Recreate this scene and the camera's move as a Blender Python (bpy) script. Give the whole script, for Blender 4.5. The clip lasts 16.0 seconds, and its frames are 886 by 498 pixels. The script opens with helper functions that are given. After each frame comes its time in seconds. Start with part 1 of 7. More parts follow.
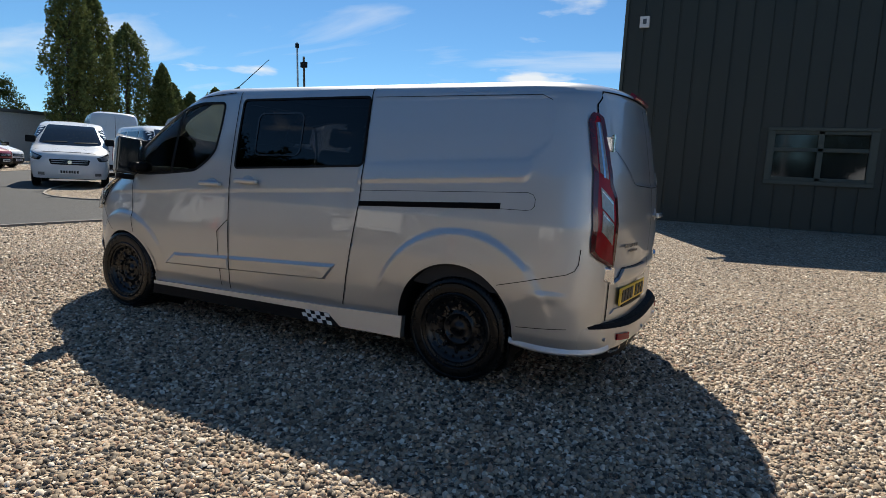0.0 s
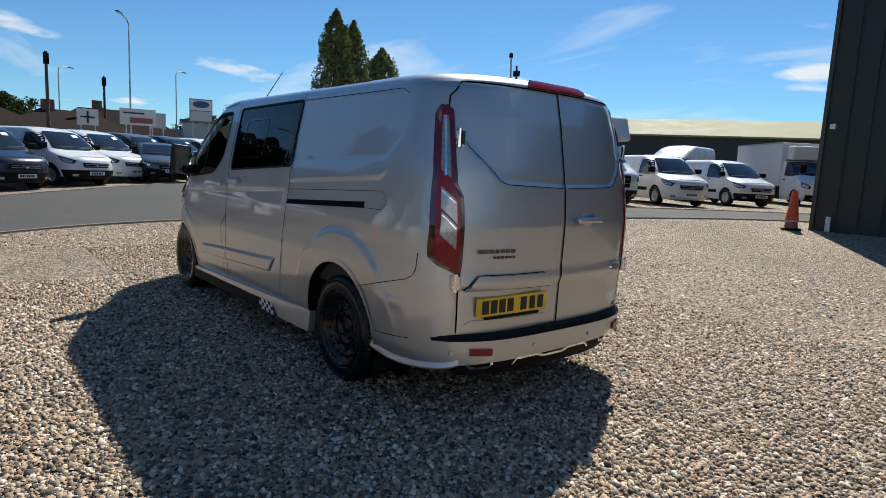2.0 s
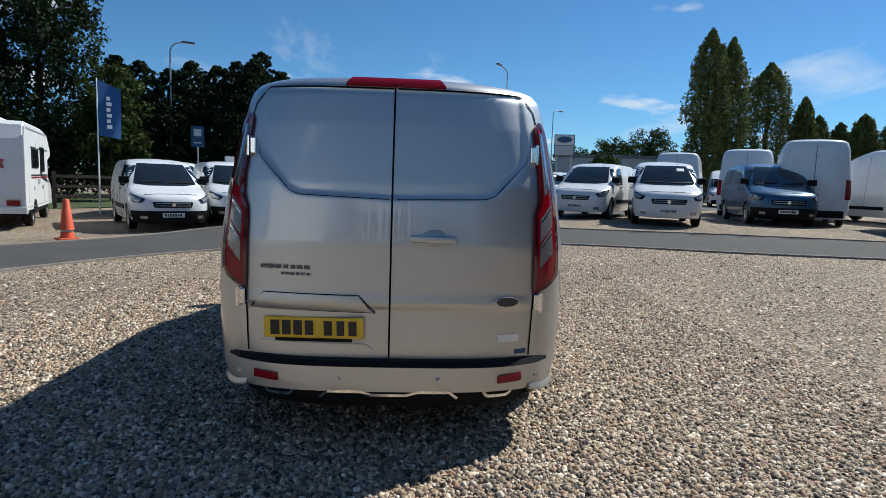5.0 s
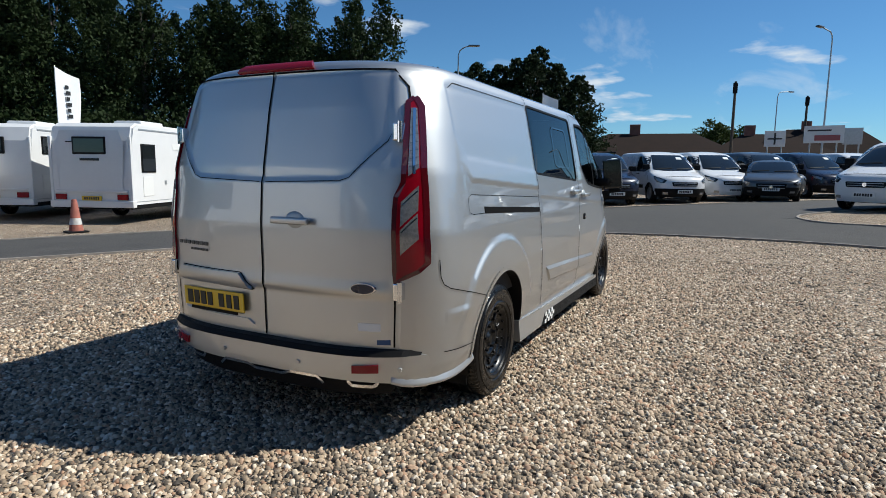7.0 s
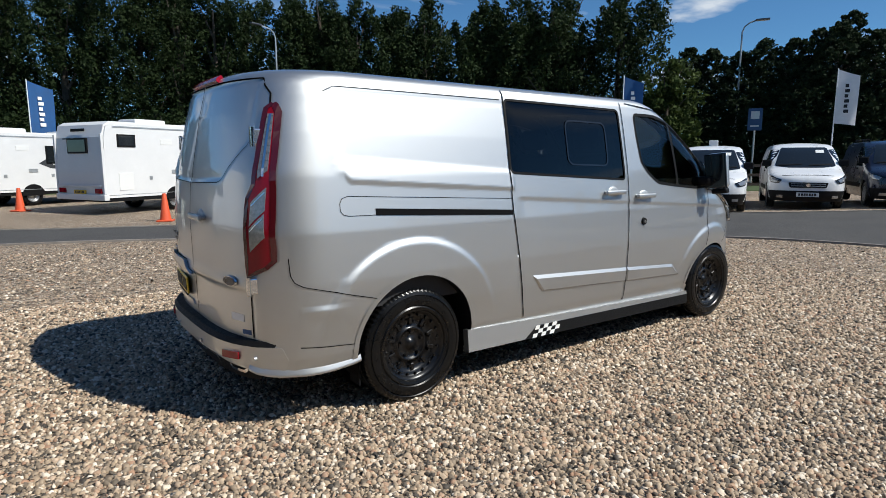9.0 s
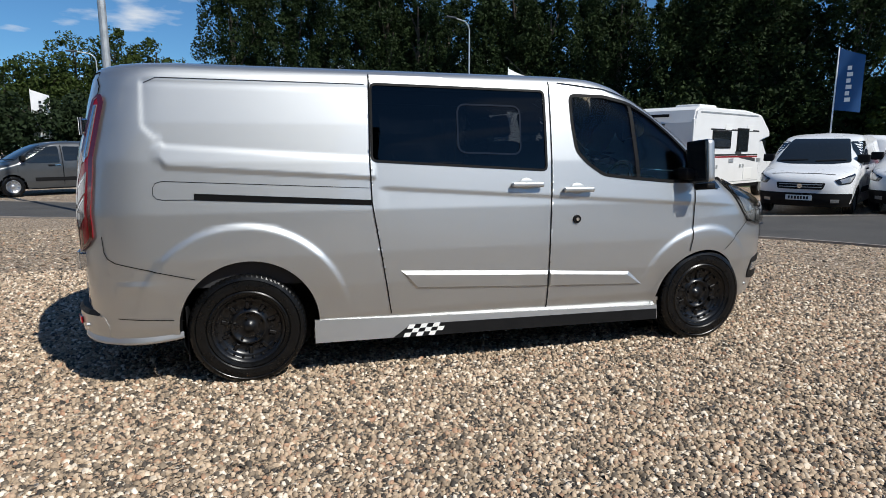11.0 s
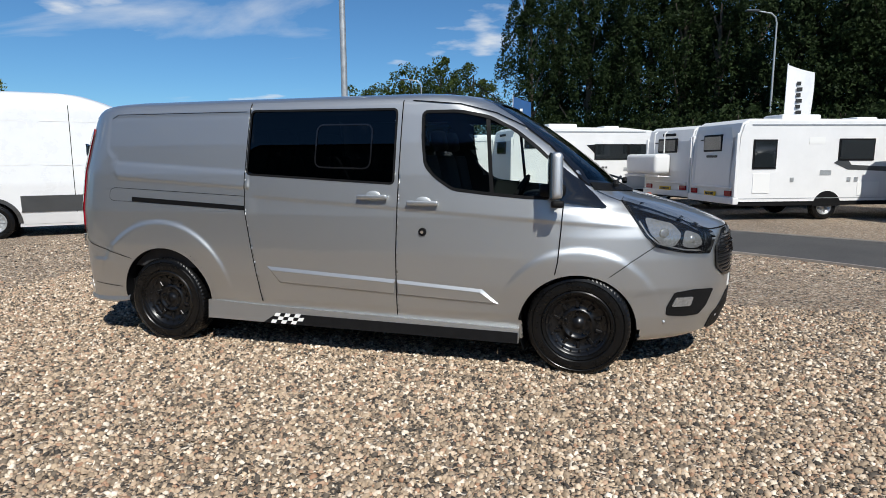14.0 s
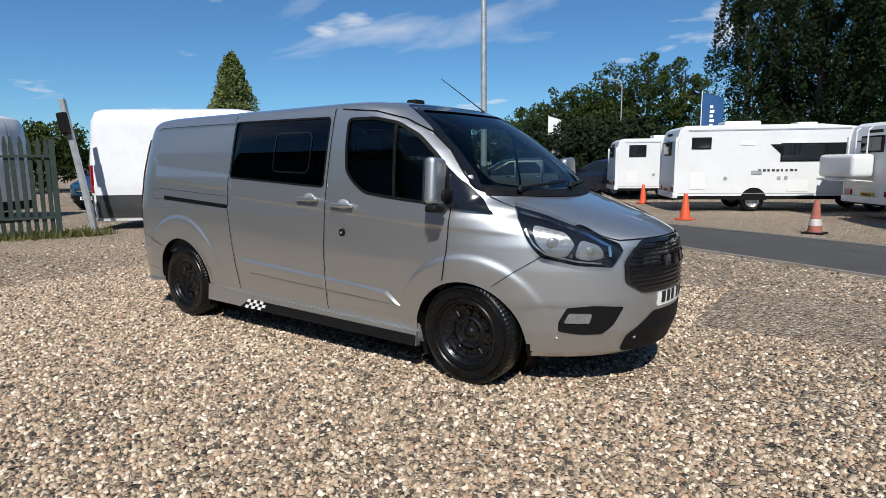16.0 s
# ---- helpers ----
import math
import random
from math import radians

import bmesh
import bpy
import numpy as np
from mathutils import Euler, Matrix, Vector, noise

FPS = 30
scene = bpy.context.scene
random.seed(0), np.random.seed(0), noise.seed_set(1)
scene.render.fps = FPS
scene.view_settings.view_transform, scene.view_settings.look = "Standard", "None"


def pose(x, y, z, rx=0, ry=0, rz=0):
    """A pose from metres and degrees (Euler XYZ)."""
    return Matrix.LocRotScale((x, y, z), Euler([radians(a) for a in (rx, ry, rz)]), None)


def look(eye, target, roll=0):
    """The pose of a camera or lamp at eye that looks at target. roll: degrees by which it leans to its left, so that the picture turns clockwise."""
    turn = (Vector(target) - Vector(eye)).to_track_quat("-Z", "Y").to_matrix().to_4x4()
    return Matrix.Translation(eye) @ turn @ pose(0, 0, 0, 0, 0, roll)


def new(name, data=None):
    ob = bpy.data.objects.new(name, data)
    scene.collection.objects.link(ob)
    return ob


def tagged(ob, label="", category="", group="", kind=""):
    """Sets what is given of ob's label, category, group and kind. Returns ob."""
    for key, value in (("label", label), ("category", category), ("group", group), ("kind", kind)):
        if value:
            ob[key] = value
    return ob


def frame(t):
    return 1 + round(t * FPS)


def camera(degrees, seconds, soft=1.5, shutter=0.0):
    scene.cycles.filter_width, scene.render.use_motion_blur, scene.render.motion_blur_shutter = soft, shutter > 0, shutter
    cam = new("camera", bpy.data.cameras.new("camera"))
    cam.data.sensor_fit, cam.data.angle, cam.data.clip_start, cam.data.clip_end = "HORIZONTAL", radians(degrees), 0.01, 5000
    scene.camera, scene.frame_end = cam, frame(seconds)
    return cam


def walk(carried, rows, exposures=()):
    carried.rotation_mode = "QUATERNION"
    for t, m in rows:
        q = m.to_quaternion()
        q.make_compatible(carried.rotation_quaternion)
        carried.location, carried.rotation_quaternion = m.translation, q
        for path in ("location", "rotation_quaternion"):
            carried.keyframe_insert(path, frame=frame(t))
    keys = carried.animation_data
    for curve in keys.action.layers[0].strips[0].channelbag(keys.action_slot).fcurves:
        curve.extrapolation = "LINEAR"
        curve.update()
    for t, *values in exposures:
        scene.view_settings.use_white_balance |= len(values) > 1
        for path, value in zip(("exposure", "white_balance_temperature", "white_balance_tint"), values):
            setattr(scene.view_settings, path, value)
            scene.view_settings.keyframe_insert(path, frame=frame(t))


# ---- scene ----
cam = camera(73.5, 16.0, soft=0.2)
PATH = [
    (0, (-1.606, 4.347, 1.354), (-0.709, 2.578, 1.099), 3.0),
    (0.5, (-2.101, 4.023, 1.361), (-1.041, 2.349, 1.087), 3.1),
    (1, (-2.572, 3.697, 1.366), (-1.353, 2.137, 1.085), 3.1),
    (1.5, (-2.919, 3.246, 1.393), (-1.542, 1.825, 1.106), 3.0),
    (2, (-3.294, 2.85, 1.413), (-1.771, 1.582, 1.141), 2.8),
    (2.5, (-3.535, 2.351, 1.402), (-1.893, 1.238, 1.148), 2.8),
    (3, (-3.794, 1.84, 1.425), (-2.044, 0.901, 1.19), 2.5),
    (3.5, (-3.953, 1.32, 1.458), (-2.109, 0.583, 1.224), 2.6),
    (4, (-4.017, 0.801, 1.476), (-2.103, 0.274, 1.235), 2.8),
    (4.5, (-4.08, 0.382, 1.43), (-2.119, 0.053, 1.215), 2.5),
    (5, (-4.001, -0.101, 1.412), (-2.016, -0.206, 1.192), 1.9),
    (7.5, (-3.117, -2.695, 1.404), (-1.461, -1.608, 1.129), 0.4),
    (8, (-2.774, -3.134, 1.432), (-1.269, -1.847, 1.158), 0.1),
    (10.5, (-0.362, -4.497, 1.465), (0.329, -2.651, 1.124), 0.1),
    (11, (0.196, -4.67, 1.454), (0.731, -2.772, 1.118), 0.1),
    (11.5, (0.687, -4.848, 1.462), (1.067, -2.913, 1.13), 0.2),
    (12, (1.214, -4.908, 1.48), (1.425, -2.95, 1.131), 0.3),
    (12.5, (1.789, -5.037, 1.497), (1.826, -3.07, 1.135), 0.1),
    (13, (2.356, -5.054, 1.474), (2.218, -3.09, 1.123), -0.1),
    (13.5, (2.899, -5.017, 1.494), (2.585, -3.07, 1.161), -0.2),
    (14, (3.422, -4.981, 1.48), (2.915, -3.07, 1.18), -0.3),
    (14.5, (3.941, -4.818, 1.511), (3.251, -2.966, 1.205), -0.4),
    (15, (4.484, -4.676, 1.509), (3.623, -2.896, 1.209), -0.5),
    (15.5, (4.953, -4.416, 1.49), (3.94, -2.717, 1.196), -0.6),
    (16, (5.421, -4.157, 1.48), (4.27, -2.547, 1.193), -0.6),
]
walk(cam, [(t, look(eye, target, roll)) for t, eye, target, roll in PATH], exposures=((0, 0.40, 6700, 7), (2, 0.38, 6550, 6), (4.5, 0.26, 6150, 5), (8, 0.20, 6250, 6), (11, 0.12, 6250, 8), (16, 0.14, 6250, 8)))

# ---- world, sun, exposure ----
SUN = Vector((0.51, -0.79, 1.0)).normalized()
world = bpy.data.worlds.new("sky")
scene.world = world
world.use_nodes = True
wn, wl = world.node_tree.nodes, world.node_tree.links
sky = wn.new("ShaderNodeTexSky")
sky.sky_type = "NISHITA"
sky.sun_disc = False
sky.sun_elevation = math.asin(SUN.z)
sky.sun_rotation = math.atan2(SUN.x, SUN.y)
sky.altitude = 900
sky.air_density, sky.dust_density, sky.ozone_density = 1.0, 0.05, 3.5
# thin wind-drawn clouds: two stretched noises on the sky dome
geo = wn.new("ShaderNodeTexCoord")
proj = wn.new("ShaderNodeVectorMath")
proj.operation = "DIVIDE"
sep = wn.new("ShaderNodeSeparateXYZ")
lift = wn.new("ShaderNodeMath")
lift.operation = "ADD"
lift.inputs[1].default_value = 0.10
up = wn.new("ShaderNodeMath")
up.operation = "MAXIMUM"
up.inputs[1].default_value = 0.02
wl.new(geo.outputs["Generated"], sep.inputs[0])
wl.new(sep.outputs["Z"], up.inputs[0])
wl.new(up.outputs[0], lift.inputs[0])
wl.new(geo.outputs["Generated"], proj.inputs[0])
wl.new(lift.outputs[0], proj.inputs[1])
turn = wn.new("ShaderNodeMapping")
turn.inputs["Rotation"].default_value = (0, 0, radians(25))
turn.inputs["Scale"].default_value = (0.55, 1.5, 0.0)
turn.inputs["Location"].default_value = (0.45, 1.3, 0)
wl.new(proj.outputs[0], turn.inputs[0])
cloud = wn.new("ShaderNodeTexNoise")
cloud.inputs["Scale"].default_value = 0.8
cloud.inputs["Detail"].default_value = 8
cloud.inputs["Roughness"].default_value = 0.55
cloud.inputs["Distortion"].default_value = 0.5
wl.new(turn.outputs[0], cloud.inputs["Vector"])
cr = wn.new("ShaderNodeValToRGB")
cr.color_ramp.elements[0].position, cr.color_ramp.elements[0].color = 0.57, (0, 0, 0, 1)
cr.color_ramp.elements[1].position, cr.color_ramp.elements[1].color = 0.78, (0.8, 0.8, 0.8, 1)
wl.new(cloud.outputs["Fac"], cr.inputs[0])
puffmap = wn.new("ShaderNodeMapping")
puffmap.inputs["Scale"].default_value = (0.9, 0.9, 0.0)
puffmap.inputs["Location"].default_value = (3.1, 0.4, 0)
wl.new(proj.outputs[0], puffmap.inputs[0])
puff = wn.new("ShaderNodeTexNoise")
puff.inputs["Scale"].default_value = 1.3
puff.inputs["Detail"].default_value = 7
puff.inputs["Roughness"].default_value = 0.5
wl.new(puffmap.outputs[0], puff.inputs["Vector"])
pr = wn.new("ShaderNodeValToRGB")
pr.color_ramp.elements[0].position, pr.color_ramp.elements[0].color = 0.615, (0, 0, 0, 1)
pr.color_ramp.elements[1].position, pr.color_ramp.elements[1].color = 0.70, (0.9, 0.9, 0.9, 1)
wl.new(puff.outputs["Fac"], pr.inputs[0])
both = wn.new("ShaderNodeMixRGB")
both.blend_type = "LIGHTEN"
both.inputs[0].default_value = 1.0
wl.new(cr.outputs[0], both.inputs[1])
wl.new(pr.outputs[0], both.inputs[2])
mixc = wn.new("ShaderNodeMixRGB")
mixc.inputs[2].default_value = (9.0, 9.3, 9.8, 1)
wl.new(both.outputs[0], mixc.inputs[0])
tintc = wn.new("ShaderNodeMixRGB")
tintc.blend_type = "MULTIPLY"
tintc.inputs[0].default_value = 1.0
tintc.inputs[2].default_value = (0.63, 0.94, 1.14, 1)
wl.new(sky.outputs[0], tintc.inputs[1])
wl.new(tintc.outputs[0], mixc.inputs[1])
bg = wn["Background"]
bg.inputs["Strength"].default_value = 0.074
wl.new(mixc.outputs[0], bg.inputs["Color"])

sun = new("sun", bpy.data.lights.new("sun", "SUN"))
sun.data.energy, sun.data.angle, sun.data.color = 5.0, radians(0.53), (1.0, 0.95, 0.87)
sun.matrix_world = look((0, 0, 30), Vector((0, 0, 30)) - SUN)


# ---- materials ----
def mat(name, color, rough=0.5, metal=0.0, coat=0.0, vary=0.0, scale=6.0, bump=0.0, bscale=60.0, per_object=0.0, spec=0.5):
    """A painted, plastic or stone surface: base colour with two scales of variation and a fine relief."""
    m = bpy.data.materials.new(name)
    m.use_nodes = True
    n, l = m.node_tree.nodes, m.node_tree.links
    b = n["Principled BSDF"]
    b.inputs["Base Color"].default_value = (*color, 1)
    b.inputs["Roughness"].default_value = rough
    b.inputs["Metallic"].default_value = metal
    b.inputs["Coat Weight"].default_value = coat
    b.inputs["Coat Roughness"].default_value = 0.04
    b.inputs["Specular IOR Level"].default_value = spec
    tc = n.new("ShaderNodeTexCoord")
    if vary:
        a = n.new("ShaderNodeTexNoise")
        a.inputs["Scale"].default_value, a.inputs["Detail"].default_value, a.inputs["Roughness"].default_value = scale, 6, 0.7
        l.new(tc.outputs["Object"], a.inputs["Vector"])
        hsv = n.new("ShaderNodeHueSaturation")
        hsv.inputs["Color"].default_value = (*color, 1)
        mr = n.new("ShaderNodeMapRange")
        mr.inputs[1].default_value, mr.inputs[2].default_value = 0.3, 0.7
        mr.inputs[3].default_value, mr.inputs[4].default_value = 1 - vary, 1 + vary
        l.new(a.outputs["Fac"], mr.inputs[0])
        l.new(mr.outputs[0], hsv.inputs["Value"])
        l.new(hsv.outputs[0], b.inputs["Base Color"])
        rr = n.new("ShaderNodeMapRange")
        rr.inputs[1].default_value, rr.inputs[2].default_value = 0.3, 0.7
        rr.inputs[3].default_value, rr.inputs[4].default_value = max(0, rough - 0.08), min(1, rough + 0.08)
        l.new(a.outputs["Fac"], rr.inputs[0])
        l.new(rr.outputs[0], b.inputs["Roughness"])
    if bump:
        c = n.new("ShaderNodeTexNoise")
        c.inputs["Scale"].default_value, c.inputs["Detail"].default_value = bscale, 4
        l.new(tc.outputs["Object"], c.inputs["Vector"])
        bp = n.new("ShaderNodeBump")
        bp.inputs["Strength"].default_value, bp.inputs["Distance"].default_value = bump, 0.01
        l.new(c.outputs["Fac"], bp.inputs["Height"])
        l.new(bp.outputs[0], b.inputs["Normal"])
    return m


def glass(name, tint, rough=0.0):
    """A thin tinted pane: clear through, with a mirror sheen that grows towards grazing angles."""
    m = bpy.data.materials.new(name)
    m.use_nodes = True
    n, l = m.node_tree.nodes, m.node_tree.links
    n.remove(n["Principled BSDF"])
    tr, gl, mx, fr = n.new("ShaderNodeBsdfTransparent"), n.new("ShaderNodeBsdfGlossy"), n.new("ShaderNodeMixShader"), n.new("ShaderNodeFresnel")
    tr.inputs["Color"].default_value = (*tint, 1)
    gl.inputs["Roughness"].default_value = rough
    fr.inputs["IOR"].default_value = 1.5
    l.new(fr.outputs[0], mx.inputs[0])
    l.new(tr.outputs[0], mx.inputs[1])
    l.new(gl.outputs[0], mx.inputs[2])
    l.new(mx.outputs[0], n["Material Output"].inputs["Surface"])
    return m


def stone_ramp(n, pale):
    ramp = n.new("ShaderNodeValToRGB")
    cols = [(0.0, (0.035, 0.032, 0.030)), (0.10, (0.10, 0.088, 0.075)), (0.26, (0.27, 0.225, 0.175)), (0.48, (0.45, 0.365, 0.275)),
            (0.66, (0.57, 0.475, 0.37)), (0.77, (0.40, 0.25, 0.17)), (0.86, (0.70, 0.62, 0.515)), (1.0, (0.88, 0.84, 0.77))]
    els = ramp.color_ramp.elements
    while len(els) < len(cols):
        els.new(0.5)
    for e, (p, c) in zip(els, cols):
        e.position, e.color = p, (c[0] * pale * 1.09, c[1] * pale, c[2] * pale * 0.89, 1)
    return ramp


def gravel_material():
    """Loose pea shingle seen as a bed: cells of stone colours, with rounded tops and dark gaps in the relief."""
    m = bpy.data.materials.new("gravel_bed")
    m.use_nodes = True
    n, l = m.node_tree.nodes, m.node_tree.links
    b = n["Principled BSDF"]
    b.inputs["Roughness"].default_value = 0.85
    tc = n.new("ShaderNodeTexCoord")
    warp = n.new("ShaderNodeTexNoise")
    warp.inputs["Scale"].default_value = 22.0
    add = n.new("ShaderNodeMixRGB")
    add.blend_type = "LINEAR_LIGHT"
    add.inputs[0].default_value = 0.02
    l.new(tc.outputs["Object"], warp.inputs["Vector"])
    l.new(tc.outputs["Object"], add.inputs[1])
    l.new(warp.outputs["Color"], add.inputs[2])
    v = n.new("ShaderNodeTexVoronoi")
    v.inputs["Scale"].default_value = 48.0
    l.new(add.outputs[0], v.inputs["Vector"])
    sepc = n.new("ShaderNodeSeparateColor")
    l.new(v.outputs["Color"], sepc.inputs[0])
    ramp = stone_ramp(n, 0.81)
    l.new(sepc.outputs[0], ramp.inputs[0])
    big = n.new("ShaderNodeTexNoise")
    big.inputs["Scale"].default_value, big.inputs["Detail"].default_value = 0.35, 5
    l.new(tc.outputs["Object"], big.inputs["Vector"])
    hsv = n.new("ShaderNodeHueSaturation")
    mr = n.new("ShaderNodeMapRange")
    mr.inputs[1].default_value, mr.inputs[2].default_value, mr.inputs[3].default_value, mr.inputs[4].default_value = 0.3, 0.7, 0.82, 1.12
    l.new(big.outputs["Fac"], mr.inputs[0])
    l.new(mr.outputs[0], hsv.inputs["Value"])
    l.new(ramp.outputs[0], hsv.inputs["Color"])
    l.new(hsv.outputs[0], b.inputs["Base Color"])
    bp = n.new("ShaderNodeBump")
    bp.invert = True
    bp.inputs["Strength"].default_value, bp.inputs["Distance"].default_value = 1.0, 0.035
    l.new(v.outputs["Distance"], bp.inputs["Height"])
    l.new(bp.outputs[0], b.inputs["Normal"])
    return m


def stone_material():
    m = bpy.data.materials.new("pebble")
    m.use_nodes = True
    n, l = m.node_tree.nodes, m.node_tree.links
    b = n["Principled BSDF"]
    b.inputs["Roughness"].default_value = 0.75
    g = n.new("ShaderNodeNewGeometry")
    ramp = stone_ramp(n, 0.76)
    l.new(g.outputs["Random Per Island"], ramp.inputs[0])
    tc = n.new("ShaderNodeTexCoord")
    a = n.new("ShaderNodeTexNoise")
    a.inputs["Scale"].default_value = 45.0
    a.inputs["Detail"].default_value = 5
    l.new(tc.outputs["Object"], a.inputs["Vector"])
    hsv = n.new("ShaderNodeHueSaturation")
    mr = n.new("ShaderNodeMapRange")
    mr.inputs[1].default_value, mr.inputs[2].default_value, mr.inputs[3].default_value, mr.inputs[4].default_value = 0.3, 0.7, 0.75, 1.25
    l.new(a.outputs["Fac"], mr.inputs[0])
    l.new(mr.outputs[0], hsv.inputs["Value"])
    l.new(ramp.outputs[0], hsv.inputs["Color"])
    l.new(hsv.outputs[0], b.inputs["Base Color"])
    return m


def leaf_material(name, dark, light):
    m = bpy.data.materials.new(name)
    m.use_nodes = True
    n, l = m.node_tree.nodes, m.node_tree.links
    b = n["Principled BSDF"]
    b.inputs["Roughness"].default_value = 0.7
    b.inputs["Specular IOR Level"].default_value = 0.12
    g = n.new("ShaderNodeNewGeometry")
    tc = n.new("ShaderNodeTexCoord")
    a = n.new("ShaderNodeTexNoise")
    a.inputs["Scale"].default_value = 0.6
    l.new(tc.outputs["Object"], a.inputs["Vector"])
    mx = n.new("ShaderNodeMath")
    mx.operation = "MULTIPLY_ADD"
    mx.inputs[1].default_value = 0.55
    l.new(g.outputs["Random Per Island"], mx.inputs[0])
    sc = n.new("ShaderNodeMath")
    sc.operation = "MULTIPLY"
    sc.inputs[1].default_value = 0.5
    l.new(a.outputs["Fac"], sc.inputs[0])
    l.new(sc.outputs[0], mx.inputs[2])
    r = n.new("ShaderNodeValToRGB")
    r.color_ramp.elements[0].color = (*dark, 1)
    r.color_ramp.elements[1].color = (*light, 1)
    l.new(mx.outputs[0], r.inputs[0])
    l.new(r.outputs[0], b.inputs["Base Color"])
    tl = n.new("ShaderNodeBsdfTranslucent")
    l.new(r.outputs[0], tl.inputs["Color"])
    ms = n.new("ShaderNodeMixShader")
    ms.inputs[0].default_value = 0.16
    l.new(b.outputs[0], ms.inputs[1])
    l.new(tl.outputs[0], ms.inputs[2])
    l.new(ms.outputs[0], n["Material Output"].inputs["Surface"])
    return m


M_SILVER = mat("silver_metallic_paint", (0.510, 0.519, 0.519), 0.47, 0.94, 1.0, 0.03, 300)
M_SILVER.node_tree.nodes["Principled BSDF"].inputs["Coat IOR"].default_value = 1.62
M_SILVER.node_tree.nodes["Principled BSDF"].inputs["Coat Roughness"].default_value = 0.02
M_WHITE = mat("white_vehicle_paint", (0.70, 0.71, 0.72), 0.3, 0.0, 0.5, 0.03, 2)
M_WHITE2 = mat("white_fibreglass", (0.69, 0.69, 0.685), 0.4, 0.0, 0.1, 0.04, 1.5)
M_NAVY = mat("navy_vehicle_paint", (0.012, 0.016, 0.035), 0.3, 0.2, 0.6, 0.05, 3)
M_BLUE = mat("blue_metallic_paint", (0.03, 0.09, 0.17), 0.35, 0.5, 0.6, 0.05, 3)
M_GREY = mat("grey_metallic_paint", (0.08, 0.085, 0.09), 0.35, 0.5, 0.5, 0.05, 3)
M_RED = mat("red_vehicle_paint", (0.25, 0.012, 0.015), 0.35, 0.0, 0.5, 0.05, 3)
M_BLACK = mat("black_plastic", (0.008, 0.008, 0.0085), 0.55, 0, 0, 0.15, 20, 0.15, 300, spec=0.12)
M_GLOSS = mat("gloss_black_plastic", (0.008, 0.008, 0.009), 0.12, 0, 0.3)
M_SEAM = mat("seam_shadow_rubber", (0.005, 0.005, 0.0055), 0.85, spec=0.08)
M_RUBBER = mat("tyre_rubber", (0.0036, 0.0036, 0.0038), 0.30, 0, 0, 0.25, 14, 0.05, 120, spec=0.30)
M_RIM = mat("black_alloy", (0.0045, 0.0045, 0.005), 0.30, 0, 0.15, 0.1, 12, spec=0.34)
M_ALLOY = mat("silver_alloy", (0.45, 0.46, 0.47), 0.35, 0.8, 0, 0.1, 12)
M_CHROME = mat("chrome", (0.75, 0.76, 0.78), 0.12, 1.0)
M_STEEL = mat("galvanised_steel", (0.42, 0.44, 0.45), 0.5, 0.6, 0, 0.15, 8)
M_REDL = mat("red_lens", (0.23, 0.002, 0.010), 0.12, 0, 0.25, spec=0.3)
M_DREDL = mat("dark_red_lens", (0.07, 0.003, 0.006), 0.08, 0, 0.8)
M_CLEARL = mat("clear_lens", (0.30, 0.30, 0.30), 0.18, 0.5, 0.8, 0.3, 60)
M_CABINET = mat("weathered_grey_plastic", (0.36, 0.37, 0.33), 0.6, 0, 0, 0.12, 5)
M_YELLOW = mat("yellow_plate", (0.72, 0.47, 0.02), 0.4, 0, 0.2, 0.05, 30)
M_PLATE = mat("white_plate", (0.74, 0.74, 0.72), 0.4, 0, 0.2)
M_INK = mat("black_ink", (0.012, 0.012, 0.012), 0.5)
M_TRIM = mat("dark_cabin_trim", (0.022, 0.022, 0.024), 0.75, 0, 0, 0.2, 8)
M_SEAT = mat("charcoal_seat_cloth", (0.03, 0.03, 0.033), 0.9, 0, 0, 0.25, 30)
M_GLASS = glass("clear_glass", (0.88, 0.93, 0.91))
M_TINT = glass("privacy_glass", (0.055, 0.058, 0.062))
M_SCREEN = glass("windscreen_glass", (0.45, 0.55, 0.52))
M_LAMPGLASS = glass("lamp_glass", (0.95, 0.96, 0.96))
M_OLDCONE = mat("faded_cone_plastic", (0.30, 0.10, 0.07), 0.8, 0, 0, 0.4, 9)
M_DARKGLASS = mat("dark_window", (0.012, 0.015, 0.017), 0.06, 0, 0.3)
M_GRAVEL = gravel_material()
M_PEBBLE = stone_material()
M_ASPHALT = mat("asphalt", (0.058, 0.055, 0.052), 0.9, 0, 0, 0.25, 1.2, 0.5, 140)
M_KERB = mat("edging_stone", (0.26, 0.23, 0.20), 0.9, 0, 0, 0.25, 5, 0.4, 60)
M_CLAD = mat("dark_green_cladding", (0.025, 0.032, 0.026), 0.55, 0.0, 0, 0.14, 2.2, 0.1, 40)
M_FRAME = mat("sage_painted_timber", (0.062, 0.072, 0.058), 0.6, 0, 0, 0.12, 9, 0.15, 80)
M_GALV = mat("green_palisade_steel", (0.020, 0.034, 0.027), 0.6, 0.1, 0, 0.25, 6)
M_CONE = mat("orange_cone_plastic", (0.62, 0.085, 0.025), 0.6, 0, 0, 0.18, 12)
M_CONEW = mat("dirty_reflective_band", (0.5, 0.48, 0.45), 0.6, 0, 0, 0.25, 14)
M_FLAGB = mat("blue_flag_cloth", (0.012, 0.07, 0.20), 0.8, 0, 0, 0.12, 5)
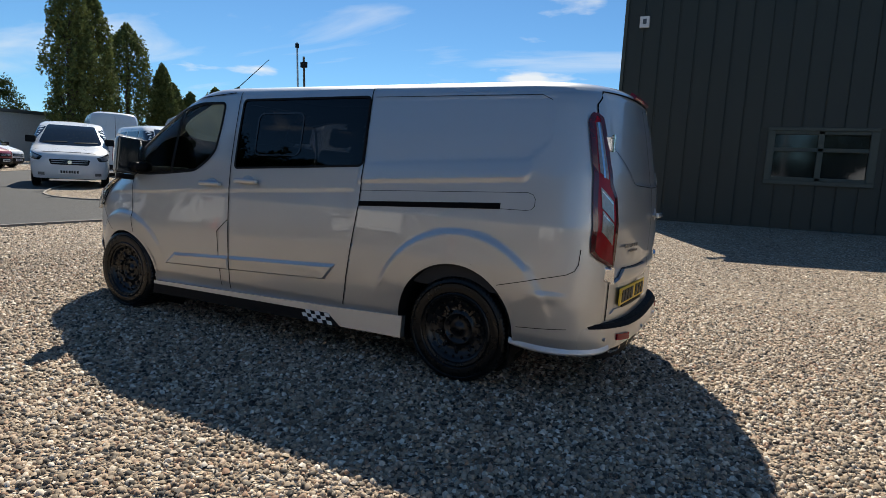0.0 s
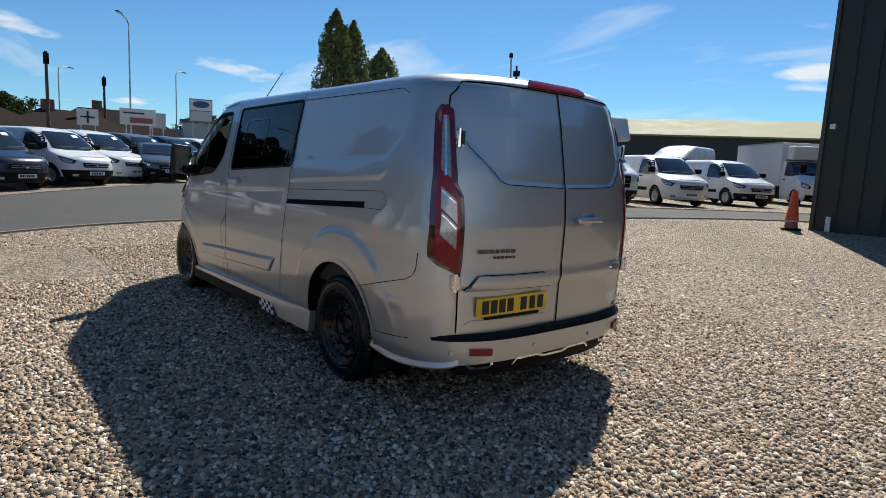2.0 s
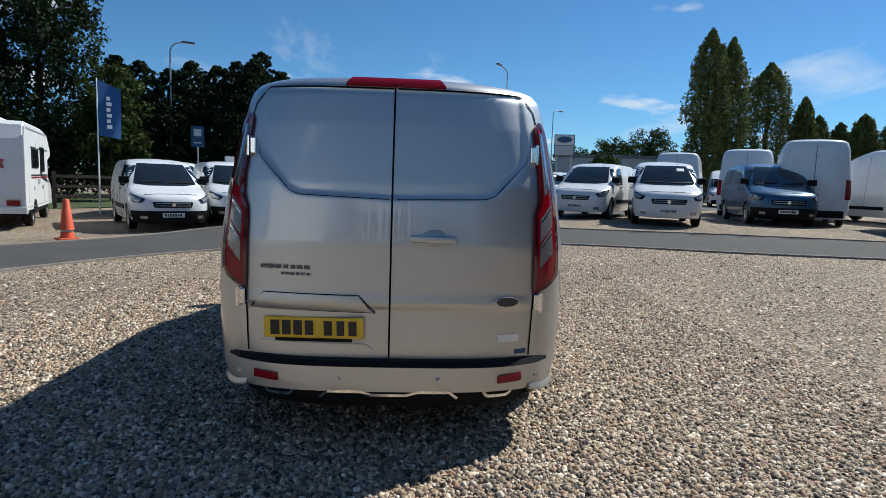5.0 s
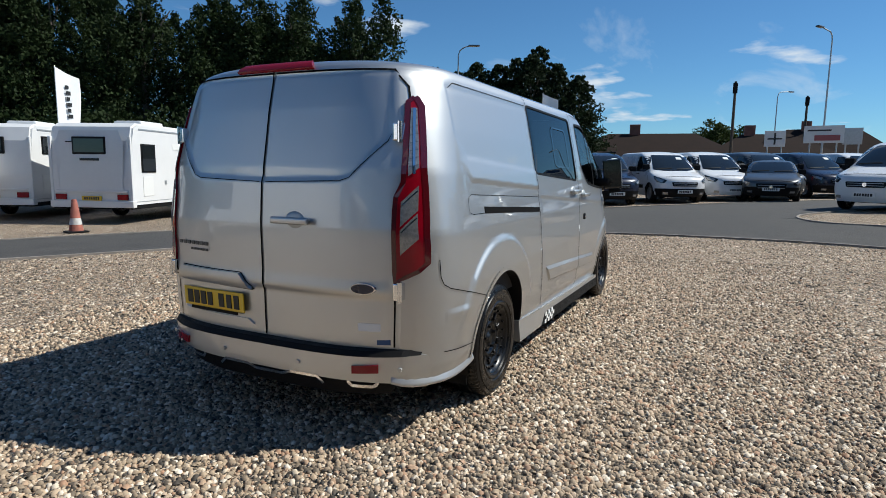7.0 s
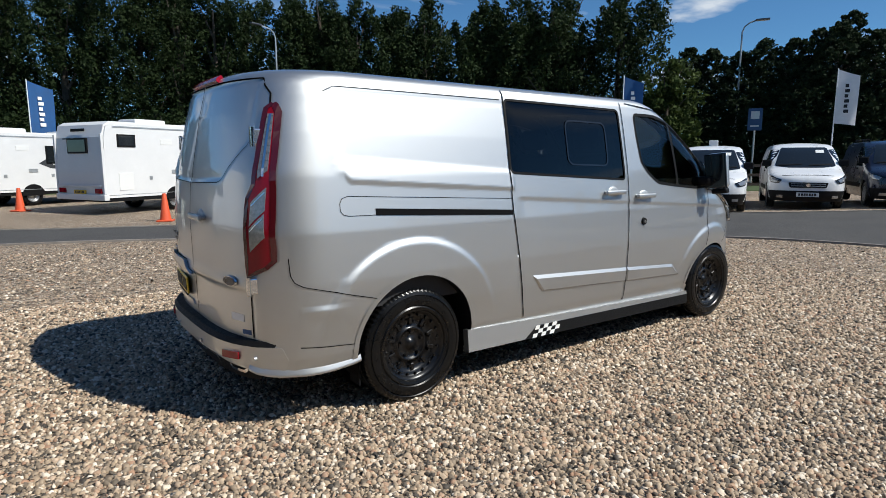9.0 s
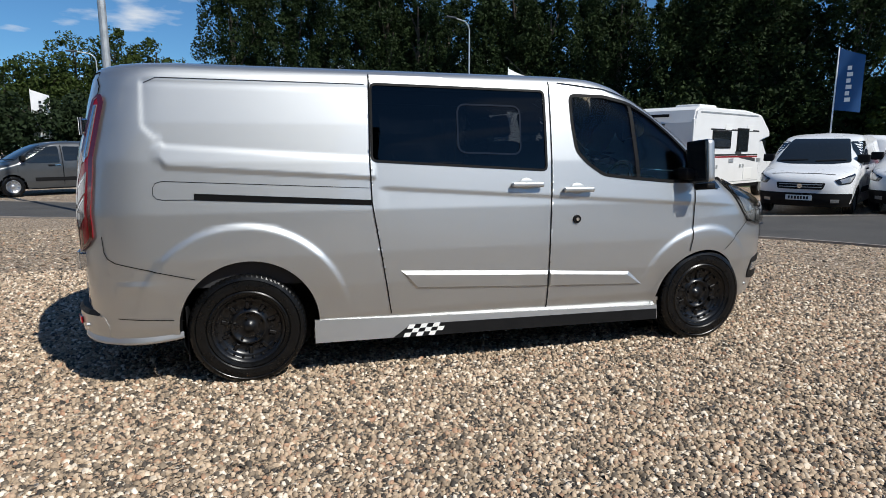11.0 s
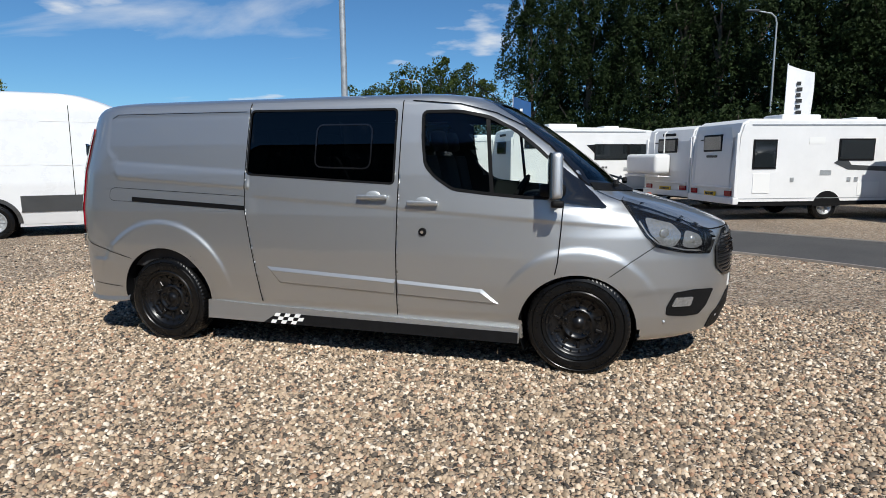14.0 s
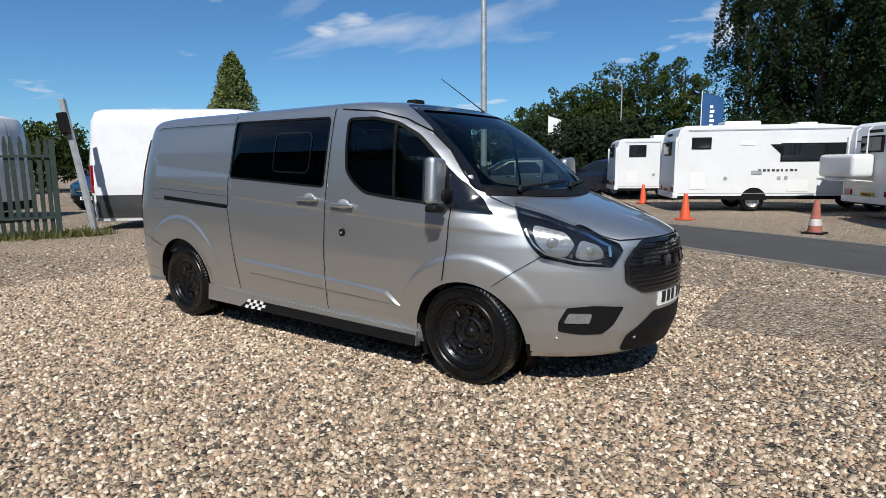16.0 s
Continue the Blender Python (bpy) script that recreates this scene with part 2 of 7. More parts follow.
M_FLAGW = mat("white_flag_cloth", (0.72, 0.72, 0.72), 0.8, 0, 0, 0.06, 5)
M_BARK = mat("bark", (0.075, 0.06, 0.045), 0.9, 0, 0, 0.35, 6, 0.8, 25)
M_ROOF = mat("brown_roof_tile", (0.024, 0.016, 0.013), 0.95, 0, 0, 0.25, 1.5, 0.5, 12, spec=0.1)
M_BRICK = mat("red_brick", (0.20, 0.085, 0.06), 0.85, 0, 0, 0.25, 2.5, 0.4, 30)
M_SHEDROOF = mat("mossy_sheet_roof", (0.27, 0.25, 0.14), 0.8, 0, 0, 0.2, 0.5)
M_GRASS = mat("rough_grass", (0.045, 0.07, 0.02), 0.9, 0, 0, 0.4, 1.2, 0.8, 30)
M_SIGN = mat("white_sign_face", (0.62, 0.63, 0.63), 0.5, 0, 0, 0.05, 3)
M_SIGNBLUE = mat("blue_sign_face", (0.02, 0.07, 0.18), 0.5)
M_LEAF = leaf_material("broad_leaves", (0.008, 0.016, 0.004), (0.075, 0.105, 0.026))
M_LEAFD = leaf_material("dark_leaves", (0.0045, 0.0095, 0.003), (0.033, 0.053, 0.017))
M_POPLAR = leaf_material("poplar_leaves", (0.040, 0.055, 0.016), (0.22, 0.25, 0.085))
M_CONIFER = leaf_material("conifer_sprays", (0.005, 0.010, 0.005), (0.032, 0.05, 0.020))

M_WEED = leaf_material("dry_weeds", (0.05, 0.06, 0.015), (0.20, 0.19, 0.07))


# ---- mesh helpers ----
CENTRE = [(1.6, 0, 0.9)]


def link(name, me, material, parent=None, label=""):
    ob = new(name, me)
    if material:
        me.materials.append(material)
    if parent:
        ob.parent = parent
    if label:
        ob["label"] = label
    return ob


def part(name, bm, material, parent=None, label="", smooth=False):
    bmesh.ops.recalc_face_normals(bm, faces=bm.faces)
    me = bpy.data.meshes.new(name)
    bm.to_mesh(me)
    bm.free()
    if smooth:
        me.shade_smooth()
    return link(name, me, material, parent, label)


def raw(name, verts, faces, material, parent=None, label="", smooth=False):
    me = bpy.data.meshes.new(name)
    me.from_pydata([tuple(map(float, v)) for v in verts], [], [tuple(map(int, f)) for f in faces])
    me.validate()
    if smooth:
        me.shade_smooth()
    return link(name, me, material, parent, label)


def thing(name, at, heading=0.0, label="", category="", group="", kind=""):
    ob = new(name)
    ob.empty_display_size = 0.2
    ob.matrix_world = pose(*at, 0, 0, heading)
    return tagged(ob, label, category, group, kind)


def box(bm, lo, hi, bevel=0.0, seg=2, m=None):
    c = [(a + b) / 2 for a, b in zip(lo, hi)]
    s = [b - a for a, b in zip(lo, hi)]
    t = Matrix.Translation(c) @ Matrix.Diagonal((*s, 1))
    if m:
        t = m @ t
    r = bmesh.ops.create_cube(bm, size=1, matrix=t)
    if bevel:
        es = {e for v in r["verts"] for e in v.link_edges}
        bmesh.ops.bevel(bm, geom=list(es), offset=bevel, segments=seg, affect="EDGES", profile=0.6)
    return bm


def boxes(*spec, bevel=0.0):
    bm = bmesh.new()
    for lo, hi in spec:
        box(bm, lo, hi, bevel)
    return bm


def tube(bm, a, b, r0, r1=None, seg=10, caps=True):
    a, b = Vector(a), Vector(b)
    q = (b - a).to_track_quat("Z", "Y").to_matrix().to_4x4()
    bmesh.ops.create_cone(bm, cap_ends=caps, segments=seg, radius1=r0, radius2=r0 if r1 is None else r1, depth=(b - a).length,
                          matrix=Matrix.Translation((a + b) / 2) @ q)
    return bm


def lathe(profile, seg=40, axis="y"):
    """Turn (radius, offset) pairs round the axis; returns vertices and faces."""
    v, f = [], []
    k = len(profile)
    for i in range(seg):
        c, s = math.cos(2 * math.pi * i / seg), math.sin(2 * math.pi * i / seg)
        for r, o in profile:
            v.append((r * c, o, r * s) if axis == "y" else (r * c, r * s, o))
        j = (i + 1) % seg
        for p in range(k - 1):
            f.append((i * k + p, i * k + p + 1, j * k + p + 1, j * k + p))
    return v, f


def inside(px, pz, poly):
    r = np.zeros(px.shape, bool)
    q = np.roll(poly, 1, axis=0)
    for (x0, z0), (x1, z1) in zip(q, poly):
        if z0 != z1:
            r ^= ((z0 > pz) != (z1 > pz)) & (px < (x1 - x0) * (pz - z0) / (z1 - z0) + x0)
    return r


def snap(u, v, poly, reach, closed=True, flat=None):
    """Draw the points of a grid that lie near an outline on to it."""
    poly = np.asarray(poly, float)
    q = np.roll(poly, -1, axis=0) if closed else poly[1:]
    best = np.full(u.shape, 1e9)
    level = np.zeros(u.shape, bool)
    bu, bv = u.copy(), v.copy()
    for (x0, z0), (x1, z1) in zip(poly, q):
        dx, dz = x1 - x0, z1 - z0
        t = np.clip(((u - x0) * dx + (v - z0) * dz) / max(dx * dx + dz * dz, 1e-12), 0, 1)
        cx, cz = x0 + t * dx, z0 + t * dz
        d = np.hypot(u - cx, v - cz)
        k = d < best
        best[k], bu[k], bv[k] = d[k], cx[k], cz[k]
        level[k] = abs(dz) < abs(dx)
    near = best < (reach if flat is None else np.where(level, np.minimum(flat, reach), reach))
    u[near], v[near] = bu[near], bv[near]
    return near


def rounded(poly, r, seg=5):
    """A polygon with its corners rounded."""
    out = []
    n = len(poly)
    for i in range(n):
        p, a, b = (Vector(poly[j % n]) for j in (i, i - 1, i + 1))
        da, db = a - p, b - p
        k = min(r, da.length * 0.45, db.length * 0.45)
        s, e = p + da.normalized() * k, p + db.normalized() * k
        for j in range(seg + 1):
            t = j / seg
            out.append(tuple((1 - t) ** 2 * s + 2 * t * (1 - t) * p + t * t * e))
    return out


def fill(poly, step):
    """Cut a polygon into small facets; returns points, faces, and the boundary edges."""
    bm = bmesh.new()
    pts = [p for p, q in zip(poly, list(poly[1:]) + [poly[0]]) if math.hypot(p[0] - q[0], p[1] - q[1]) > 1e-6]
    bm.faces.new([bm.verts.new((float(p[0]), float(p[1]), 0)) for p in pts])
    for axis in (0, 1):
        lo, hi = min(p[axis] for p in pts), max(p[axis] for p in pts)
        n = max(1, int(math.ceil((hi - lo) / step)))
        for i in range(1, n):
            at = [0, 0, 0]
            at[axis] = lo + (hi - lo) * i / n
            no = [0, 0, 0]
            no[axis] = 1
            bmesh.ops.bisect_plane(bm, geom=bm.verts[:] + bm.edges[:] + bm.faces[:], dist=1e-5, plane_co=at, plane_no=no)
    bm.verts.index_update()
    out = np.array([(v.co.x, v.co.y) for v in bm.verts])
    faces = [[v.index for v in f.verts] for f in bm.faces]
    rim = [(l.vert.index, l.link_loop_next.vert.index) for f in bm.faces for l in f.loops if len(l.edge.link_faces) == 1]
    bm.free()
    return out, faces, rim


def patch(name, poly, surf, off, material, parent=None, label="", step=0.03, depth=0.012, smooth=True, both=False):
    """A panel of the given outline laid on a curved surface, standing proud by off, with a rim that runs back by depth."""
    pts, f, rim = fill(poly, step)
    u, v = pts[:, 0], pts[:, 1]
    p = surf(u, v)
    e = 2e-3
    nrm = np.cross(surf(u + e, v) - surf(u - e, v), surf(u, v + e) - surf(u, v - e))
    nrm /= np.maximum(np.linalg.norm(nrm, axis=1, keepdims=True), 1e-9)
    out = p - np.array(CENTRE[-1])
    nrm *= np.where((nrm * out).sum(1, keepdims=True) < 0, -1, 1)
    top, low = p + nrm * off, p + nrm * (off - depth)
    n = len(p)
    a, b, c = top[f[0][0]], top[f[0][1]], top[f[0][2]]
    if np.dot(np.cross(b - a, c - a), nrm[f[0][0]]) < 0:
        f = [q[::-1] for q in f]
        rim = [(q, r) for r, q in rim]
    # the rim has corners of its own, so that the face keeps a clean shading up to its edge
    edge = sorted({i for q in rim for i in q})
    at = {i: 2 * n + k for k, i in enumerate(edge)}
    sk = [(at[a], a + n, b + n, at[b]) for a, b in rim]
    if both:
        f = f + [tuple(i + n for i in q[::-1]) for q in f]
    ob = raw(name, np.vstack([top, low, top[edge]]), f + sk, material, parent, label, smooth)
    if smooth:
        me = ob.data
        for poly_ in me.polygons:
            if poly_.index >= len(f):
                poly_.use_smooth = False
    return ob


def ribbon(name, line, surf, width, off, material, parent=None, label="", step=0.04):
    """A thin strip along a line drawn on a surface: a shut line or a trim."""
    pts = [Vector(line[0])]
    for a, b in zip(line, line[1:]):
        a, b = Vector(a), Vector(b)
        k = max(1, int((b - a).length / step))
        pts += [a.lerp(b, (i + 1) / k) for i in range(k)]
    dirs = []
    for i in range(len(pts)):
        d = pts[min(i + 1, len(pts) - 1)] - pts[max(i - 1, 0)]
        dirs.append(Vector((-d.y, d.x)).normalized() * width / 2)
    l = np.array([p + d for p, d in zip(pts, dirs)])
    r = np.array([p - d for p, d in zip(pts, dirs)])
    allp = np.vstack([l, r])
    p = surf(allp[:, 0], allp[:, 1])
    e = 2e-3
    nrm = np.cross(surf(allp[:, 0] + e, allp[:, 1]) - surf(allp[:, 0] - e, allp[:, 1]), surf(allp[:, 0], allp[:, 1] + e) - surf(allp[:, 0], allp[:, 1] - e))
    nrm /= np.maximum(np.linalg.norm(nrm, axis=1, keepdims=True), 1e-9)
    out = p - np.array(CENTRE[-1])
    nrm *= np.where((nrm * out).sum(1, keepdims=True) < 0, -1, 1)
    n = len(pts)
    return raw(name, p + nrm * off, [(i, i + 1, n + i + 1, n + i) for i in range(n - 1)], material, parent, label)


def raised(name, outer, inner, surf, off, material, parent=None, label="", n=24):
    """A pressed moulding: a plateau with sloping sides between two outlines of as many corners."""
    out, inn = [], []
    k = len(outer)
    for i in range(k):
        for j in range(n):
            t = j / n
            out.append(tuple(Vector(outer[i]).lerp(Vector(outer[(i + 1) % k]), t)))
            inn.append(tuple(Vector(inner[i]).lerp(Vector(inner[(i + 1) % k]), t)))
    top = patch(name, inner, surf, off, material, parent, label, 0.03, 0.002)
    o, q = np.array(out), np.array(inn)
    a, b = surf(o[:, 0], o[:, 1]), surf(q[:, 0], q[:, 1])
    s = np.sign(b[:, 1:2].mean())
    a[:, 1] += s * 0.001
    b[:, 1] += s * (off - 0.0003)
    m = len(out)
    f = [(i, (i + 1) % m, m + (i + 1) % m, m + i) for i in range(m)]
    raw("moulding_edge", np.vstack([a, b]), f if s < 0 else [t[::-1] for t in f], material, top)
    return top


def ramp3(v):
    v = np.clip(v, 0, 1)
    return v * v * (3 - 2 * v)


def rise(x, y):
    """Height of the yard: level round the van, climbing gently towards the barn and the far vans, dipping by the motorhomes."""
    p = np.degrees(np.arctan2(y, np.asarray(x) - 1.5))
    d = np.hypot(np.asarray(x) - 1.5, y)
    k = np.where(p > -90, ramp3((35 - p) / 65), ramp3((p + 190) / 60))
    dip = 0.12 * ramp3((d - 8) / 5) * ramp3((p - 20) / 20) * ramp3((150 - p) / 20)
    return 0.46 * ramp3((d - 4) / 10) * k - dip


def on(x, y):
    return (x, y, float(rise(x, y)))


# ---- vehicles: a body is a stack of plan outlines, elliptical at nose and tail ----
class Shape:
    def __init__(self, w, xf, af, nf, xr, ar, nr, bump=None, dent=None):
        self.t = [np.array(a, float).T for a in (w, xf, af, nf, xr, ar, nr)]
        self.bump, self.dent = bump, dent

    def at(self, z):
        return [np.interp(z, a[0], a[1]) for a in self.t]

    def Y(self, x, z):
        w, xf, af, nf, xr, ar, nr = self.at(z)
        t = np.clip((x - xf + af) / af, 0, 1)
        u = np.clip((xr + ar - x) / ar, 0, 1)
        y = w * (1 - t ** nf) ** (1 / nf) * (1 - u ** nr) ** (1 / nr)
        return y + (self.bump(x, z) * (y > 0.3) if self.bump else 0)

    def side(self, sign):
        return lambda u, v: np.stack([u, sign * self.Y(u, v), v], -1)

    def front(self, u, v):
        w, xf, af, nf, xr, ar, nr = self.at(v)
        return np.stack([xf - af + af * (1 - np.clip(np.abs(u) / w, 0, 1) ** nf) ** (1 / nf), u, v], -1)

    def rear(self, u, v):
        w, xf, af, nf, xr, ar, nr = self.at(v)
        d = self.dent(u, v) if self.dent else 0
        return np.stack([xr + ar - ar * (1 - np.clip(np.abs(u) / w, 0, 1) ** nr) ** (1 / nr) + d, u, v], -1)

    def shell(self, zs, nS, nR, nF, outlines=(), fronts=(), rears=(), step=0.03):
        """Half of the body (y > 0) as a grid of points with its zones: rear, side and front columns."""
        zs = np.asarray(zs, float)
        w, xf, af, nf, xr, ar, nr = [a[:, None] for a in self.at(zs)]
        half = nR // 2
        flat_q = np.linspace(0, 0.86, half)[None, :] ** (nr / 2)
        q0 = np.arcsin(flat_q)
        pr = np.hstack([q0, q0[:, -1:] + (math.pi / 2 - q0[:, -1:]) * np.linspace(0, 1, nR - half + 1)[None, 1:]])
        pf = np.linspace(math.pi / 2, 0, nF)[None, :]
        yr, xrr = w * np.sin(pr) ** (2 / nr), xr + ar - ar * np.cos(pr) ** (2 / nr)
        yf, xff = w * np.sin(pf) ** (2 / nf), xf - af + af * np.cos(pf) ** (2 / nf)
        s = np.linspace(0, 1, nS)[None, 1:-1]
        xs = (xr + ar) * (1 - s) + (xf - af) * s
        x = np.hstack([xrr, xs, xff])
        y = np.hstack([yr, np.broadcast_to(w, xs.shape), yf])
        z = np.broadcast_to(zs[:, None], x.shape).copy()
        cols = np.arange(x.shape[1])
        if self.dent:
            x[:, :nR] += self.dent(y[:, :nR], z[:, :nR])
        gap = np.gradient(zs)[:, None] * 0.5
        side = (cols >= nR * 3 // 4) & (cols < x.shape[1] - nF // 3)
        y[:, side] = self.Y(x, z)[:, side]
        for poly, closed in outlines:
            xs_, zs_ = x[:, side].copy(), z[:, side].copy()
            snap(xs_, zs_, poly, step * 0.55, closed, gap)
            x[:, side], z[:, side] = xs_, zs_
            y[:, side] = self.Y(xs_, zs_)
        for polys, zone, fn in ((fronts, cols >= x.shape[1] - nF, self.front), (rears, cols < nR, self.rear)):
            for poly, closed in polys:
                ys_, zs_ = y[:, zone].copy(), z[:, zone].copy()
                near = snap(ys_, zs_, poly, step * 0.55, closed, gap)
                p = fn(ys_, zs_)
                xz = x[:, zone]
                xz[near] = p[..., 0][near]
                x[:, zone], y[:, zone], z[:, zone] = xz, ys_, zs_
        return np.stack([x, y, z], -1), side


def shell_parts(grid, zone_of, make, both=True):
    """Sort the faces of a half shell into named zones, mirror them, and make a mesh of each."""
    a, b = grid.shape[:2]
    idx = np.arange(a * b).reshape(a, b)
    f = np.stack([idx[:-1, :-1], idx[:-1, 1:], idx[1:, 1:], idx[1:, :-1]], -1).reshape(-1, 4)
    p = grid.reshape(-1, 3)
    c = p[f].mean(1)
    names = zone_of(c[:, 0], c[:, 1], c[:, 2])
    for name in sorted(set(names) - {""}):
        fs = f[names == name]
        used, inv = np.unique(fs, return_inverse=True)
        q = p[used]
        fl = inv.reshape(-1, 4)
        m = q * (1, -1, 1)
        make(name, q, fl[:, ::-1], m, fl)


def wheel(parent, at, r, width, sign, rim_mat, bolts=True, seg=48, name="wheel"):
    """A tyre with tread blocks on a dished rim; the outer face looks along sign * y."""
    hub = new(name)
    hub.parent = parent
    hub.location = at
    h = width / 2
    rr = r * 0.60
    wall = [(rr, 0.8), (rr + 0.01, 0.95), (r * 0.675, 1.0), (r * 0.70, 0.94), (r * 0.72, 1.0), (r * 0.80, 1.02), (r * 0.862, 1.0), (r * 0.875, 0.94), (r * 0.892, 0.98), (r * 0.94, 0.92), (r * 0.975, 0.84)]
    tread = [(r * 0.99, 0.76), (r, 0.60), (r, 0.34), (r - 0.008, 0.31), (r - 0.008, 0.25), (r, 0.22)]
    prof = [(a, -b * h) for a, b in wall + tread] + [(a, b * h) for a, b in tread[::-1] + wall[::-1]]
    v, f = lathe(prof, seg * 3 if bolts else seg)
    k = len(prof)
    cut = {len(wall) - 1, len(wall), len(wall) + 1, k - len(wall), k - len(wall) - 1, k - len(wall) - 2}
    shrink = [0.988 if (i // k) % 2 and i % k in cut else 1 for i in range(len(v))]
    v = [(x * q, y, z * q) for (x, y, z), q in zip(v, shrink)]
    raw("tyre", v, f, M_RUBBER, hub, "", not bolts)
    o = sign * h
    if bolts:
        prof = [(0.001, o * 0.50), (0.028, o * 0.50), (0.032, o * 0.40), (rr * 0.42, o * 0.40), (rr * 0.45, o * 0.52), (rr * 0.50, o * 0.52), (rr * 0.53, o * 0.38), (rr * 0.80, o * 0.50), (rr * 0.84, o * 0.62),
                (rr * 0.90, o * 0.58), (rr * 0.93, o * 0.72), (rr * 0.985, o * 0.80), (rr + 0.012, o * 0.92), (rr + 0.018, o * 0.86), (rr * 0.97, o * 0.4), (rr * 0.95, -o * 0.8)]
    else:
        prof = [(0.001, o * 0.6), (0.04, o * 0.6), (0.05, o * 0.5), (rr * 0.5, o * 0.55), (rr * 0.86, o * 0.62), (rr * 0.9, o * 0.8), (rr + 0.008, o * 0.9), (rr * 0.95, o * 0.3), (rr * 0.95, -o * 0.8)]
    v, f = lathe(prof, seg)
    if sign < 0:
        f = [q[::-1] for q in f]
    raw("rim", v, f, rim_mat, hub, "", True)
    if bolts:
        for ring, n, rb, o0, o1 in ((rr * 0.87, 20, 0.0085, 0.58, 0.74), (rr * 0.66, 10, 0.010, 0.42, 0.58), (rr * 0.36, 5, 0.011, 0.4, 0.60)):
            bm = tube(bmesh.new(), (ring, o * o0, 0), (ring, o * o1, 0), rb, rb * 0.75, 6)
            me = bpy.data.meshes.new("bolt")
            bm.to_mesh(me)
            bm.free()
            me.materials.append(M_RIM)
            for i in range(n):
                ob = new("bolt", me)
                ob.parent = hub
                ob.rotation_euler = (0, -2 * math.pi * (i + 0.3) / n, 0)
        bm = box(bmesh.new(), (rr * 0.58, min(o * 0.44, o * 0.56), -0.012), (rr * 0.80, max(o * 0.44, o * 0.56), 0.012), 0.004, 1)
        me = bpy.data.meshes.new("rim_lug")
        bm.to_mesh(me)
        bm.free()
        me.materials.append(M_RIM)
        for i in range(10):
            ob = new("rim_lug", me)
            ob.parent = hub
            ob.rotation_euler = (0, -2 * math.pi * (i + 0.55) / 10, 0)
    else:
        bm = bmesh.new()
        for i in range(10):
            a = 2 * math.pi * i / 10
            m = Matrix.Rotation(-a, 4, "Y")
            box(bm, (rr * 0.45, min(o * 0.5, o * 0.70), -0.018), (rr * 0.86, max(o * 0.5, o * 0.70), 0.018), 0, 1, m)
        part("spokes", bm, rim_mat, hub)
    return hub


def arc(cx, cz, r, a0, a1, n=24):
    return [(cx + r * math.cos(radians(a0 + (a1 - a0) * i / n)), cz + r * math.sin(radians(a0 + (a1 - a0) * i / n))) for i in range(n + 1)]


def bars(x0, y0, z0, width, height, n, seed, material, parent, m=None, name="plate_bar"):
    """Writing that is not spelt out: a row of upright bars, on the plane x = x0, running along +y."""
    rnd = random.Random(seed)
    pitch = width / n
    for i in range(n):
        k = rnd.uniform(0.6, 0.8)
        part(name, box(bmesh.new(), (x0 - 0.002, y0 + i * pitch, z0), (x0 + 0.002, y0 + i * pitch + pitch * k, z0 + height), 0, 1, m), material, parent)


# the silver crew van, nose towards +x, rear axle over the origin
REAR_ARCH, FRONT_ARCH = (0.02, 0.370, 0.421), (3.29, 0.300, 0.411)


def van_bump(x, z):
    def flare(cx, cz, r, h, lean):
        d = np.hypot(x - cx, (z - cz) * lean)
        return h * (1 - ramp3((d - r + 0.035) / 0.042)) * ramp3((z - 0.40) / 0.42)
    b = flare(-0.005, 0.36, 0.648, 0.017, 1.0) + flare(3.30, 0.30, 0.585, 0.014, 1.0)
    # the load panel stands back behind a moulded edge; a soft fold runs below the windows
    line = 1.372 + 0.075 * np.clip((0.78 - x) / 1.2, 0, 1)
    panel = ramp3((z - line) / 0.030) * ramp3((1.85 - z) / 0.028) * ramp3((x + 0.54) / 0.030) * ramp3((0.815 - x) / 0.02)
    cut = ramp3((z - 1.57 + (x + 0.54)) / 0.036)
    b = b - 0.0042 * panel * cut
    b = b + 0.009 * np.exp(-((x + 0.60) / 0.10) ** 2) * ramp3((0.68 - z) / 0.012) * ramp3((z - 0.59) / 0.07)
    low = line - 0.115
    shelf = ramp3((z - low) / 0.016) * np.clip((line + 0.01 - z) / 0.115, 0, 1) * ramp3((x + 0.43 + (z - line + 0.1) * 0.75) / 0.035) * ramp3((0.815 - x) / 0.02)
    b = b + 0.008 * shelf
    # the long fold below the door handles, running down towards the nose
    fold = 1.145 - 0.065 * (x - 1.83)
    b = b - 0.006 * ramp3((fold + 0.004 - z) / 0.022) * (1 - ramp3((fold - z) / 0.32)) * ramp3((x - 0.80) / 0.10) * ramp3((3.75 - x) / 0.3)
    return b


def van_dent(u, z):
    a = np.abs(u)
    low = np.interp(a, [0, 0.48, 0.53, 0.70, 0.82], [1.322, 1.335, 1.36, 1.55, 1.70])
    edge = np.interp(z, [1.3, 1.57, 1.85], [0.725, 0.705, 0.66])
    panel = ramp3((z - low) / 0.020) * ramp3((edge - a) / 0.018 + 0.5) * ramp3((1.890 - z) / 0.018)
    fold = ramp3((0.772 - z) / 0.022) * ramp3((0.79 - a) / 0.05)
    # the lower fold stands out a little, so that its upper face looks at the sky
    lip = ramp3((0.86 - z) / 0.08) * ramp3((z - 0.772) / 0.012) * ramp3((0.76 - a) / 0.05)
    return 0.013 * panel + 0.008 * fold - 0.007 * lip


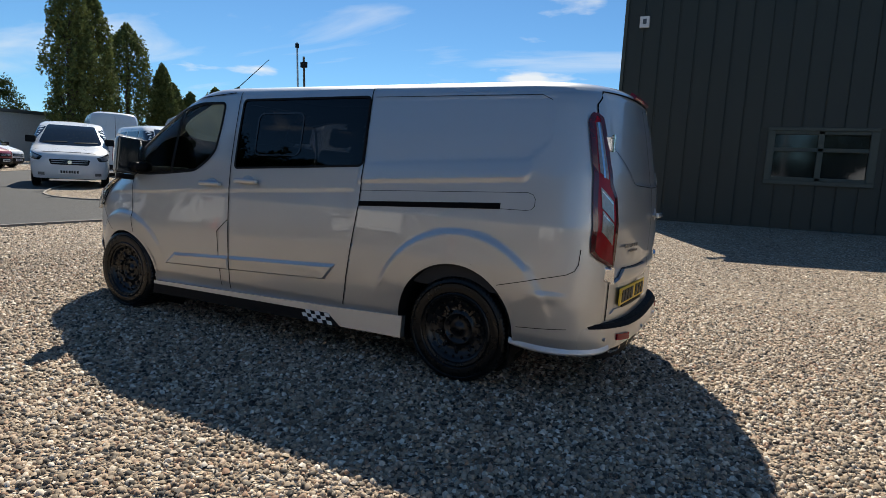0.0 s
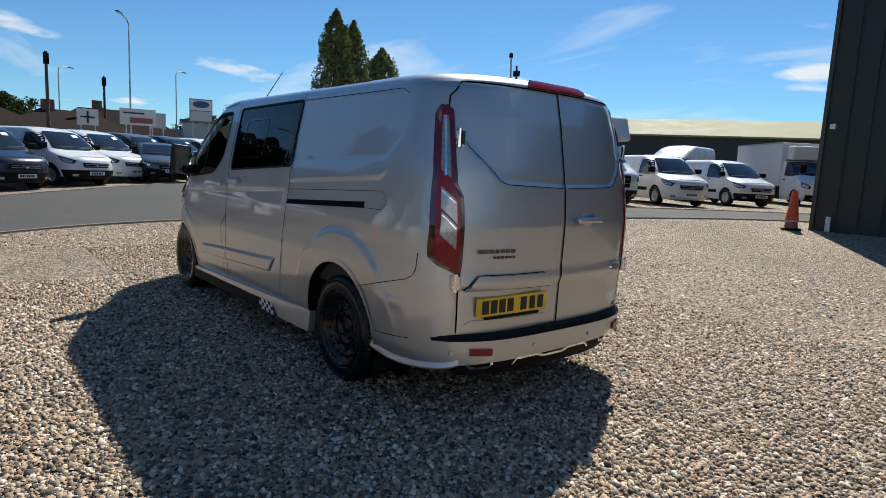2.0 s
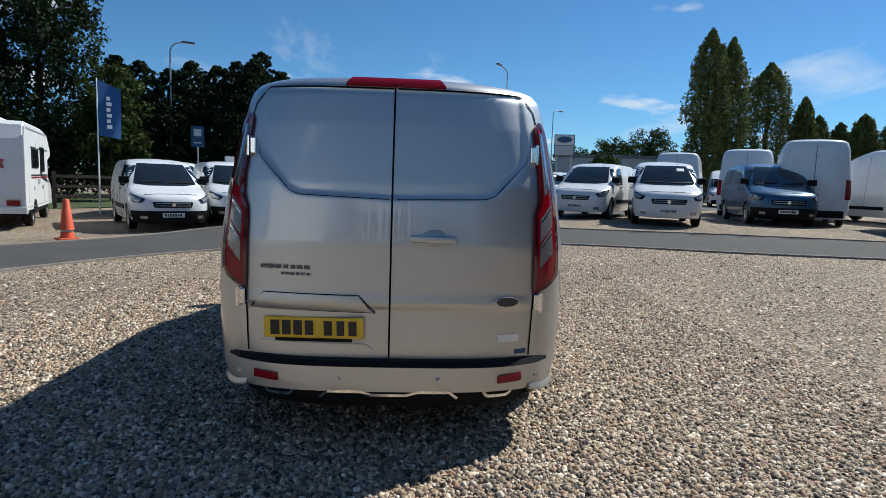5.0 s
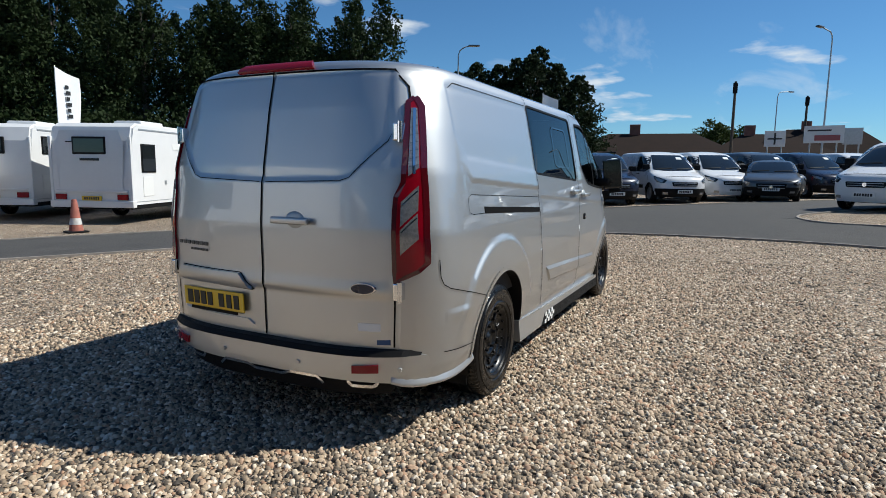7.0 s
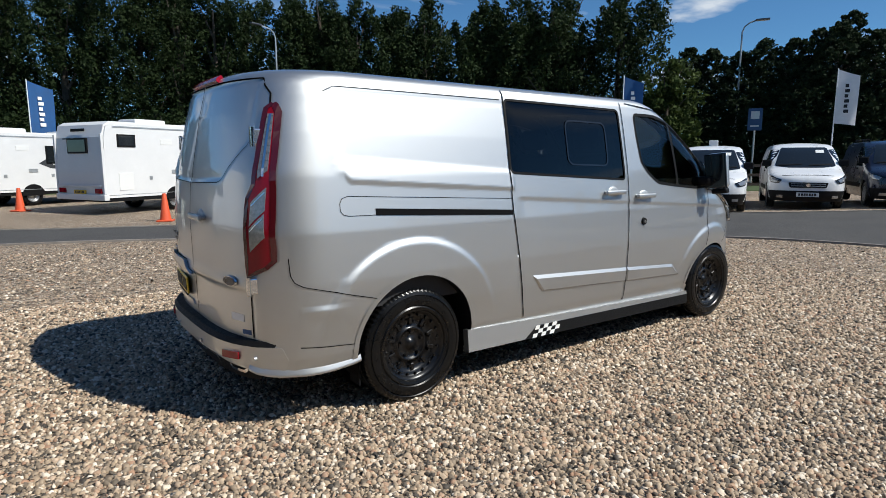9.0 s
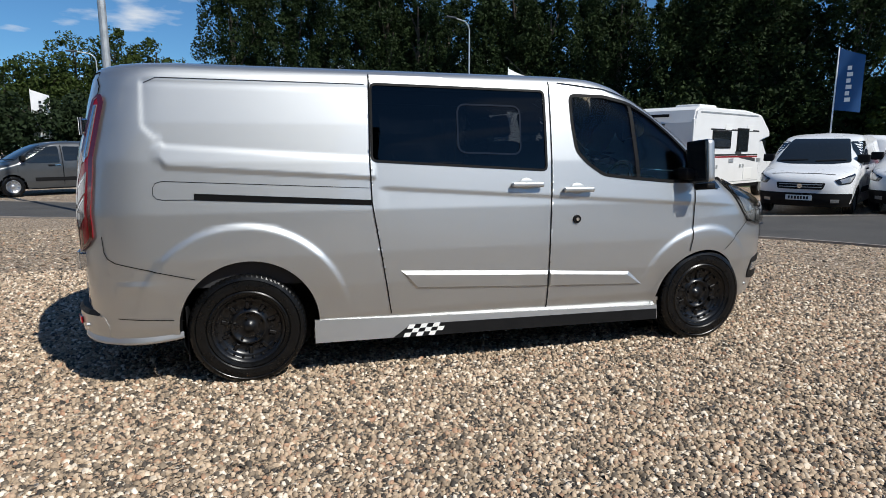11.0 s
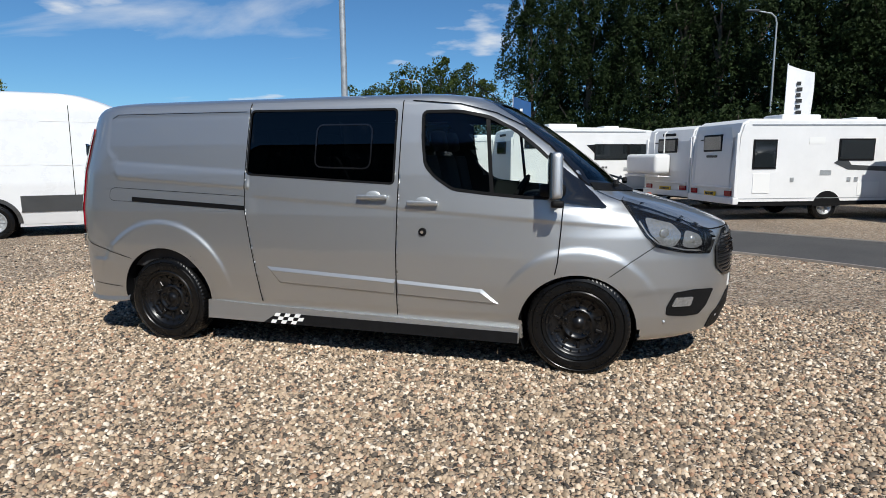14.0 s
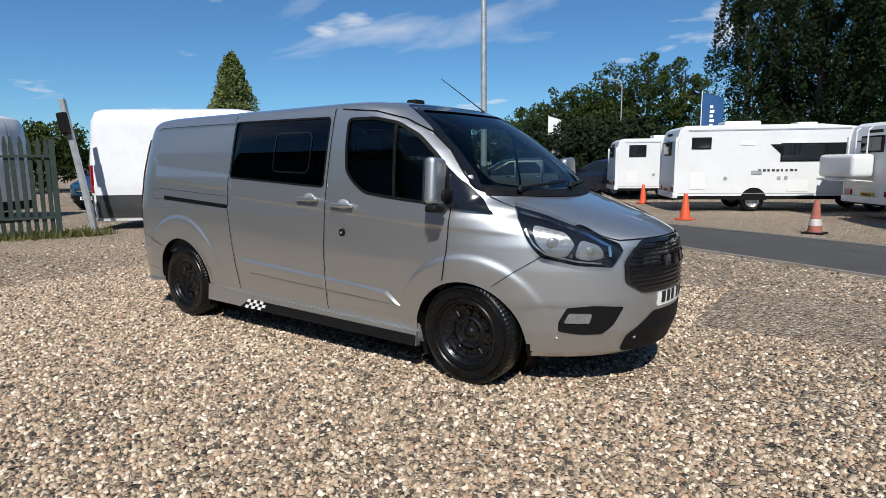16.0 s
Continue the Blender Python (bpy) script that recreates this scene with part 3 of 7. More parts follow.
VAN = Shape(
    w=[(0.2, 0.90), (0.3, 0.93), (0.40, 0.955), (0.6, 0.972), (0.8, 0.977), (1.07, 0.968), (1.2, 0.950), (1.37, 0.927), (1.6, 0.882), (1.8, 0.838), (1.88, 0.815), (1.915, 0.79), (1.935, 0.755), (1.955, 0.68), (1.97, 0.55), (1.983, 0.35), (1.99, 0.02)],
    xf=[(0.2, 4.22), (0.26, 4.33), (0.4, 4.385), (0.6, 4.40), (0.8, 4.395), (0.95, 4.375), (1.0, 4.345), (1.03, 4.29), (1.07, 4.20), (1.11, 4.09), (1.15, 3.96), (1.19, 3.82), (1.225, 3.68), (1.25, 3.60), (1.30, 3.545), (1.373, 3.47), (1.574, 3.22), (1.744, 2.98), (1.88, 2.74), (1.93, 2.6), (1.96, 2.42), (1.98, 2.2), (1.99, 1.9)],
    af=[(0.2, 1.25), (0.4, 1.38), (1.0, 1.36), (1.07, 1.25), (1.15, 1.02), (1.25, 0.62), (1.4, 0.5), (1.88, 0.45), (1.99, 0.4)],
    nf=[(0.2, 2.1), (1.0, 2.05), (1.15, 2.2), (1.25, 2.6), (1.4, 2.9), (1.99, 2.8)],
    xr=[(0.2, -0.98), (0.30, -1.00), (0.5, -1.00), (1.1, -1.012), (1.4, -0.99), (1.7, -0.935), (1.86, -0.895), (1.91, -0.87), (1.94, -0.82), (1.96, -0.73), (1.98, -0.4), (1.99, 0.2)],
    ar=[(0.2, 0.55), (1.99, 0.55)],
    nr=[(0.2, 3.2), (1.85, 3.2), (1.99, 2.6)],
    bump=van_bump, dent=van_dent)

WIN_DOOR = rounded([(2.185, 1.815), (2.45, 1.812), (2.66, 1.768), (2.84, 1.675), (3.0, 1.550), (3.14, 1.42), (3.14, 1.215), (2.95, 1.218), (2.66, 1.243), (2.42, 1.270), (2.29, 1.355), (2.215, 1.435), (2.19, 1.62)], 0.04, 4)
WIN_CREW = rounded([(0.800, 1.852), (1.988, 1.838), (1.983, 1.305), (0.787, 1.372)], 0.035, 4)
WIN_SLIDE = rounded([(1.364, 1.737), (1.805, 1.731), (1.797, 1.412), (1.357, 1.425)], 0.06, 5)
SEAM_REAR = [(0.790, 1.91), (0.773, 1.373), (0.778, 1.107), (0.834, 0.757), (0.893, 0.385)]
SEAM_MID = [(2.031, 1.90), (2.021, 1.30), (2.007, 0.835), (2.003, 0.345)]
SEAM_FRONT = [(3.30, 1.335), (3.185, 1.185), (3.173, 0.99), (3.158, 0.79), (3.14, 0.70)]
SILL = [(0.43, 0.385), (0.893, 0.372), (2.003, 0.345), (2.90, 0.315)]
TOPLINE = [(-0.78, 1.905), (0.5, 1.912), (1.6, 1.905), (2.1, 1.895), (2.45, 1.862), (2.70, 1.795), (2.90, 1.70), (3.08, 1.565), (3.30, 1.335)]
BUMP_R = [(-0.768, 0.95), (-0.762, 0.860), (-0.745, 0.822), (-0.703, 0.797), (-0.506, 0.745), (-0.284, 0.686)]
BUMP_F = [(3.49, 0.685), (3.63, 0.788), (3.80, 0.905)]
WINDSCREEN = rounded([(-0.60, 1.895), (0.60, 1.895), (0.70, 1.70), (0.79, 1.45), (0.835, 1.315), (0.5, 1.275), (0, 1.262), (-0.5, 1.275), (-0.835, 1.315), (-0.79, 1.45), (-0.70, 1.70)], 0.05, 4)


def rear_skin(u, v):
    """The skin of the rear bumper: the tail, stepped out in the middle and flush at the corners."""
    p = VAN.rear(u, v)
    p[..., 0] -= 0.062 * (1 - np.clip(np.abs(u) / 0.88, 0, 1) ** 6)
    return p


AER0, AER1 = (2.60, 0.42, 1.93), (2.18, 0.37, 2.24)


def crew_van():
    van = thing("crew_van", (0, 0, 0), 0, "silver metallic crew van with black wheels parked on gravel", "van")
    poly_door = np.array([(2.031, 1.90)] + TOPLINE[4:] + SEAM_FRONT[1:] + [(3.10, 0.70), (2.93, 0.55), (2.90, 0.315), (2.003, 0.345), (2.007, 0.835), (2.021, 1.30)])
    poly_slide = np.array(SEAM_REAR + [(2.003, 0.345)] + SEAM_MID[::-1][1:])
    arcR, arcF = arc(*REAR_ARCH, -20, 200), arc(*FRONT_ARCH, -20, 200)
    wd, wc, ws = np.array(WIN_DOOR), np.array(WIN_CREW), np.array(WINDSCREEN)
    zs = np.concatenate([np.arange(0.22, 0.99, 0.014), np.arange(1.0, 1.27, 0.011), np.arange(1.275, 1.88, 0.013), [1.885, 1.9, 1.912, 1.922, 1.932, 1.942, 1.95, 1.958, 1.965, 1.972, 1.978, 1.983, 1.987, 1.99]])
    out = [(SEAM_REAR, False), (SEAM_MID, False), (SEAM_FRONT, False), (SILL, False), (TOPLINE[4:], False), (BUMP_R, False), (BUMP_F, False), (WIN_DOOR, True), (WIN_CREW, True), (arcR, False), (arcF, False)]
    grid, side = VAN.shell(zs, 420, 84, 120, out, [(WINDSCREEN, True)], [], 0.016)

    def zone(x, y, z):
        n = np.full(x.shape, "body", dtype=object)
        n[z > 1.935] = "roof"
        n[inside(x, z, poly_slide) & (x > 0.5)] = "sliding_door"
        n[inside(x, z, poly_door) & (y > 0.6)] = "front_door"
        n[(x < -0.45) & (y < 0.775) & (z > 0.50) & (z < 1.885)] = "rear_door"
        n[(x < -0.25) & (z < 0.50)] = "rear_bumper"
        front = (x > 3.49) & (z < np.interp(x, [3.49, 3.63, 3.80, 4.2, 4.5], [0.685, 0.788, 0.905, 0.98, 0.985]))
        n[front] = "front_bumper"
        yb = np.interp(x, [3.4, 3.6, 3.8, 4.0, 4.2, 4.4], [0.80, 0.78, 0.74, 0.66, 0.55, 0.50])
        n[(x > 3.35) & (z > 0.985) & (z < 1.275) & (y < yb)] = "bonnet"
        n[inside(x, z, wc) & (y > 0.6)] = ""
        n[inside(x, z, wd) & (y > 0.5)] = ""
        n[inside(y, z, ws) & (x > 2.3)] = ""
        n[np.hypot(x - REAR_ARCH[0], z - REAR_ARCH[1]) < REAR_ARCH[2] + 0.012] = ""
        n[(np.hypot(x - FRONT_ARCH[0], z - FRONT_ARCH[1]) < FRONT_ARCH[2] + 0.012)] = ""
        n[(x < -0.30) & (z < 0.315)] = ""
        n[(z < 0.36) & (x > 0.40) & (x < 2.92)] = "body"
        return n

    made = {}

    def make(name, ql, fl, qr, fr):
        if name in ("front_door", "sliding_door", "rear_door"):
            made[name, 1] = raw(name, ql, fl, M_SILVER, van, "", True)
            made[name, -1] = raw(name, qr, fr, M_SILVER, van, "", True)
        else:
            v = np.vstack([ql, qr])
            made[name] = raw(name, v, np.vstack([fl, fr + len(ql)]), M_SILVER, van, "", True)
    shell_parts(grid, zone, make)
    # dark lining inside the shell, with the same openings
    inner = Shape(*[a.T.tolist() for a in VAN.t])
    inner.t[0] = inner.t[0] - np.array([[0], [0.05]])
    inner.t[1] = inner.t[1] - np.array([[0], [0.06]])
    inner.t[4] = inner.t[4] + np.array([[0], [0.06]])
    g2, s2 = inner.shell(np.concatenate([np.arange(0.62, 1.9, 0.05), [1.92, 1.94, 1.955]]), 76, 10, 18, [(WIN_DOOR, True), (WIN_CREW, True)], [(WINDSCREEN, True)], (), 0.05)

    def zone2(x, y, z):
        n = np.full(x.shape, "cabin_lining", dtype=object)
        n[inside(x, z, wc) & (y > 0.6)] = ""
        n[inside(x, z, wd) & (y > 0.5)] = ""
        n[inside(y * 0.97, z, ws) & (x > 2.3)] = ""
        n[(x > 3.3) & (z < 1.29)] = ""
        return n
    shell_parts(g2, zone2, lambda name, ql, fl, qr, fr: raw(name, np.vstack([ql, qr]), np.vstack([fl, fr + len(ql)]), M_TRIM, van, "dark inner lining", True))

    bm = bmesh.new()
    box(bm, (-0.8, -0.86, 0.60), (3.45, 0.86, 0.64))
    box(bm, (0.28, -0.78, 0.62), (0.33, 0.78, 1.74))
    box(bm, (3.0, -0.80, 0.62), (3.35, 0.80, 1.16), 0.05)
    box(bm, (2.86, -0.62, 1.02), (3.10, -0.22, 1.24), 0.05)
    box(bm, (2.95, -0.2, 0.95), (3.1, 0.75, 1.18), 0.04)
    part("dashboard", bm, M_TRIM, van)
    bm = boxes(((-0.85, -0.62, 0.28), (4.0, 0.62, 0.42)), ((-0.7, -0.84, 0.42), (-0.42, 0.84, 0.62)), ((0.46, -0.84, 0.36), (2.86, 0.84, 0.62)), ((-0.45, -0.6, 0.42), (3.8, 0.6, 0.62)))
    part("underbody", bm, M_BLACK, van)
    for cx, cz, r in (REAR_ARCH, FRONT_ARCH):
        for s in (1, -1):
            v, f = [], []
            for i, (x, z) in enumerate(arc(cx, cz, r - 0.012, -25, 205, 60)):
                v += [(x, s * float(VAN.Y(np.array(x), np.array(max(z, 0.2)))) + s * 0.002, z), (x, s * 0.58, z)]
                if i:
                    f.append((2 * i - 2, 2 * i, 2 * i + 1, 2 * i - 1))
            v += [(x, s * 0.585, z) for x, z in arc(cx, cz, r, 0, 360, 24)]
            f.append(tuple(range(len(v) - 25, len(v) - 1)))
            raw("wheel_arch_liner", v, f, M_BLACK, van, "black wheel arch liner")
    # seats and wheel
    for cx, cy in ((2.45, -0.48), (2.45, 0.12), (2.45, 0.56), (1.25, -0.5), (1.25, 0.0), (1.25, 0.5)):
        bm = bmesh.new()
        box(bm, (cx - 0.25, cy - 0.21, 0.75), (cx + 0.25, cy + 0.21, 0.95), 0.05)
        box(bm, (-0.07, -0.21, 0), (0.07, 0.21, 0.62), 0.05, 2, pose(cx - 0.25, cy, 0.90, 0, -12, 0))
        box(bm, (-0.05, -0.12, 0.66), (0.05, 0.12, 0.84), 0.04, 2, pose(cx - 0.25, cy, 0.90, 0, -12, 0))
        part("seat", bm, M_SEAT, van, "charcoal cloth seat with headrest", True)
    bm = bmesh.new()
    ring = [(0.19 * math.cos(a), 0.19 * math.sin(a)) for a in np.linspace(0, 2 * math.pi, 25)]
    m = pose(2.80, -0.45, 1.18, 0, -62, 0)
    for (a, b), (c, d) in zip(ring, ring[1:]):
        tube(bm, m @ Vector((a, b, 0)), m @ Vector((c, d, 0)), 0.016, seg=6)
    box(bm, (-0.19, -0.03, -0.01), (0.08, 0.03, 0.01), 0, 1, m)
    part("steering_wheel", bm, M_BLACK, van)

    # glass
    part_s = {1: VAN.side(1), -1: VAN.side(-1)}
    for s in (1, -1):
        sd = part_s[s]
        fd, sl = made["front_door", s], made["sliding_door", s]
        patch("window", WIN_CREW, sd, -0.004, M_TINT, sl, "dark privacy glass", 0.05, 0.004)
        patch("window", WIN_DOOR, sd, -0.012, M_GLASS, fd, "clear door glass", 0.05, 0.004)
        ribbon("window_seal", WIN_CREW + WIN_CREW[:1], sd, 0.016, 0.002, M_BLACK, sl)
        ribbon("window_seal", WIN_DOOR + WIN_DOOR[:1], sd, 0.022, 0.002, M_BLACK, fd)
        ribbon("window_seal", WIN_SLIDE + WIN_SLIDE[:1], sd, 0.012, 0.001, M_GLOSS, sl)
        ribbon("window_bar", [(2.652, 1.775), (2.70, 1.245)], sd, 0.028, 0.000, M_BLACK, fd)
        # shut lines
        for line in (SEAM_REAR, SEAM_MID, SEAM_FRONT[1:]):
            ribbon("shut_line", line, sd, 0.0075, 0.0045, M_SEAM, van, "", 0.02)
        ribbon("shut_line", TOPLINE[3:], sd, 0.007, 0.005, M_SEAM, van, "", 0.02)
        ribbon("shut_line", BUMP_R, sd, 0.0045, 0.004, M_SEAM, van, "", 0.015)
        ribbon("shut_line", [(3.497, 0.690), (3.63, 0.788), (3.80, 0.90)], sd, 0.005, 0.003, M_SEAM, van)
        ribbon("bumper_crease", [(3.625, 0.545), (3.69, 0.568), (3.774, 0.578), (3.93, 0.580)], sd, 0.012, 0.006, M_SILVER, made["front_bumper"])
        ribbon("shut_line", [(3.30, 1.335), (3.35, 1.295)], sd, 0.006, 0.002, M_SEAM, van)
        ribbon("shut_line", [(-0.72, 0.465), (-0.36, 0.435)], sd, 0.004, 0.003, M_SEAM, van, "", 0.015)
        for (cx, cz, r), a0, a1 in ((REAR_ARCH, -2, 186), (FRONT_ARCH, 2, 186)):
            ribbon("arch_lip", arc(cx, cz, r + 0.006, a0, a1, 90), sd, 0.030, 0.004, M_SILVER, van, "", 0.05)
        ribbon("shut_line", [(0.76, 1.848), (-0.44, 1.852), (-0.505, 1.82)], sd, 0.0035, 0.003, M_SEAM, van)
        # runner of the sliding door
        ribbon("shut_line", [(0.77, 1.205), (-0.43, 1.262), (-0.466, 1.250), (-0.480, 1.225), (-0.480, 1.183), (-0.462, 1.162), (-0.43, 1.155), (-0.262, 1.153)], sd, 0.003, 0.002, M_SEAM, van)
        patch("runner", [(-0.262, 1.189), (0.774, 1.131), (0.774, 1.098), (-0.262, 1.151)], sd, 0.004, M_SEAM, van, "black door runner", 0.025, 0.02)
        # rubbing strips
        raised("side_moulding", [(0.955, 0.670), (1.998, 0.614), (1.998, 0.502), (1.055, 0.546)], [(0.990, 0.643), (1.990, 0.590), (1.990, 0.512), (1.068, 0.556)], sd, 0.013, M_SILVER, sl)
        raised("side_moulding", [(2.010, 0.613), (2.640, 0.574), (2.760, 0.470), (2.010, 0.500)], [(2.018, 0.589), (2.625, 0.552), (2.728, 0.481), (2.018, 0.510)], sd, 0.013, M_SILVER, fd)
        # sill skirt with its black lower half and chequered flash
        skirt = lambda u, v, s=s: np.stack([u, s * (0.974 - 0.10 * (v - 0.2) + 0 * u), v], -1)
        sk = patch("side_skirt", [(0.40, 0.375), (0.9, 0.355), (2.90, 0.302), (2.90, 0.200), (0.40, 0.228)], skirt, 0.0, M_SILVER, van, "silver side skirt", 0.02, 0.05)
        patch("skirt_insert", [(0.90, 0.222), (1.02, 0.302), (2.895, 0.275), (2.895, 0.198)], skirt, 0.004, M_BLACK, sk, "black lower skirt", 0.02, 0.02)
        for i in range(6):
            for j in range(3):
                if (i + j) % 2 == 0:
                    x0 = 0.965 + 0.043 * i + 0.014 * j
                    z0 = 0.222 + 0.0265 * j
                    patch("checker", [(x0, z0), (x0 + 0.043, z0 - 0.0005), (x0 + 0.057, z0 + 0.026), (x0 + 0.014, z0 + 0.0265)], skirt, 0.007, M_PLATE, sk, "white chequer square", 0.02, 0.003)
        # handles
        for hx, hz, p in ((1.83, 1.211, sl), (2.21, 1.173, fd)):
            y0 = s * float(VAN.Y(np.array(hx), np.array(hz)))
            # bulging dish in darker grey: the hollow's shade is in its colour
            bm = bmesh.new()
            bmesh.ops.create_uvsphere(bm, u_segments=20, v_segments=10, radius=1, matrix=pose(hx, y0 - s * 0.004, hz) @ Matrix.Diagonal((0.062, 0.012, 0.045, 1)))
            part("handle_dish", bm, M_STEEL, p, "grip dish, shade put in as darker grey", True)
            bm = bmesh.new()
            box(bm, (hx - 0.115, min(y0 + s * 0.018, y0 + s * 0.044), hz - 0.017), (hx + 0.115, max(y0 + s * 0.018, y0 + s * 0.044), hz + 0.017), 0.012, 3)
            for dx in (-0.095, 0.085):
                box(bm, (hx + dx - 0.012, min(y0, y0 + s * 0.03), hz - 0.012), (hx + dx + 0.012, max(y0, y0 + s * 0.03), hz + 0.012), 0.003, 1)
            part("door_handle", bm, M_SILVER, p, "silver door handle", True)
        # mirror on its black arm and the black corner trim
        patch("corner_trim", [(3.13, 1.44), (3.27, 1.335), (3.46, 1.150), (3.18, 1.185), (3.14, 1.22)], sd, 0.019, M_GLOSS, van, "gloss black corner trim", 0.02, 0.03)
        mir = new("door_mirror")
        mir.parent = van
        bm = bmesh.new()
        m = pose(3.13, s * 1.045, 1.36, s * 6, 0, s * -8)
        box(bm, (-0.030, -0.095, -0.15), (0.050, 0.088, 0.155), 0.039, 5, m)
        part("mirror_shell", bm, M_SILVER, mir, "silver mirror cover", True)
        bm = bmesh.new()
        box(bm, (-0.040, -0.092, -0.15), (-0.018, 0.092, 0.15), 0.012, 2, m)
        part("mirror_glass", bm, M_DARKGLASS, mir, "dark mirror glass in black surround")
        bm = bmesh.new()
        tube(bm, (3.12, s * 0.86, 1.27), (3.13, s * 1.06, 1.27), 0.05, 0.04, 12)
        box(bm, (3.03, min(s * 0.86, s * 1.04), 1.23), (3.20, max(s * 0.86, s * 1.04), 1.31), 0.03)
        box(bm, (-0.02, -0.08, -0.20), (0.06, 0.05, -0.155), 0.015, 2, m)
        part("mirror_arm", bm, M_BLACK, mir, "black mirror arm", True)
        # headlamp
        hl_poly = rounded([(3.555, 1.198), (3.75, 1.138), (3.98, 1.055), (4.165, 0.962), (4.190, 0.925), (4.145, 0.822), (3.98, 0.838), (3.79, 0.885), (3.715, 0.965), (3.645, 1.075)], 0.012, 3)
        hl = patch("headlamp", hl_poly, sd, 0.003, M_GLOSS, van, "clear headlamp with dark housing", 0.02, 0.02)
        patch("lamp_reflector", rounded([(3.71, 1.085), (3.90, 1.035), (3.965, 0.965), (3.92, 0.885), (3.82, 0.905), (3.745, 0.985)], 0.03), sd, 0.006, M_CLEARL, hl, "bright lamp reflector", 0.02, 0.006)
        patch("lamp_reflector", rounded([(3.985, 0.995), (4.09, 0.955), (4.115, 0.885), (4.04, 0.865), (3.965, 0.885)], 0.03), sd, 0.006, M_CLEARL, hl, "bright lamp reflector", 0.02, 0.006)
        for lx, lz, lr in ((3.845, 0.972, 0.052), (4.04, 0.925, 0.038)):
            q = sd(np.array(lx), np.array(lz))
            for nm, mt, k, dp in (("projector_lens", M_CLEARL, 0.8, 0.4),):
                bm = bmesh.new()
                bmesh.ops.create_uvsphere(bm, u_segments=20, v_segments=10, radius=lr * k, matrix=Matrix.Translation(q) @ Matrix.Rotation(radians(-38 * s), 4, "Z") @ Matrix.Diagonal((1, dp, 1, 1)))
                part(nm, bm, mt, hl, "", True)
        ribbon("daytime_strip", [(3.60, 1.160), (3.80, 1.098), (4.0, 1.028), (4.13, 0.955), (4.14, 0.89)], sd, 0.013, 0.007, M_CHROME, hl)
        ribbon("daytime_strip", [(3.675, 1.06), (3.74, 0.965), (3.81, 0.908), (3.98, 0.862), (4.10, 0.848)], sd, 0.010, 0.007, M_CLEARL, hl)
        patch("headlamp_glass", hl_poly, sd, 0.030, M_LAMPGLASS, hl, "", 0.03, 0.03)
        # fog lamp
        fg = patch("fog_surround", rounded([(3.882, 0.410), (3.884, 0.470), (3.935, 0.568), (4.08, 0.580), (4.215, 0.566), (4.165, 0.450), (4.11, 0.392), (4.0, 0.392)], 0.014, 3), sd, 0.006, M_BLACK, van, "black fog lamp surround", 0.025, 0.02)
        patch("fog_lamp", rounded([(3.912, 0.470), (3.942, 0.533), (4.062, 0.530), (4.045, 0.466)], 0.014), sd, 0.014, M_CLEARL, fg, "", 0.02, 0.01)
        # tail lamp
        lamp_in = lambda z: float(np.interp(z, [0.85, 1.20, 1.26, 1.33, 1.45, 1.735], [0.752, 0.745, 0.747, 0.772, 0.768, 0.742]))
        lamp_out = lambda z: float(VAN.Y(np.interp(z, VAN.t[4][0], VAN.t[4][1]) + np.interp(z, [0.85, 0.93, 1.72], [0.10, 0.185, 0.20]), np.array(z)))
        zo, zi = (1.735, 1.70, 1.60, 1.45, 1.30, 1.15, 1.02, 0.94, 0.90), (0.845, 0.90, 1.05, 1.20, 1.26, 1.33, 1.45, 1.60, 1.72)
        poly = [(lamp_in(1.74) + 0.02, 1.745)] + [(lamp_out(a) - (0.012 if a > 1.72 else 0), a) for a in zo] + [(lamp_in(a), a) for a in zi]
        rr = lambda u, v, s=s: VAN.rear(u * s, v)
        tl = patch("tail_lamp", poly, rr, 0.012, M_REDL, van, "tall red and clear tail lamp", 0.02, 0.03)
        mid = lambda z, k: (lamp_in(z) * (1 - k) + lamp_out(z) * k, z)
        patch("lamp_clear", [mid(1.69, 0.26), mid(1.69, 0.70), mid(1.55, 0.74), mid(1.40, 0.76), mid(1.36, 0.24), mid(1.52, 0.22)], rr, 0.0155, M_CLEARL, tl, "clear reversing lamp", 0.015, 0.006)
        for z0, z1 in ((1.285, 1.165), (1.150, 1.03)):
            patch("lamp_clear", [mid(z0 - 0.05, 0.20), mid(z0 + 0.03, 0.74), mid(z1 + 0.03, 0.76), mid(z1 - 0.05, 0.20)], rr, 0.0155, M_CLEARL, tl, "clear lamp section", 0.015, 0.006)
        for k in range(8):
            ribbon("lamp_rib", [mid(1.67 - 0.038 * k, 0.25), mid(1.68 - 0.038 * k, 0.72)], rr, 0.004, 0.0165, M_GREY, tl)
        ribbon("lamp_rib", [mid(1.69, 0.50), mid(1.37, 0.52)], rr, 0.009, 0.017, M_CHROME, tl)
        ribbon("lamp_rib", [mid(1.22, 0.24), mid(1.29, 0.72)], rr, 0.006, 0.017, M_CHROME, tl)
        ribbon("lamp_rib", [mid(1.09, 0.24), mid(1.16, 0.72)], rr, 0.006, 0.017, M_CHROME, tl)
        ribbon("lamp_edge", poly + poly[:1], rr, 0.020, 0.0138, M_DREDL, tl)
        # rear door: recessed panel edge with its crease shade drawn as a dark line, hinges, shut lines
        rd = made["rear_door", s]
        pan = [(0.02, 1.322), (0.47, 1.335), (0.52, 1.352), (0.69, 1.53), (0.70, 1.57), (0.655, 1.845), (0.62, 1.870), (0.02, 1.876)]
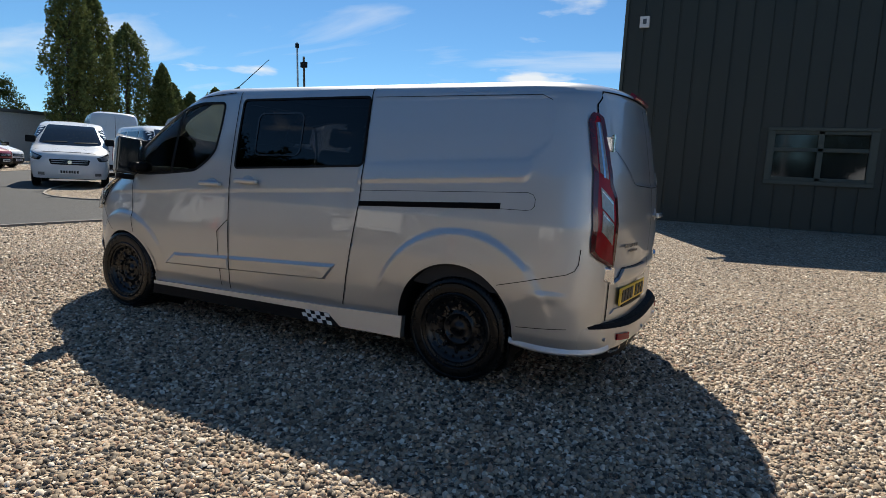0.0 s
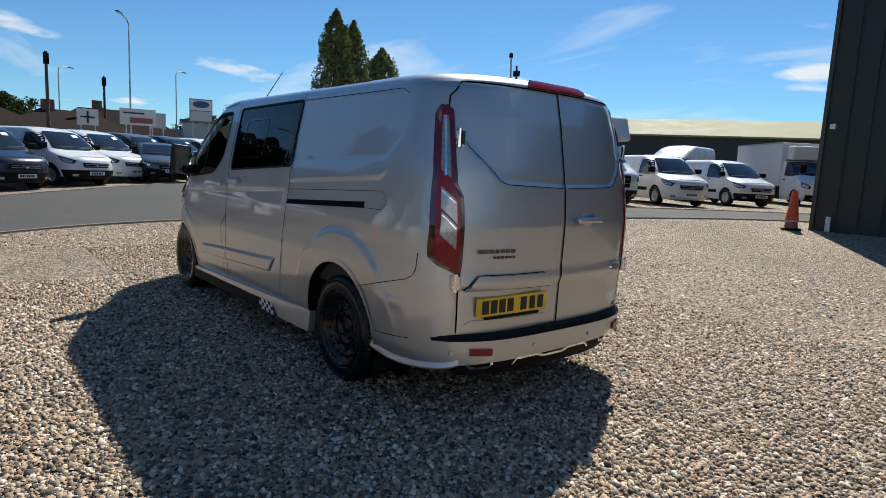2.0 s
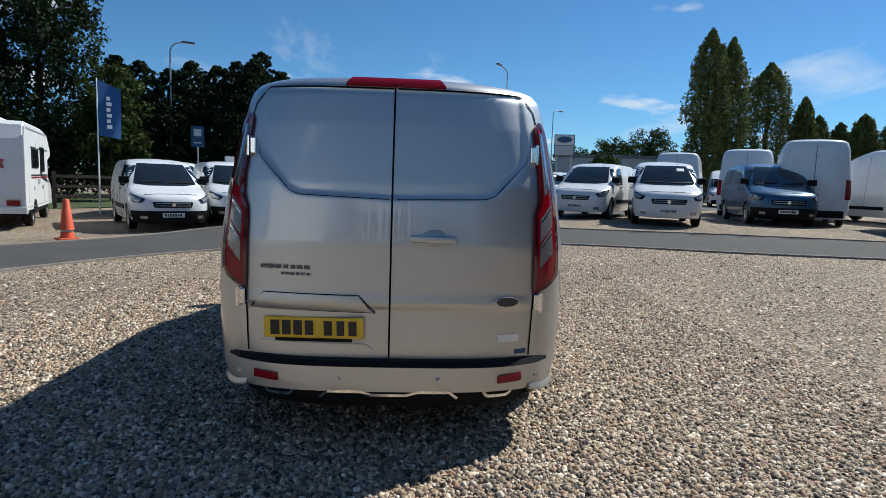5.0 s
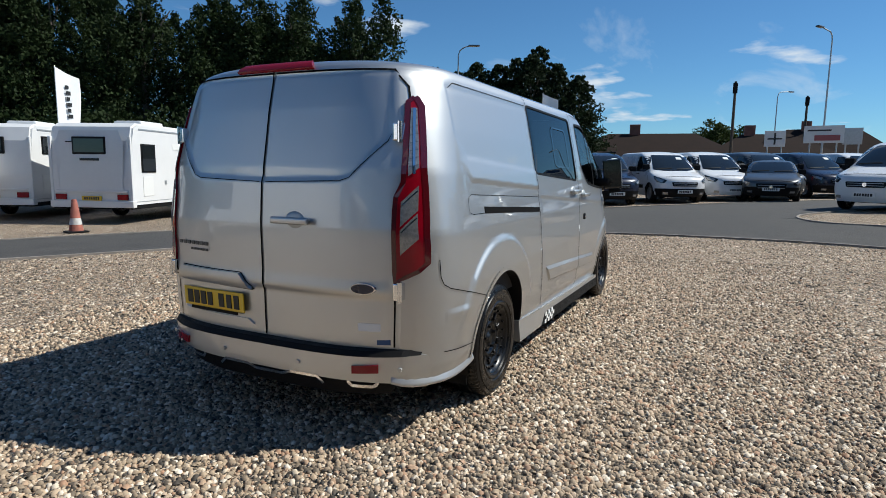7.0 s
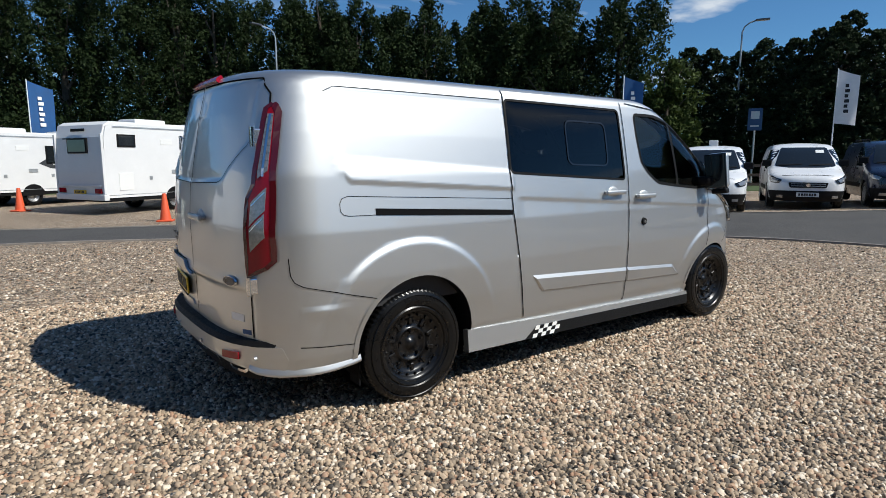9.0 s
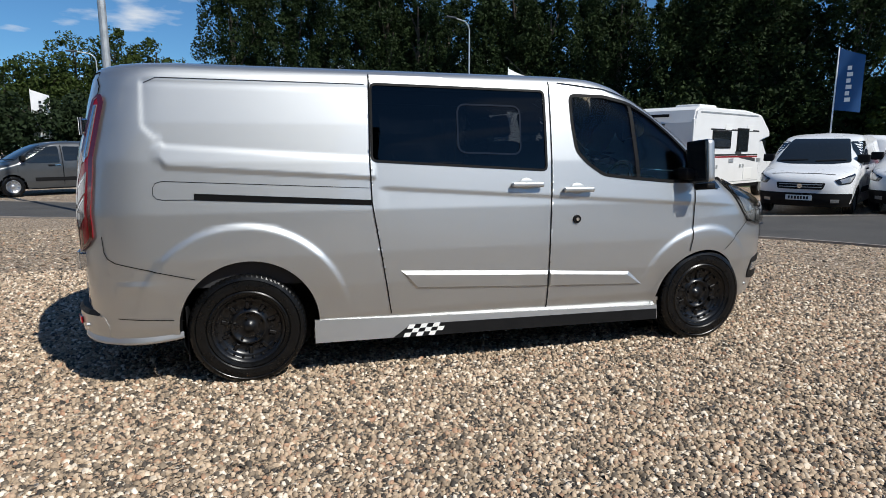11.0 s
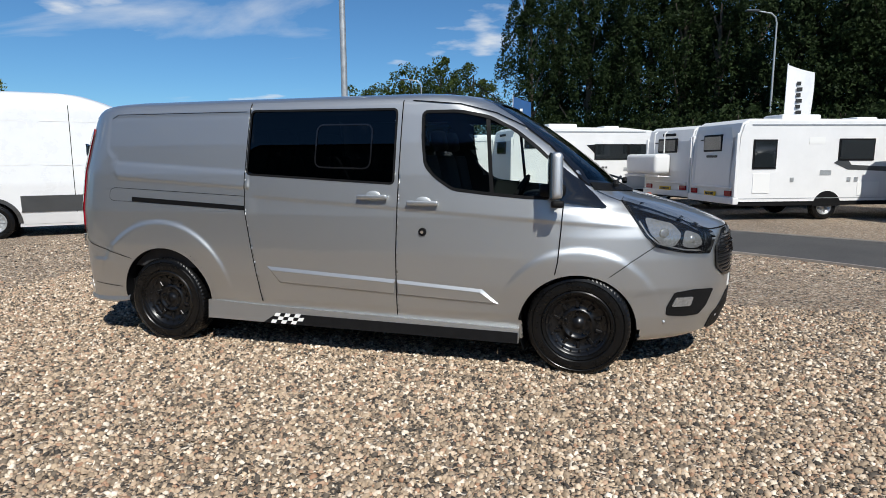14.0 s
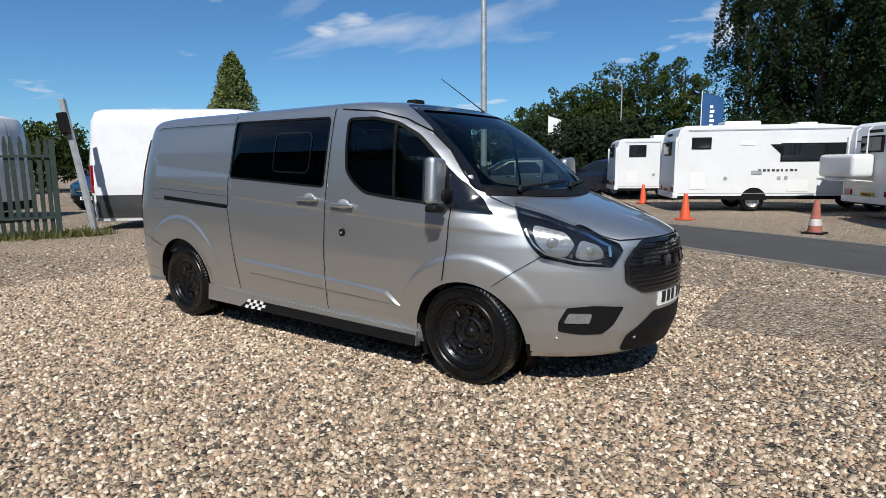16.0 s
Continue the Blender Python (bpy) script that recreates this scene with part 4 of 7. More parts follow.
        ribbon("shut_line", pan[:5], rr, 0.0035, 0.003, M_SEAM, rd)
        ribbon("shut_line", [(0.742, 0.51), (0.752, 0.84)], rr, 0.009, 0.003, M_SEAM, rd)
        ribbon("shut_line", [(0.01, 1.885), (0.66, 1.885), (0.735, 1.80), (0.75, 1.74)], rr, 0.007, 0.003, M_SEAM, rd)
        for z0 in (1.575, 0.80):
            p = VAN.rear(np.array([s * (0.735 if z0 > 1 else 0.775)]), np.array([z0]))[0]
            bm = box(bmesh.new(), (p[0] - 0.035, p[1] - 0.022, z0 - 0.042), (p[0] + 0.03, p[1] + 0.022, z0 + 0.042), 0.006, 2)
            tube(bm, (p[0] - 0.03, p[1] + s * 0.014, z0 - 0.05), (p[0] - 0.03, p[1] + s * 0.014, z0 + 0.05), 0.012, seg=10)
            part("hinge", bm, M_CHROME, rd, "bare metal hinge")
        # rear reflector, sensor, exhaust trim
        rb = lambda u, v, s=s: rear_skin(s * u, v)
        patch("reflector", [(0.565, 0.385), (0.69, 0.392), (0.69, 0.432), (0.565, 0.425)], rb, 0.014, M_REDL, made["rear_bumper"], "red reflector", 0.02, 0.012)
        for yy in (0.25, 0.78):
            p = rear_skin(np.array([s * yy]), np.array([0.405]))[0]
            bm = tube(bmesh.new(), (p[0] + 0.01, p[1], 0.405), (p[0] - 0.012, p[1] + s * 0.006, 0.405), 0.011, seg=12)
            part("parking_sensor", bm, M_SILVER, made["rear_bumper"])
        wheel(van, (0.0, s * 0.845, 0.345), 0.352, 0.225, s, M_RIM)
        wheel(van, (3.30, s * 0.845, 0.345), 0.352, 0.225, s, M_RIM)
        bm = boxes(((-0.36, s * 0.84 - 0.06, 0.16), (-0.35, s * 0.84 + 0.06, 0.50)))
        part("mud_flap", bm, M_BLACK, van)

    # the screen, wipers, roof fittings
    patch("windscreen", WINDSCREEN, VAN.front, -0.004, M_SCREEN, van, "tinted windscreen", 0.06, 0.005)
    ribbon("screen_seal", WINDSCREEN + WINDSCREEN[:1], VAN.front, 0.05, 0.002, M_GLOSS, van)
    ribbon("cowl", [(-0.80, 1.29), (-0.4, 1.262), (0, 1.25), (0.4, 1.262), (0.80, 1.29)], VAN.front, 0.05, 0.008, M_BLACK, van, "black cowl under the windscreen")
    for y0, y1 in ((-0.62, 0.02), (0.02, 0.66)):
        a, b = VAN.front(np.array([y0, y1]), np.array([1.29, 1.30]))
        bm = bmesh.new()
        tube(bm, a + np.array((0.05, 0, 0.02)), b + np.array((0.03, 0, 0.035)), 0.009, seg=6)
        tube(bm, a + np.array((0.05, 0, 0.0)), a + np.array((0.05, 0.02, 0.03)), 0.02, seg=8)
        part("wiper", bm, M_BLACK, van)
    bm = box(bmesh.new(), (2.12, -0.065, 1.975), (2.23, 0.065, 2.022), 0.02, 2)
    part("roof_marker", bm, M_BLACK, van, "black roof lamp pod")
    bm = tube(bmesh.new(), AER0, AER1, 0.005, 0.003, 6)
    tube(bm, (AER0[0], AER0[1], AER0[2] - 0.03), AER0, 0.018, 0.012, 8)
    part("aerial", bm, M_BLACK, van, "thin black whip aerial")
    bl = patch("brake_light", [(-0.255, 1.893), (-0.225, 1.925), (0.225, 1.925), (0.255, 1.893)], VAN.rear, 0.02, M_REDL, van, "high red brake light", 0.03, 0.03)
    ribbon("shut_line", [(0.004, 0.505), (0.004, 1.89)], VAN.rear, 0.010, 0.004, M_SEAM, van)
    # rear handle, plate housing, badge, stickers
    rd = made["rear_door", -1]
    ld = made["rear_door", 1]
    bm = bmesh.new()
    x0 = float(VAN.rear(np.array([-0.21]), np.array([1.13]))[0][0])
    # darker grey again stands in for shade in the grip hollow
    bmesh.ops.create_uvsphere(bm, u_segments=20, v_segments=10, radius=1, matrix=pose(x0 + 0.004, -0.215, 1.13) @ Matrix.Diagonal((0.012, 0.062, 0.047, 1)))
    part("handle_dish", bm, M_STEEL, rd, "grip dish, shade put in as darker grey", True)
    bm = box(bmesh.new(), (x0 - 0.045, -0.325, 1.112), (x0 - 0.02, -0.088, 1.148), 0.012, 3)
    box(bm, (x0 - 0.03, -0.31, 1.12), (x0, -0.28, 1.14))
    box(bm, (x0 - 0.03, -0.13, 1.12), (x0, -0.10, 1.14))
    part("door_handle", bm, M_SILVER, rd, "silver rear door handle", True)
    hood = patch("plate_hood", [(0.715, 0.755), (0.645, 0.828), (0.165, 0.825), (0.085, 0.745)], VAN.rear, 0.022, M_SILVER, ld, "", 0.025, 0.04)
    # dark lines draw in the shading round the hood's edges
    ribbon("shut_line", [(0.722, 0.750), (0.648, 0.833), (0.162, 0.830), (0.078, 0.740)], VAN.rear, 0.005, 0.003, M_SEAM, ld, "", 0.02)
    ribbon("shut_line", [(0.715, 0.752), (0.40, 0.748), (0.085, 0.742)], VAN.rear, 0.010, 0.004, M_SEAM, ld)
    patch("plate_ledge", [(0.085, 0.548), (0.705, 0.552), (0.665, 0.578), (0.125, 0.574)], VAN.rear, 0.009, M_SILVER, ld, "", 0.03, 0.02)
    plate = new("number_plate")
    plate.parent = van
    plate["label"] = "yellow rear number plate"
    pm = Matrix.Translation((-0.991, 0.392, 0.655)) @ Euler((radians(-1.2), radians(-2), radians(-6.5))).to_matrix().to_4x4()
    bm = box(bmesh.new(), (-0.006, -0.26, -0.0555), (0.004, 0.26, 0.0555), 0.004, 1, pm)
    part("plate_face", bm, M_YELLOW, plate)
    bars(-0.008, -0.225, -0.038, 0.19, 0.076, 3, 4, M_INK, plate, pm)
    bars(-0.008, 0.0, -0.038, 0.235, 0.076, 4, 5, M_INK, plate, pm)
    bm = box(bmesh.new(), (-0.007, -0.20, -0.072), (0.002, 0.20, -0.0565), 0, 1, pm)
    part("plate_strip", bm, M_BLACK, plate)
    for txt_y, txt_z, wd_, ht, n, sd_ in ((0.41, 0.957, 0.265, 0.020, 7, 2), (0.41, 0.926, 0.16, 0.013, 6, 3)):
        p = VAN.rear(np.array([txt_y + wd_ / 2]), np.array([txt_z]))[0]
        bars(0, -wd_ / 2, 0, wd_, ht, n, sd_, M_GREY, ld, Matrix.Translation((p[0] - 0.006, p[1], txt_z)) @ Matrix.Rotation(radians(-7), 4, "Z"), "badge_bar")
    p = VAN.rear(np.array([-0.605]), np.array([0.808]))[0]
    bm = bmesh.new()
    bmesh.ops.create_cone(bm, cap_ends=True, segments=32, radius1=1, radius2=0.92, depth=0.01, matrix=Matrix.Translation(p + np.array((-0.006, 0, 0))) @ Matrix.Rotation(radians(11), 4, "Z") @ Matrix.Diagonal((1, 0.070, 0.030, 1)) @ Matrix.Rotation(radians(-90), 4, "Y"))
    badge = part("badge", bm, M_CHROME, rd, "oval badge with chrome rim")
    bm = bmesh.new()
    bmesh.ops.create_cone(bm, cap_ends=True, segments=32, radius1=1, radius2=1, depth=0.004, matrix=Matrix.Translation(p + np.array((-0.012, 0, 0))) @ Matrix.Rotation(radians(11), 4, "Z") @ Matrix.Diagonal((1, 0.060, 0.024, 1)) @ Matrix.Rotation(radians(-90), 4, "Y"))
    part("badge_face", bm, M_NAVY, badge)
    patch("sticker", [(-0.68, 0.588), (-0.565, 0.588), (-0.565, 0.628), (-0.68, 0.628)], VAN.rear, 0.003, M_PLATE, rd, "small white sticker", 0.02, 0.002)
    patch("sticker", [(-0.725, 0.522), (-0.66, 0.520), (-0.66, 0.545), (-0.725, 0.548)], VAN.rear, 0.003, M_SIGNBLUE, rd, "small blue sticker", 0.02, 0.002)
    # stepped rear bumper with a black tread, sculpted lower valance and exhaust trims
    rb2 = rear_skin
    bump_ob = made["rear_bumper"]
    patch("bumper_skin", rounded([(-0.88, 0.47), (0.88, 0.47), (0.895, 0.40), (0.865, 0.305), (0.74, 0.335), (0.66, 0.380), (-0.66, 0.380), (-0.74, 0.335), (-0.865, 0.305), (-0.895, 0.40)], 0.015, 3), rb2, 0.0015, M_SILVER, bump_ob, "silver rear bumper", 0.03, 0.10)
    bm = bmesh.new()
    n = 24
    vs = []
    for i in range(n + 1):
        y = -0.86 + 1.72 * i / n
        xo = float(rear_skin(np.array(y), np.array(0.47))[0]) - 0.004
        vs.append([bm.verts.new((xo, y, 0.470)), bm.verts.new((xo + 0.02, y, 0.497)), bm.verts.new((max(-0.95, xo + 0.06), y, 0.503))])
    for a, b in zip(vs, vs[1:]):
        bm.faces.new((a[0], a[1], b[1], b[0]))
        bm.faces.new((a[1], a[2], b[2], b[1]))
    part("step_tread", bm, M_BLACK, bump_ob, "black rubber step tread")
    patch("valance", [(-0.80, 0.385), (0.80, 0.385), (0.70, 0.25), (0.36, 0.235), (-0.36, 0.235), (-0.70, 0.25)], lambda u, v: rb2(u, v) + np.array((0.075, 0, 0)), 0.0, M_BLACK, bump_ob, "black lower valance", 0.04, 0.1)
    for s in (1, -1):
        loop = rounded([(s * 0.64, 0.345), (s * 0.52, 0.345), (s * 0.50, 0.318), (s * 0.52, 0.292), (s * 0.63, 0.292), (s * 0.655, 0.31)], 0.02)
        ribbon("exhaust_trim", loop + loop[:1], lambda u, v: rb2(u, v) + np.array((0.060, 0, 0)), 0.017, 0.0, M_CHROME, bump_ob, "chrome exhaust trim")
        ribbon("chrome_strip", [(s * 0.36, 0.285), (s * 0.32, 0.318), (s * 0.15, 0.318), (s * 0.09, 0.300), (0, 0.300)], lambda u, v: rb2(u, v) + np.array((0.060, 0, 0)), 0.015, 0.0, M_CHROME, bump_ob)
        # the flared silver lip that runs round the corner to the wheel
        path = [VAN.side(s)(np.array(x), np.array(0.33)) for x in np.linspace(-0.37, -0.70, 8)] + [rear_skin(np.array(s * u), np.array(0.33)) for u in (0.86, 0.82, 0.78, 0.74)]
        zl = [0.335, 0.325, 0.32, 0.315, 0.312, 0.31, 0.31, 0.31, 0.312, 0.318, 0.328, 0.342]
        vs, fs = [], []
        for i, p in enumerate(path):
            d = np.array(path[min(i + 1, 11)]) - np.array(path[max(i - 1, 0)])
            nx, ny = d[1], -d[0]
            k = math.hypot(nx, ny)
            nx, ny = nx / k, ny / k
            if nx * (p[0] - 0.5) + ny * p[1] < 0:
                nx, ny = -nx, -ny
            for o, dz in ((0.003, 0.03), (0.012, 0.006), (0.015, -0.004), (0.008, -0.012), (-0.03, -0.010)):
                vs.append((p[0] + nx * o, p[1] + ny * o, zl[i] + dz))
        for i in range(11):
            for k in range(4):
                q = (5 * i + k, 5 * i + k + 1, 5 * i + k + 6, 5 * i + k + 5)
                fs.append(q if s > 0 else q[::-1])
        raw("bumper_lip", vs, fs, M_SILVER, bump_ob, "flared silver bumper lip", True)
    # face: black hexagon grille with mesh, plate, lower intake
    gp = rounded([(-0.495, 0.85), (-0.44, 0.92), (-0.37, 0.968), (0.37, 0.968), (0.44, 0.92), (0.495, 0.85), (0.490, 0.725), (0.39, 0.655), (-0.39, 0.655), (-0.490, 0.725)], 0.025)
    gr = patch("grille", gp, VAN.front, 0.006, M_GLOSS, van, "black mesh grille", 0.03, 0.03)
    for i in range(10):
        z0 = 0.690 + i * 0.027
        k = float(np.interp(z0, [0.655, 0.725, 0.85, 0.968], [0.37, 0.475, 0.48, 0.36]))
        ribbon("grille_slat", [(-k, z0), (0, z0), (k, z0)], VAN.front, 0.009, 0.014, M_BLACK, gr)
    ribbon("grille_rim", gp + gp[:1], VAN.front, 0.022, 0.012, M_GLOSS, gr)
    for i in range(4):
        y0 = -0.22 + i * 0.125
        patch("grille_letter", [(y0, 0.80), (y0 + 0.08, 0.80), (y0 + 0.08, 0.87), (y0, 0.87)], VAN.front, 0.022, M_GLOSS, gr, "", 0.03, 0.012)
    fp = new("number_plate")
    fp.parent = van
    fp["label"] = "white front number plate"
    patch("plate_face", rounded([(-0.26, 0.540), (0.26, 0.540), (0.26, 0.651), (-0.26, 0.651)], 0.01, 2), VAN.front, 0.006, M_PLATE, fp, "", 0.04, 0.008)
    for i in range(7):
        y0 = -0.225 + i * 0.063 + (0.035 if i > 2 else 0)
        patch("plate_bar", [(y0, 0.558), (y0 + 0.043, 0.558), (y0 + 0.043, 0.634), (y0, 0.634)], VAN.front, 0.008, M_INK, fp, "", 0.03, 0.003)
    patch("lower_intake", rounded([(-0.46, 0.375), (-0.29, 0.515), (0.29, 0.515), (0.46, 0.375), (0.46, 0.26), (-0.46, 0.26)], 0.03), VAN.front, 0.006, M_BLACK, made["front_bumper"], "black lower intake", 0.03, 0.03)
    for y0, z0 in ((-0.75, 0.36), (0.75, 0.36), (-0.40, 0.35), (0.40, 0.35)):
        p = VAN.front(np.array([y0]), np.array([z0]))[0]
        bm = bmesh.new()
        bmesh.ops.create_uvsphere(bm, u_segments=10, v_segments=6, radius=0.013, matrix=Matrix.Translation(p))
        part("parking_sensor", bm, M_SILVER, made["front_bumper"])
    for s in (1, -1):
        ribbon("shut_line", [(s * 0.50, 0.985), (s * 0.545, 1.0), (s * 0.66, 1.08), (s * 0.74, 1.17), (s * 0.79, 1.26)], VAN.front, 0.007, 0.003, M_SEAM, van)
    ribbon("shut_line", [(-0.5, 0.985), (0, 0.99), (0.5, 0.985)], VAN.front, 0.008, 0.003, M_SEAM, van)
    # security lock on the offside door
    bm = bmesh.new()
    y0 = -float(VAN.Y(np.array(2.207), np.array(0.968)))
    tube(bm, (2.207, y0 + 0.01, 0.968), (2.207, y0 - 0.012, 0.968), 0.032, 0.028, 20)
    lk = part("security_lock", bm, M_BLACK, made["front_door", -1], "round black security lock")
    bm = tube(bmesh.new(), (2.207, y0 - 0.008, 0.968), (2.207, y0 - 0.018, 0.968), 0.014, 0.012, 14)
    part("lock_barrel", bm, M_CHROME, lk)
    # fuel flap seam on the nearside
    ribbon("shut_line", [(2.10, 0.36), (2.13, 0.80), (2.02, 0.90)], VAN.side(1), 0.006, 0.003, M_SEAM, van)
    return van


crew_van()


# ---- ground ----
def ground():
    ax = np.unique(np.concatenate([np.linspace(-40, 50, 181), np.linspace(-900, -40, 18), np.linspace(50, 900, 18)]))
    ay = np.unique(np.concatenate([np.linspace(-45, 50, 191), np.linspace(-900, -45, 18), np.linspace(50, 900, 18)]))
    x, y = np.meshgrid(ax, ay, indexing="ij")
    z = rise(x, y)
    i = np.arange(x.size).reshape(x.shape)
    f = np.stack([i[:-1, :-1], i[1:, :-1], i[1:, 1:], i[:-1, 1:]], -1).reshape(-1, 4)
    me = bpy.data.meshes.new("ground")
    me.from_pydata(np.stack([x, y, z], -1).reshape(-1, 3).tolist(), [], f.tolist())
    me.shade_smooth()
    tagged(link("ground", me, M_GRAVEL), "tan and grey shingle yard", "ground", "", "structure")


ground()


def sheet(name, poly, lift, material, label, category, step=0.5, thick=0.03):
    pts, f, rim = fill(poly, step)
    z = rise(pts[:, 0], pts[:, 1]) + lift
    n = len(pts)
    v = np.vstack([np.column_stack([pts, z]), np.column_stack([pts, z - thick])])
    a, b, c = (np.append(pts[i], 0) for i in f[0][:3])
    if np.cross(b - a, c - a)[2] < 0:
        f = [q[::-1] for q in f]
    return tagged(raw(name, v, f + [(a, a + n, b + n, b) for a, b in rim], material, None, "", True), label, category, "", "structure")


INNER = [(-40, 29), (-16, 16.3), (-5.8, 10.9), (-3.9, 9.9), (-0.5, 8.3), (1.7, 7.05), (2.8, 6.4), (4.6, 5.45), (6.2, 4.6), (7.8, 3.25), (8.7, 1.9), (9.15, 0.6), (9.2, -0.9), (9.0, -2.2), (8.75, -3.5), (8.15, -5.1), (7.3, -6.7), (6.2, -8.8), (4.8, -11.1), (3.2, -13.3), (1.4, -15.6), (-8, -28)]
OUTER_L = [(-40, 34), (-18, 21), (-7.6, 15.6), (-5.1, 14.3), (0.1, 11.6), (1.6, 10.7), (3.0, 9.95), (4.6, 9.0), (7.8, 7.3), (10.3, 6.3), (12.6, 5.3), (13.6, 3.6), (15.4, 1.6), (17.0, -0.4), (18.6, -2.2), (21, -4.6), (34, -17)]
OUTER_R = [(30, -19), (18, -8.0), (13.3, -3.8), (12.2, -3.5), (11.3, -4.0), (10.9, -5.2), (10.2, -7.2), (9.0, -9.6), (7.9, -11.4), (6.9, -13.5), (5.6, -16.5), (-3, -30)]


def smooth_line(p, n=3):
    p = [Vector(q) for q in p]
    for _ in range(n):
        q = [p[0]]
        for a, b in zip(p, p[1:]):
            q += [a.lerp(b, 0.25), a.lerp(b, 0.75)]
        p = q + [p[-1]]
    return [tuple(v) for v in p]


IN_S, OL_S, OR_S = smooth_line(INNER, 2), smooth_line(OUTER_L, 2), smooth_line(OUTER_R, 2)
sheet("road", OL_S + OR_S + IN_S[::-1], 0.015, M_ASPHALT, "grey asphalt drive round the yard", "road", 0.45)


def edging(name, line, label, w=0.05, h=0.035):
    v, f = [], []
    for i, (x, y) in enumerate(line):
        a, b = line[max(i - 1, 0)], line[min(i + 1, len(line) - 1)]
        d = Vector((b[0] - a[0], b[1] - a[1])).normalized()
        nx, ny = -d.y * w / 2, d.x * w / 2
        z = float(rise(x, y))
        v += [(x - nx, y - ny, z - 0.05), (x - nx, y - ny, z + h), (x + nx, y + ny, z + h), (x + nx, y + ny, z - 0.05)]
        if i:
            k = 4 * i
            f += [(k - 4 + j, k - 3 + j, k + 1 + j, k + j) for j in range(3)]
    tagged(raw(name, v, f, M_KERB), label, "kerb", "", "structure")


edging("edging_strip", [p for p in IN_S if -30 < p[0] and p[1] > -25], "low stone edging between gravel and asphalt")
edging("edging_strip", [p for p in OL_S if -30 < p[0] < 30], "low stone edging along the parked vehicles")
edging("edging_strip", [p for p in OR_S if p[1] > -25], "low stone edging round the gravel island")


# ---- the barn ----
def barn():
    b = thing("barn", (0, 0, 0), 0, "dark green clad metal barn with a sage framed window", "barn")
    x1, y1, h = 1.72, -12.1, 6.7
    z0 = 0.2
    wx0, wx1, wz0, wz1 = -4.0, -1.93, 1.60, 2.76
    bm = bmesh.new()
    for lo, hi in (((-34, y1 - 0.16, z0), (wx0, y1 - 0.02, h)), ((wx1, y1 - 0.16, z0), (x1 - 0.03, y1 - 0.02, h)), ((wx0, y1 - 0.16, z0), (wx1, y1 - 0.02, wz0)), ((wx0, y1 - 0.16, wz1), (wx1, y1 - 0.02, h)),
                   ((x1 - 0.17, -40, z0), (x1 - 0.03, y1 - 0.16, h)), ((-34, -40.1, z0), (x1, -40, h)), ((-34.1, -40, z0), (-34, y1 - 0.02, h))):
        box(bm, lo, hi)
    part("wall", bm, M_CLAD, b)
    # roof: two slopes
    bm = bmesh.new()
    mid = (y1 - 40) / 2
    for a, c in ((y1 + 0.3, mid), (-40.3, mid)):
        vs = [bm.verts.new(p) for p in ((-34.3, a, h - 0.05), (x1 + 0.3, a, h - 0.05), (x1 + 0.3, c, h + 1.4), (-34.3, c, h + 1.4))]
        f = bm.faces.new(vs)
        bmesh.ops.extrude_face_region(bm, geom=[f])
    part("roof", bm, M_CLAD, b)
    # standing cladding panels with a folded edge, cut round the window
    pw = 0.42

    def panel(za, zb):
        bm = bmesh.new()
        box(bm, (0.004, -0.02, za), (pw - 0.022, 0.0, zb), 0.004, 1)
        box(bm, (pw - 0.036, -0.02, za), (pw - 0.022, 0.012, zb))
        me = bpy.data.meshes.new("cladding_panel")
        bm.to_mesh(me)
        bm.free()
        me.materials.append(M_CLAD)
        return me
    full, low, high = panel(z0, h), panel(z0, wz0 - 0.06), panel(wz1 + 0.06, h)
    for i in range(60):
        x = x1 - 0.05 - pw * (i + 1)
        for me in ([low, high] if wx0 - 0.35 < x < wx1 else [full]):
            o = new("cladding_panel", me)
            o.parent = b
            o.location = (x, y1, 0)
    bm = boxes(((x1 - 0.05, y1 - 0.30, z0), (x1 + 0.03, y1 + 0.035, h)))
    part("corner_flashing", bm, M_FRAME, b, "folded corner flashing")
    bm = boxes(((-34, y1, 0.30), (x1, y1 + 0.03, 0.46)))
    part("base_flashing", bm, M_CLAD, b)
    win = new("window")
    win.parent = b
    bm = bmesh.new()
    f = 0.09
    for lo, hi in (((wx0 - 0.07, y1 - 0.02, wz0 - 0.10), (wx1 + 0.07, y1 + 0.085, wz0)), ((wx0 - 0.07, y1 - 0.02, wz1), (wx1 + 0.07, y1 + 0.07, wz1 + 0.08)), ((wx0 - 0.07, y1 - 0.02, wz0), (wx0 + f, y1 + 0.06, wz1)), ((wx1 - f, y1 - 0.02, wz0), (wx1 + 0.07, y1 + 0.06, wz1)),
                   (((wx0 + wx1) / 2 - 0.06, y1 - 0.03, wz0), ((wx0 + wx1) / 2 + 0.06, y1 + 0.04, wz1)), ((wx0 + f, y1 - 0.03, 2.28), (wx1 - f, y1 + 0.04, 2.37)), ((wx0 + f, y1 - 0.03, wz0), (wx1 - f, y1 + 0.04, wz0 + 0.08)), ((wx0 + f, y1 - 0.03, wz1 - 0.08), (wx1 - f, y1 + 0.04, wz1))):
        box(bm, lo, hi, 0.008, 1)
    part("window_frame", bm, M_FRAME, win)
    mx = (wx0 + wx1) / 2
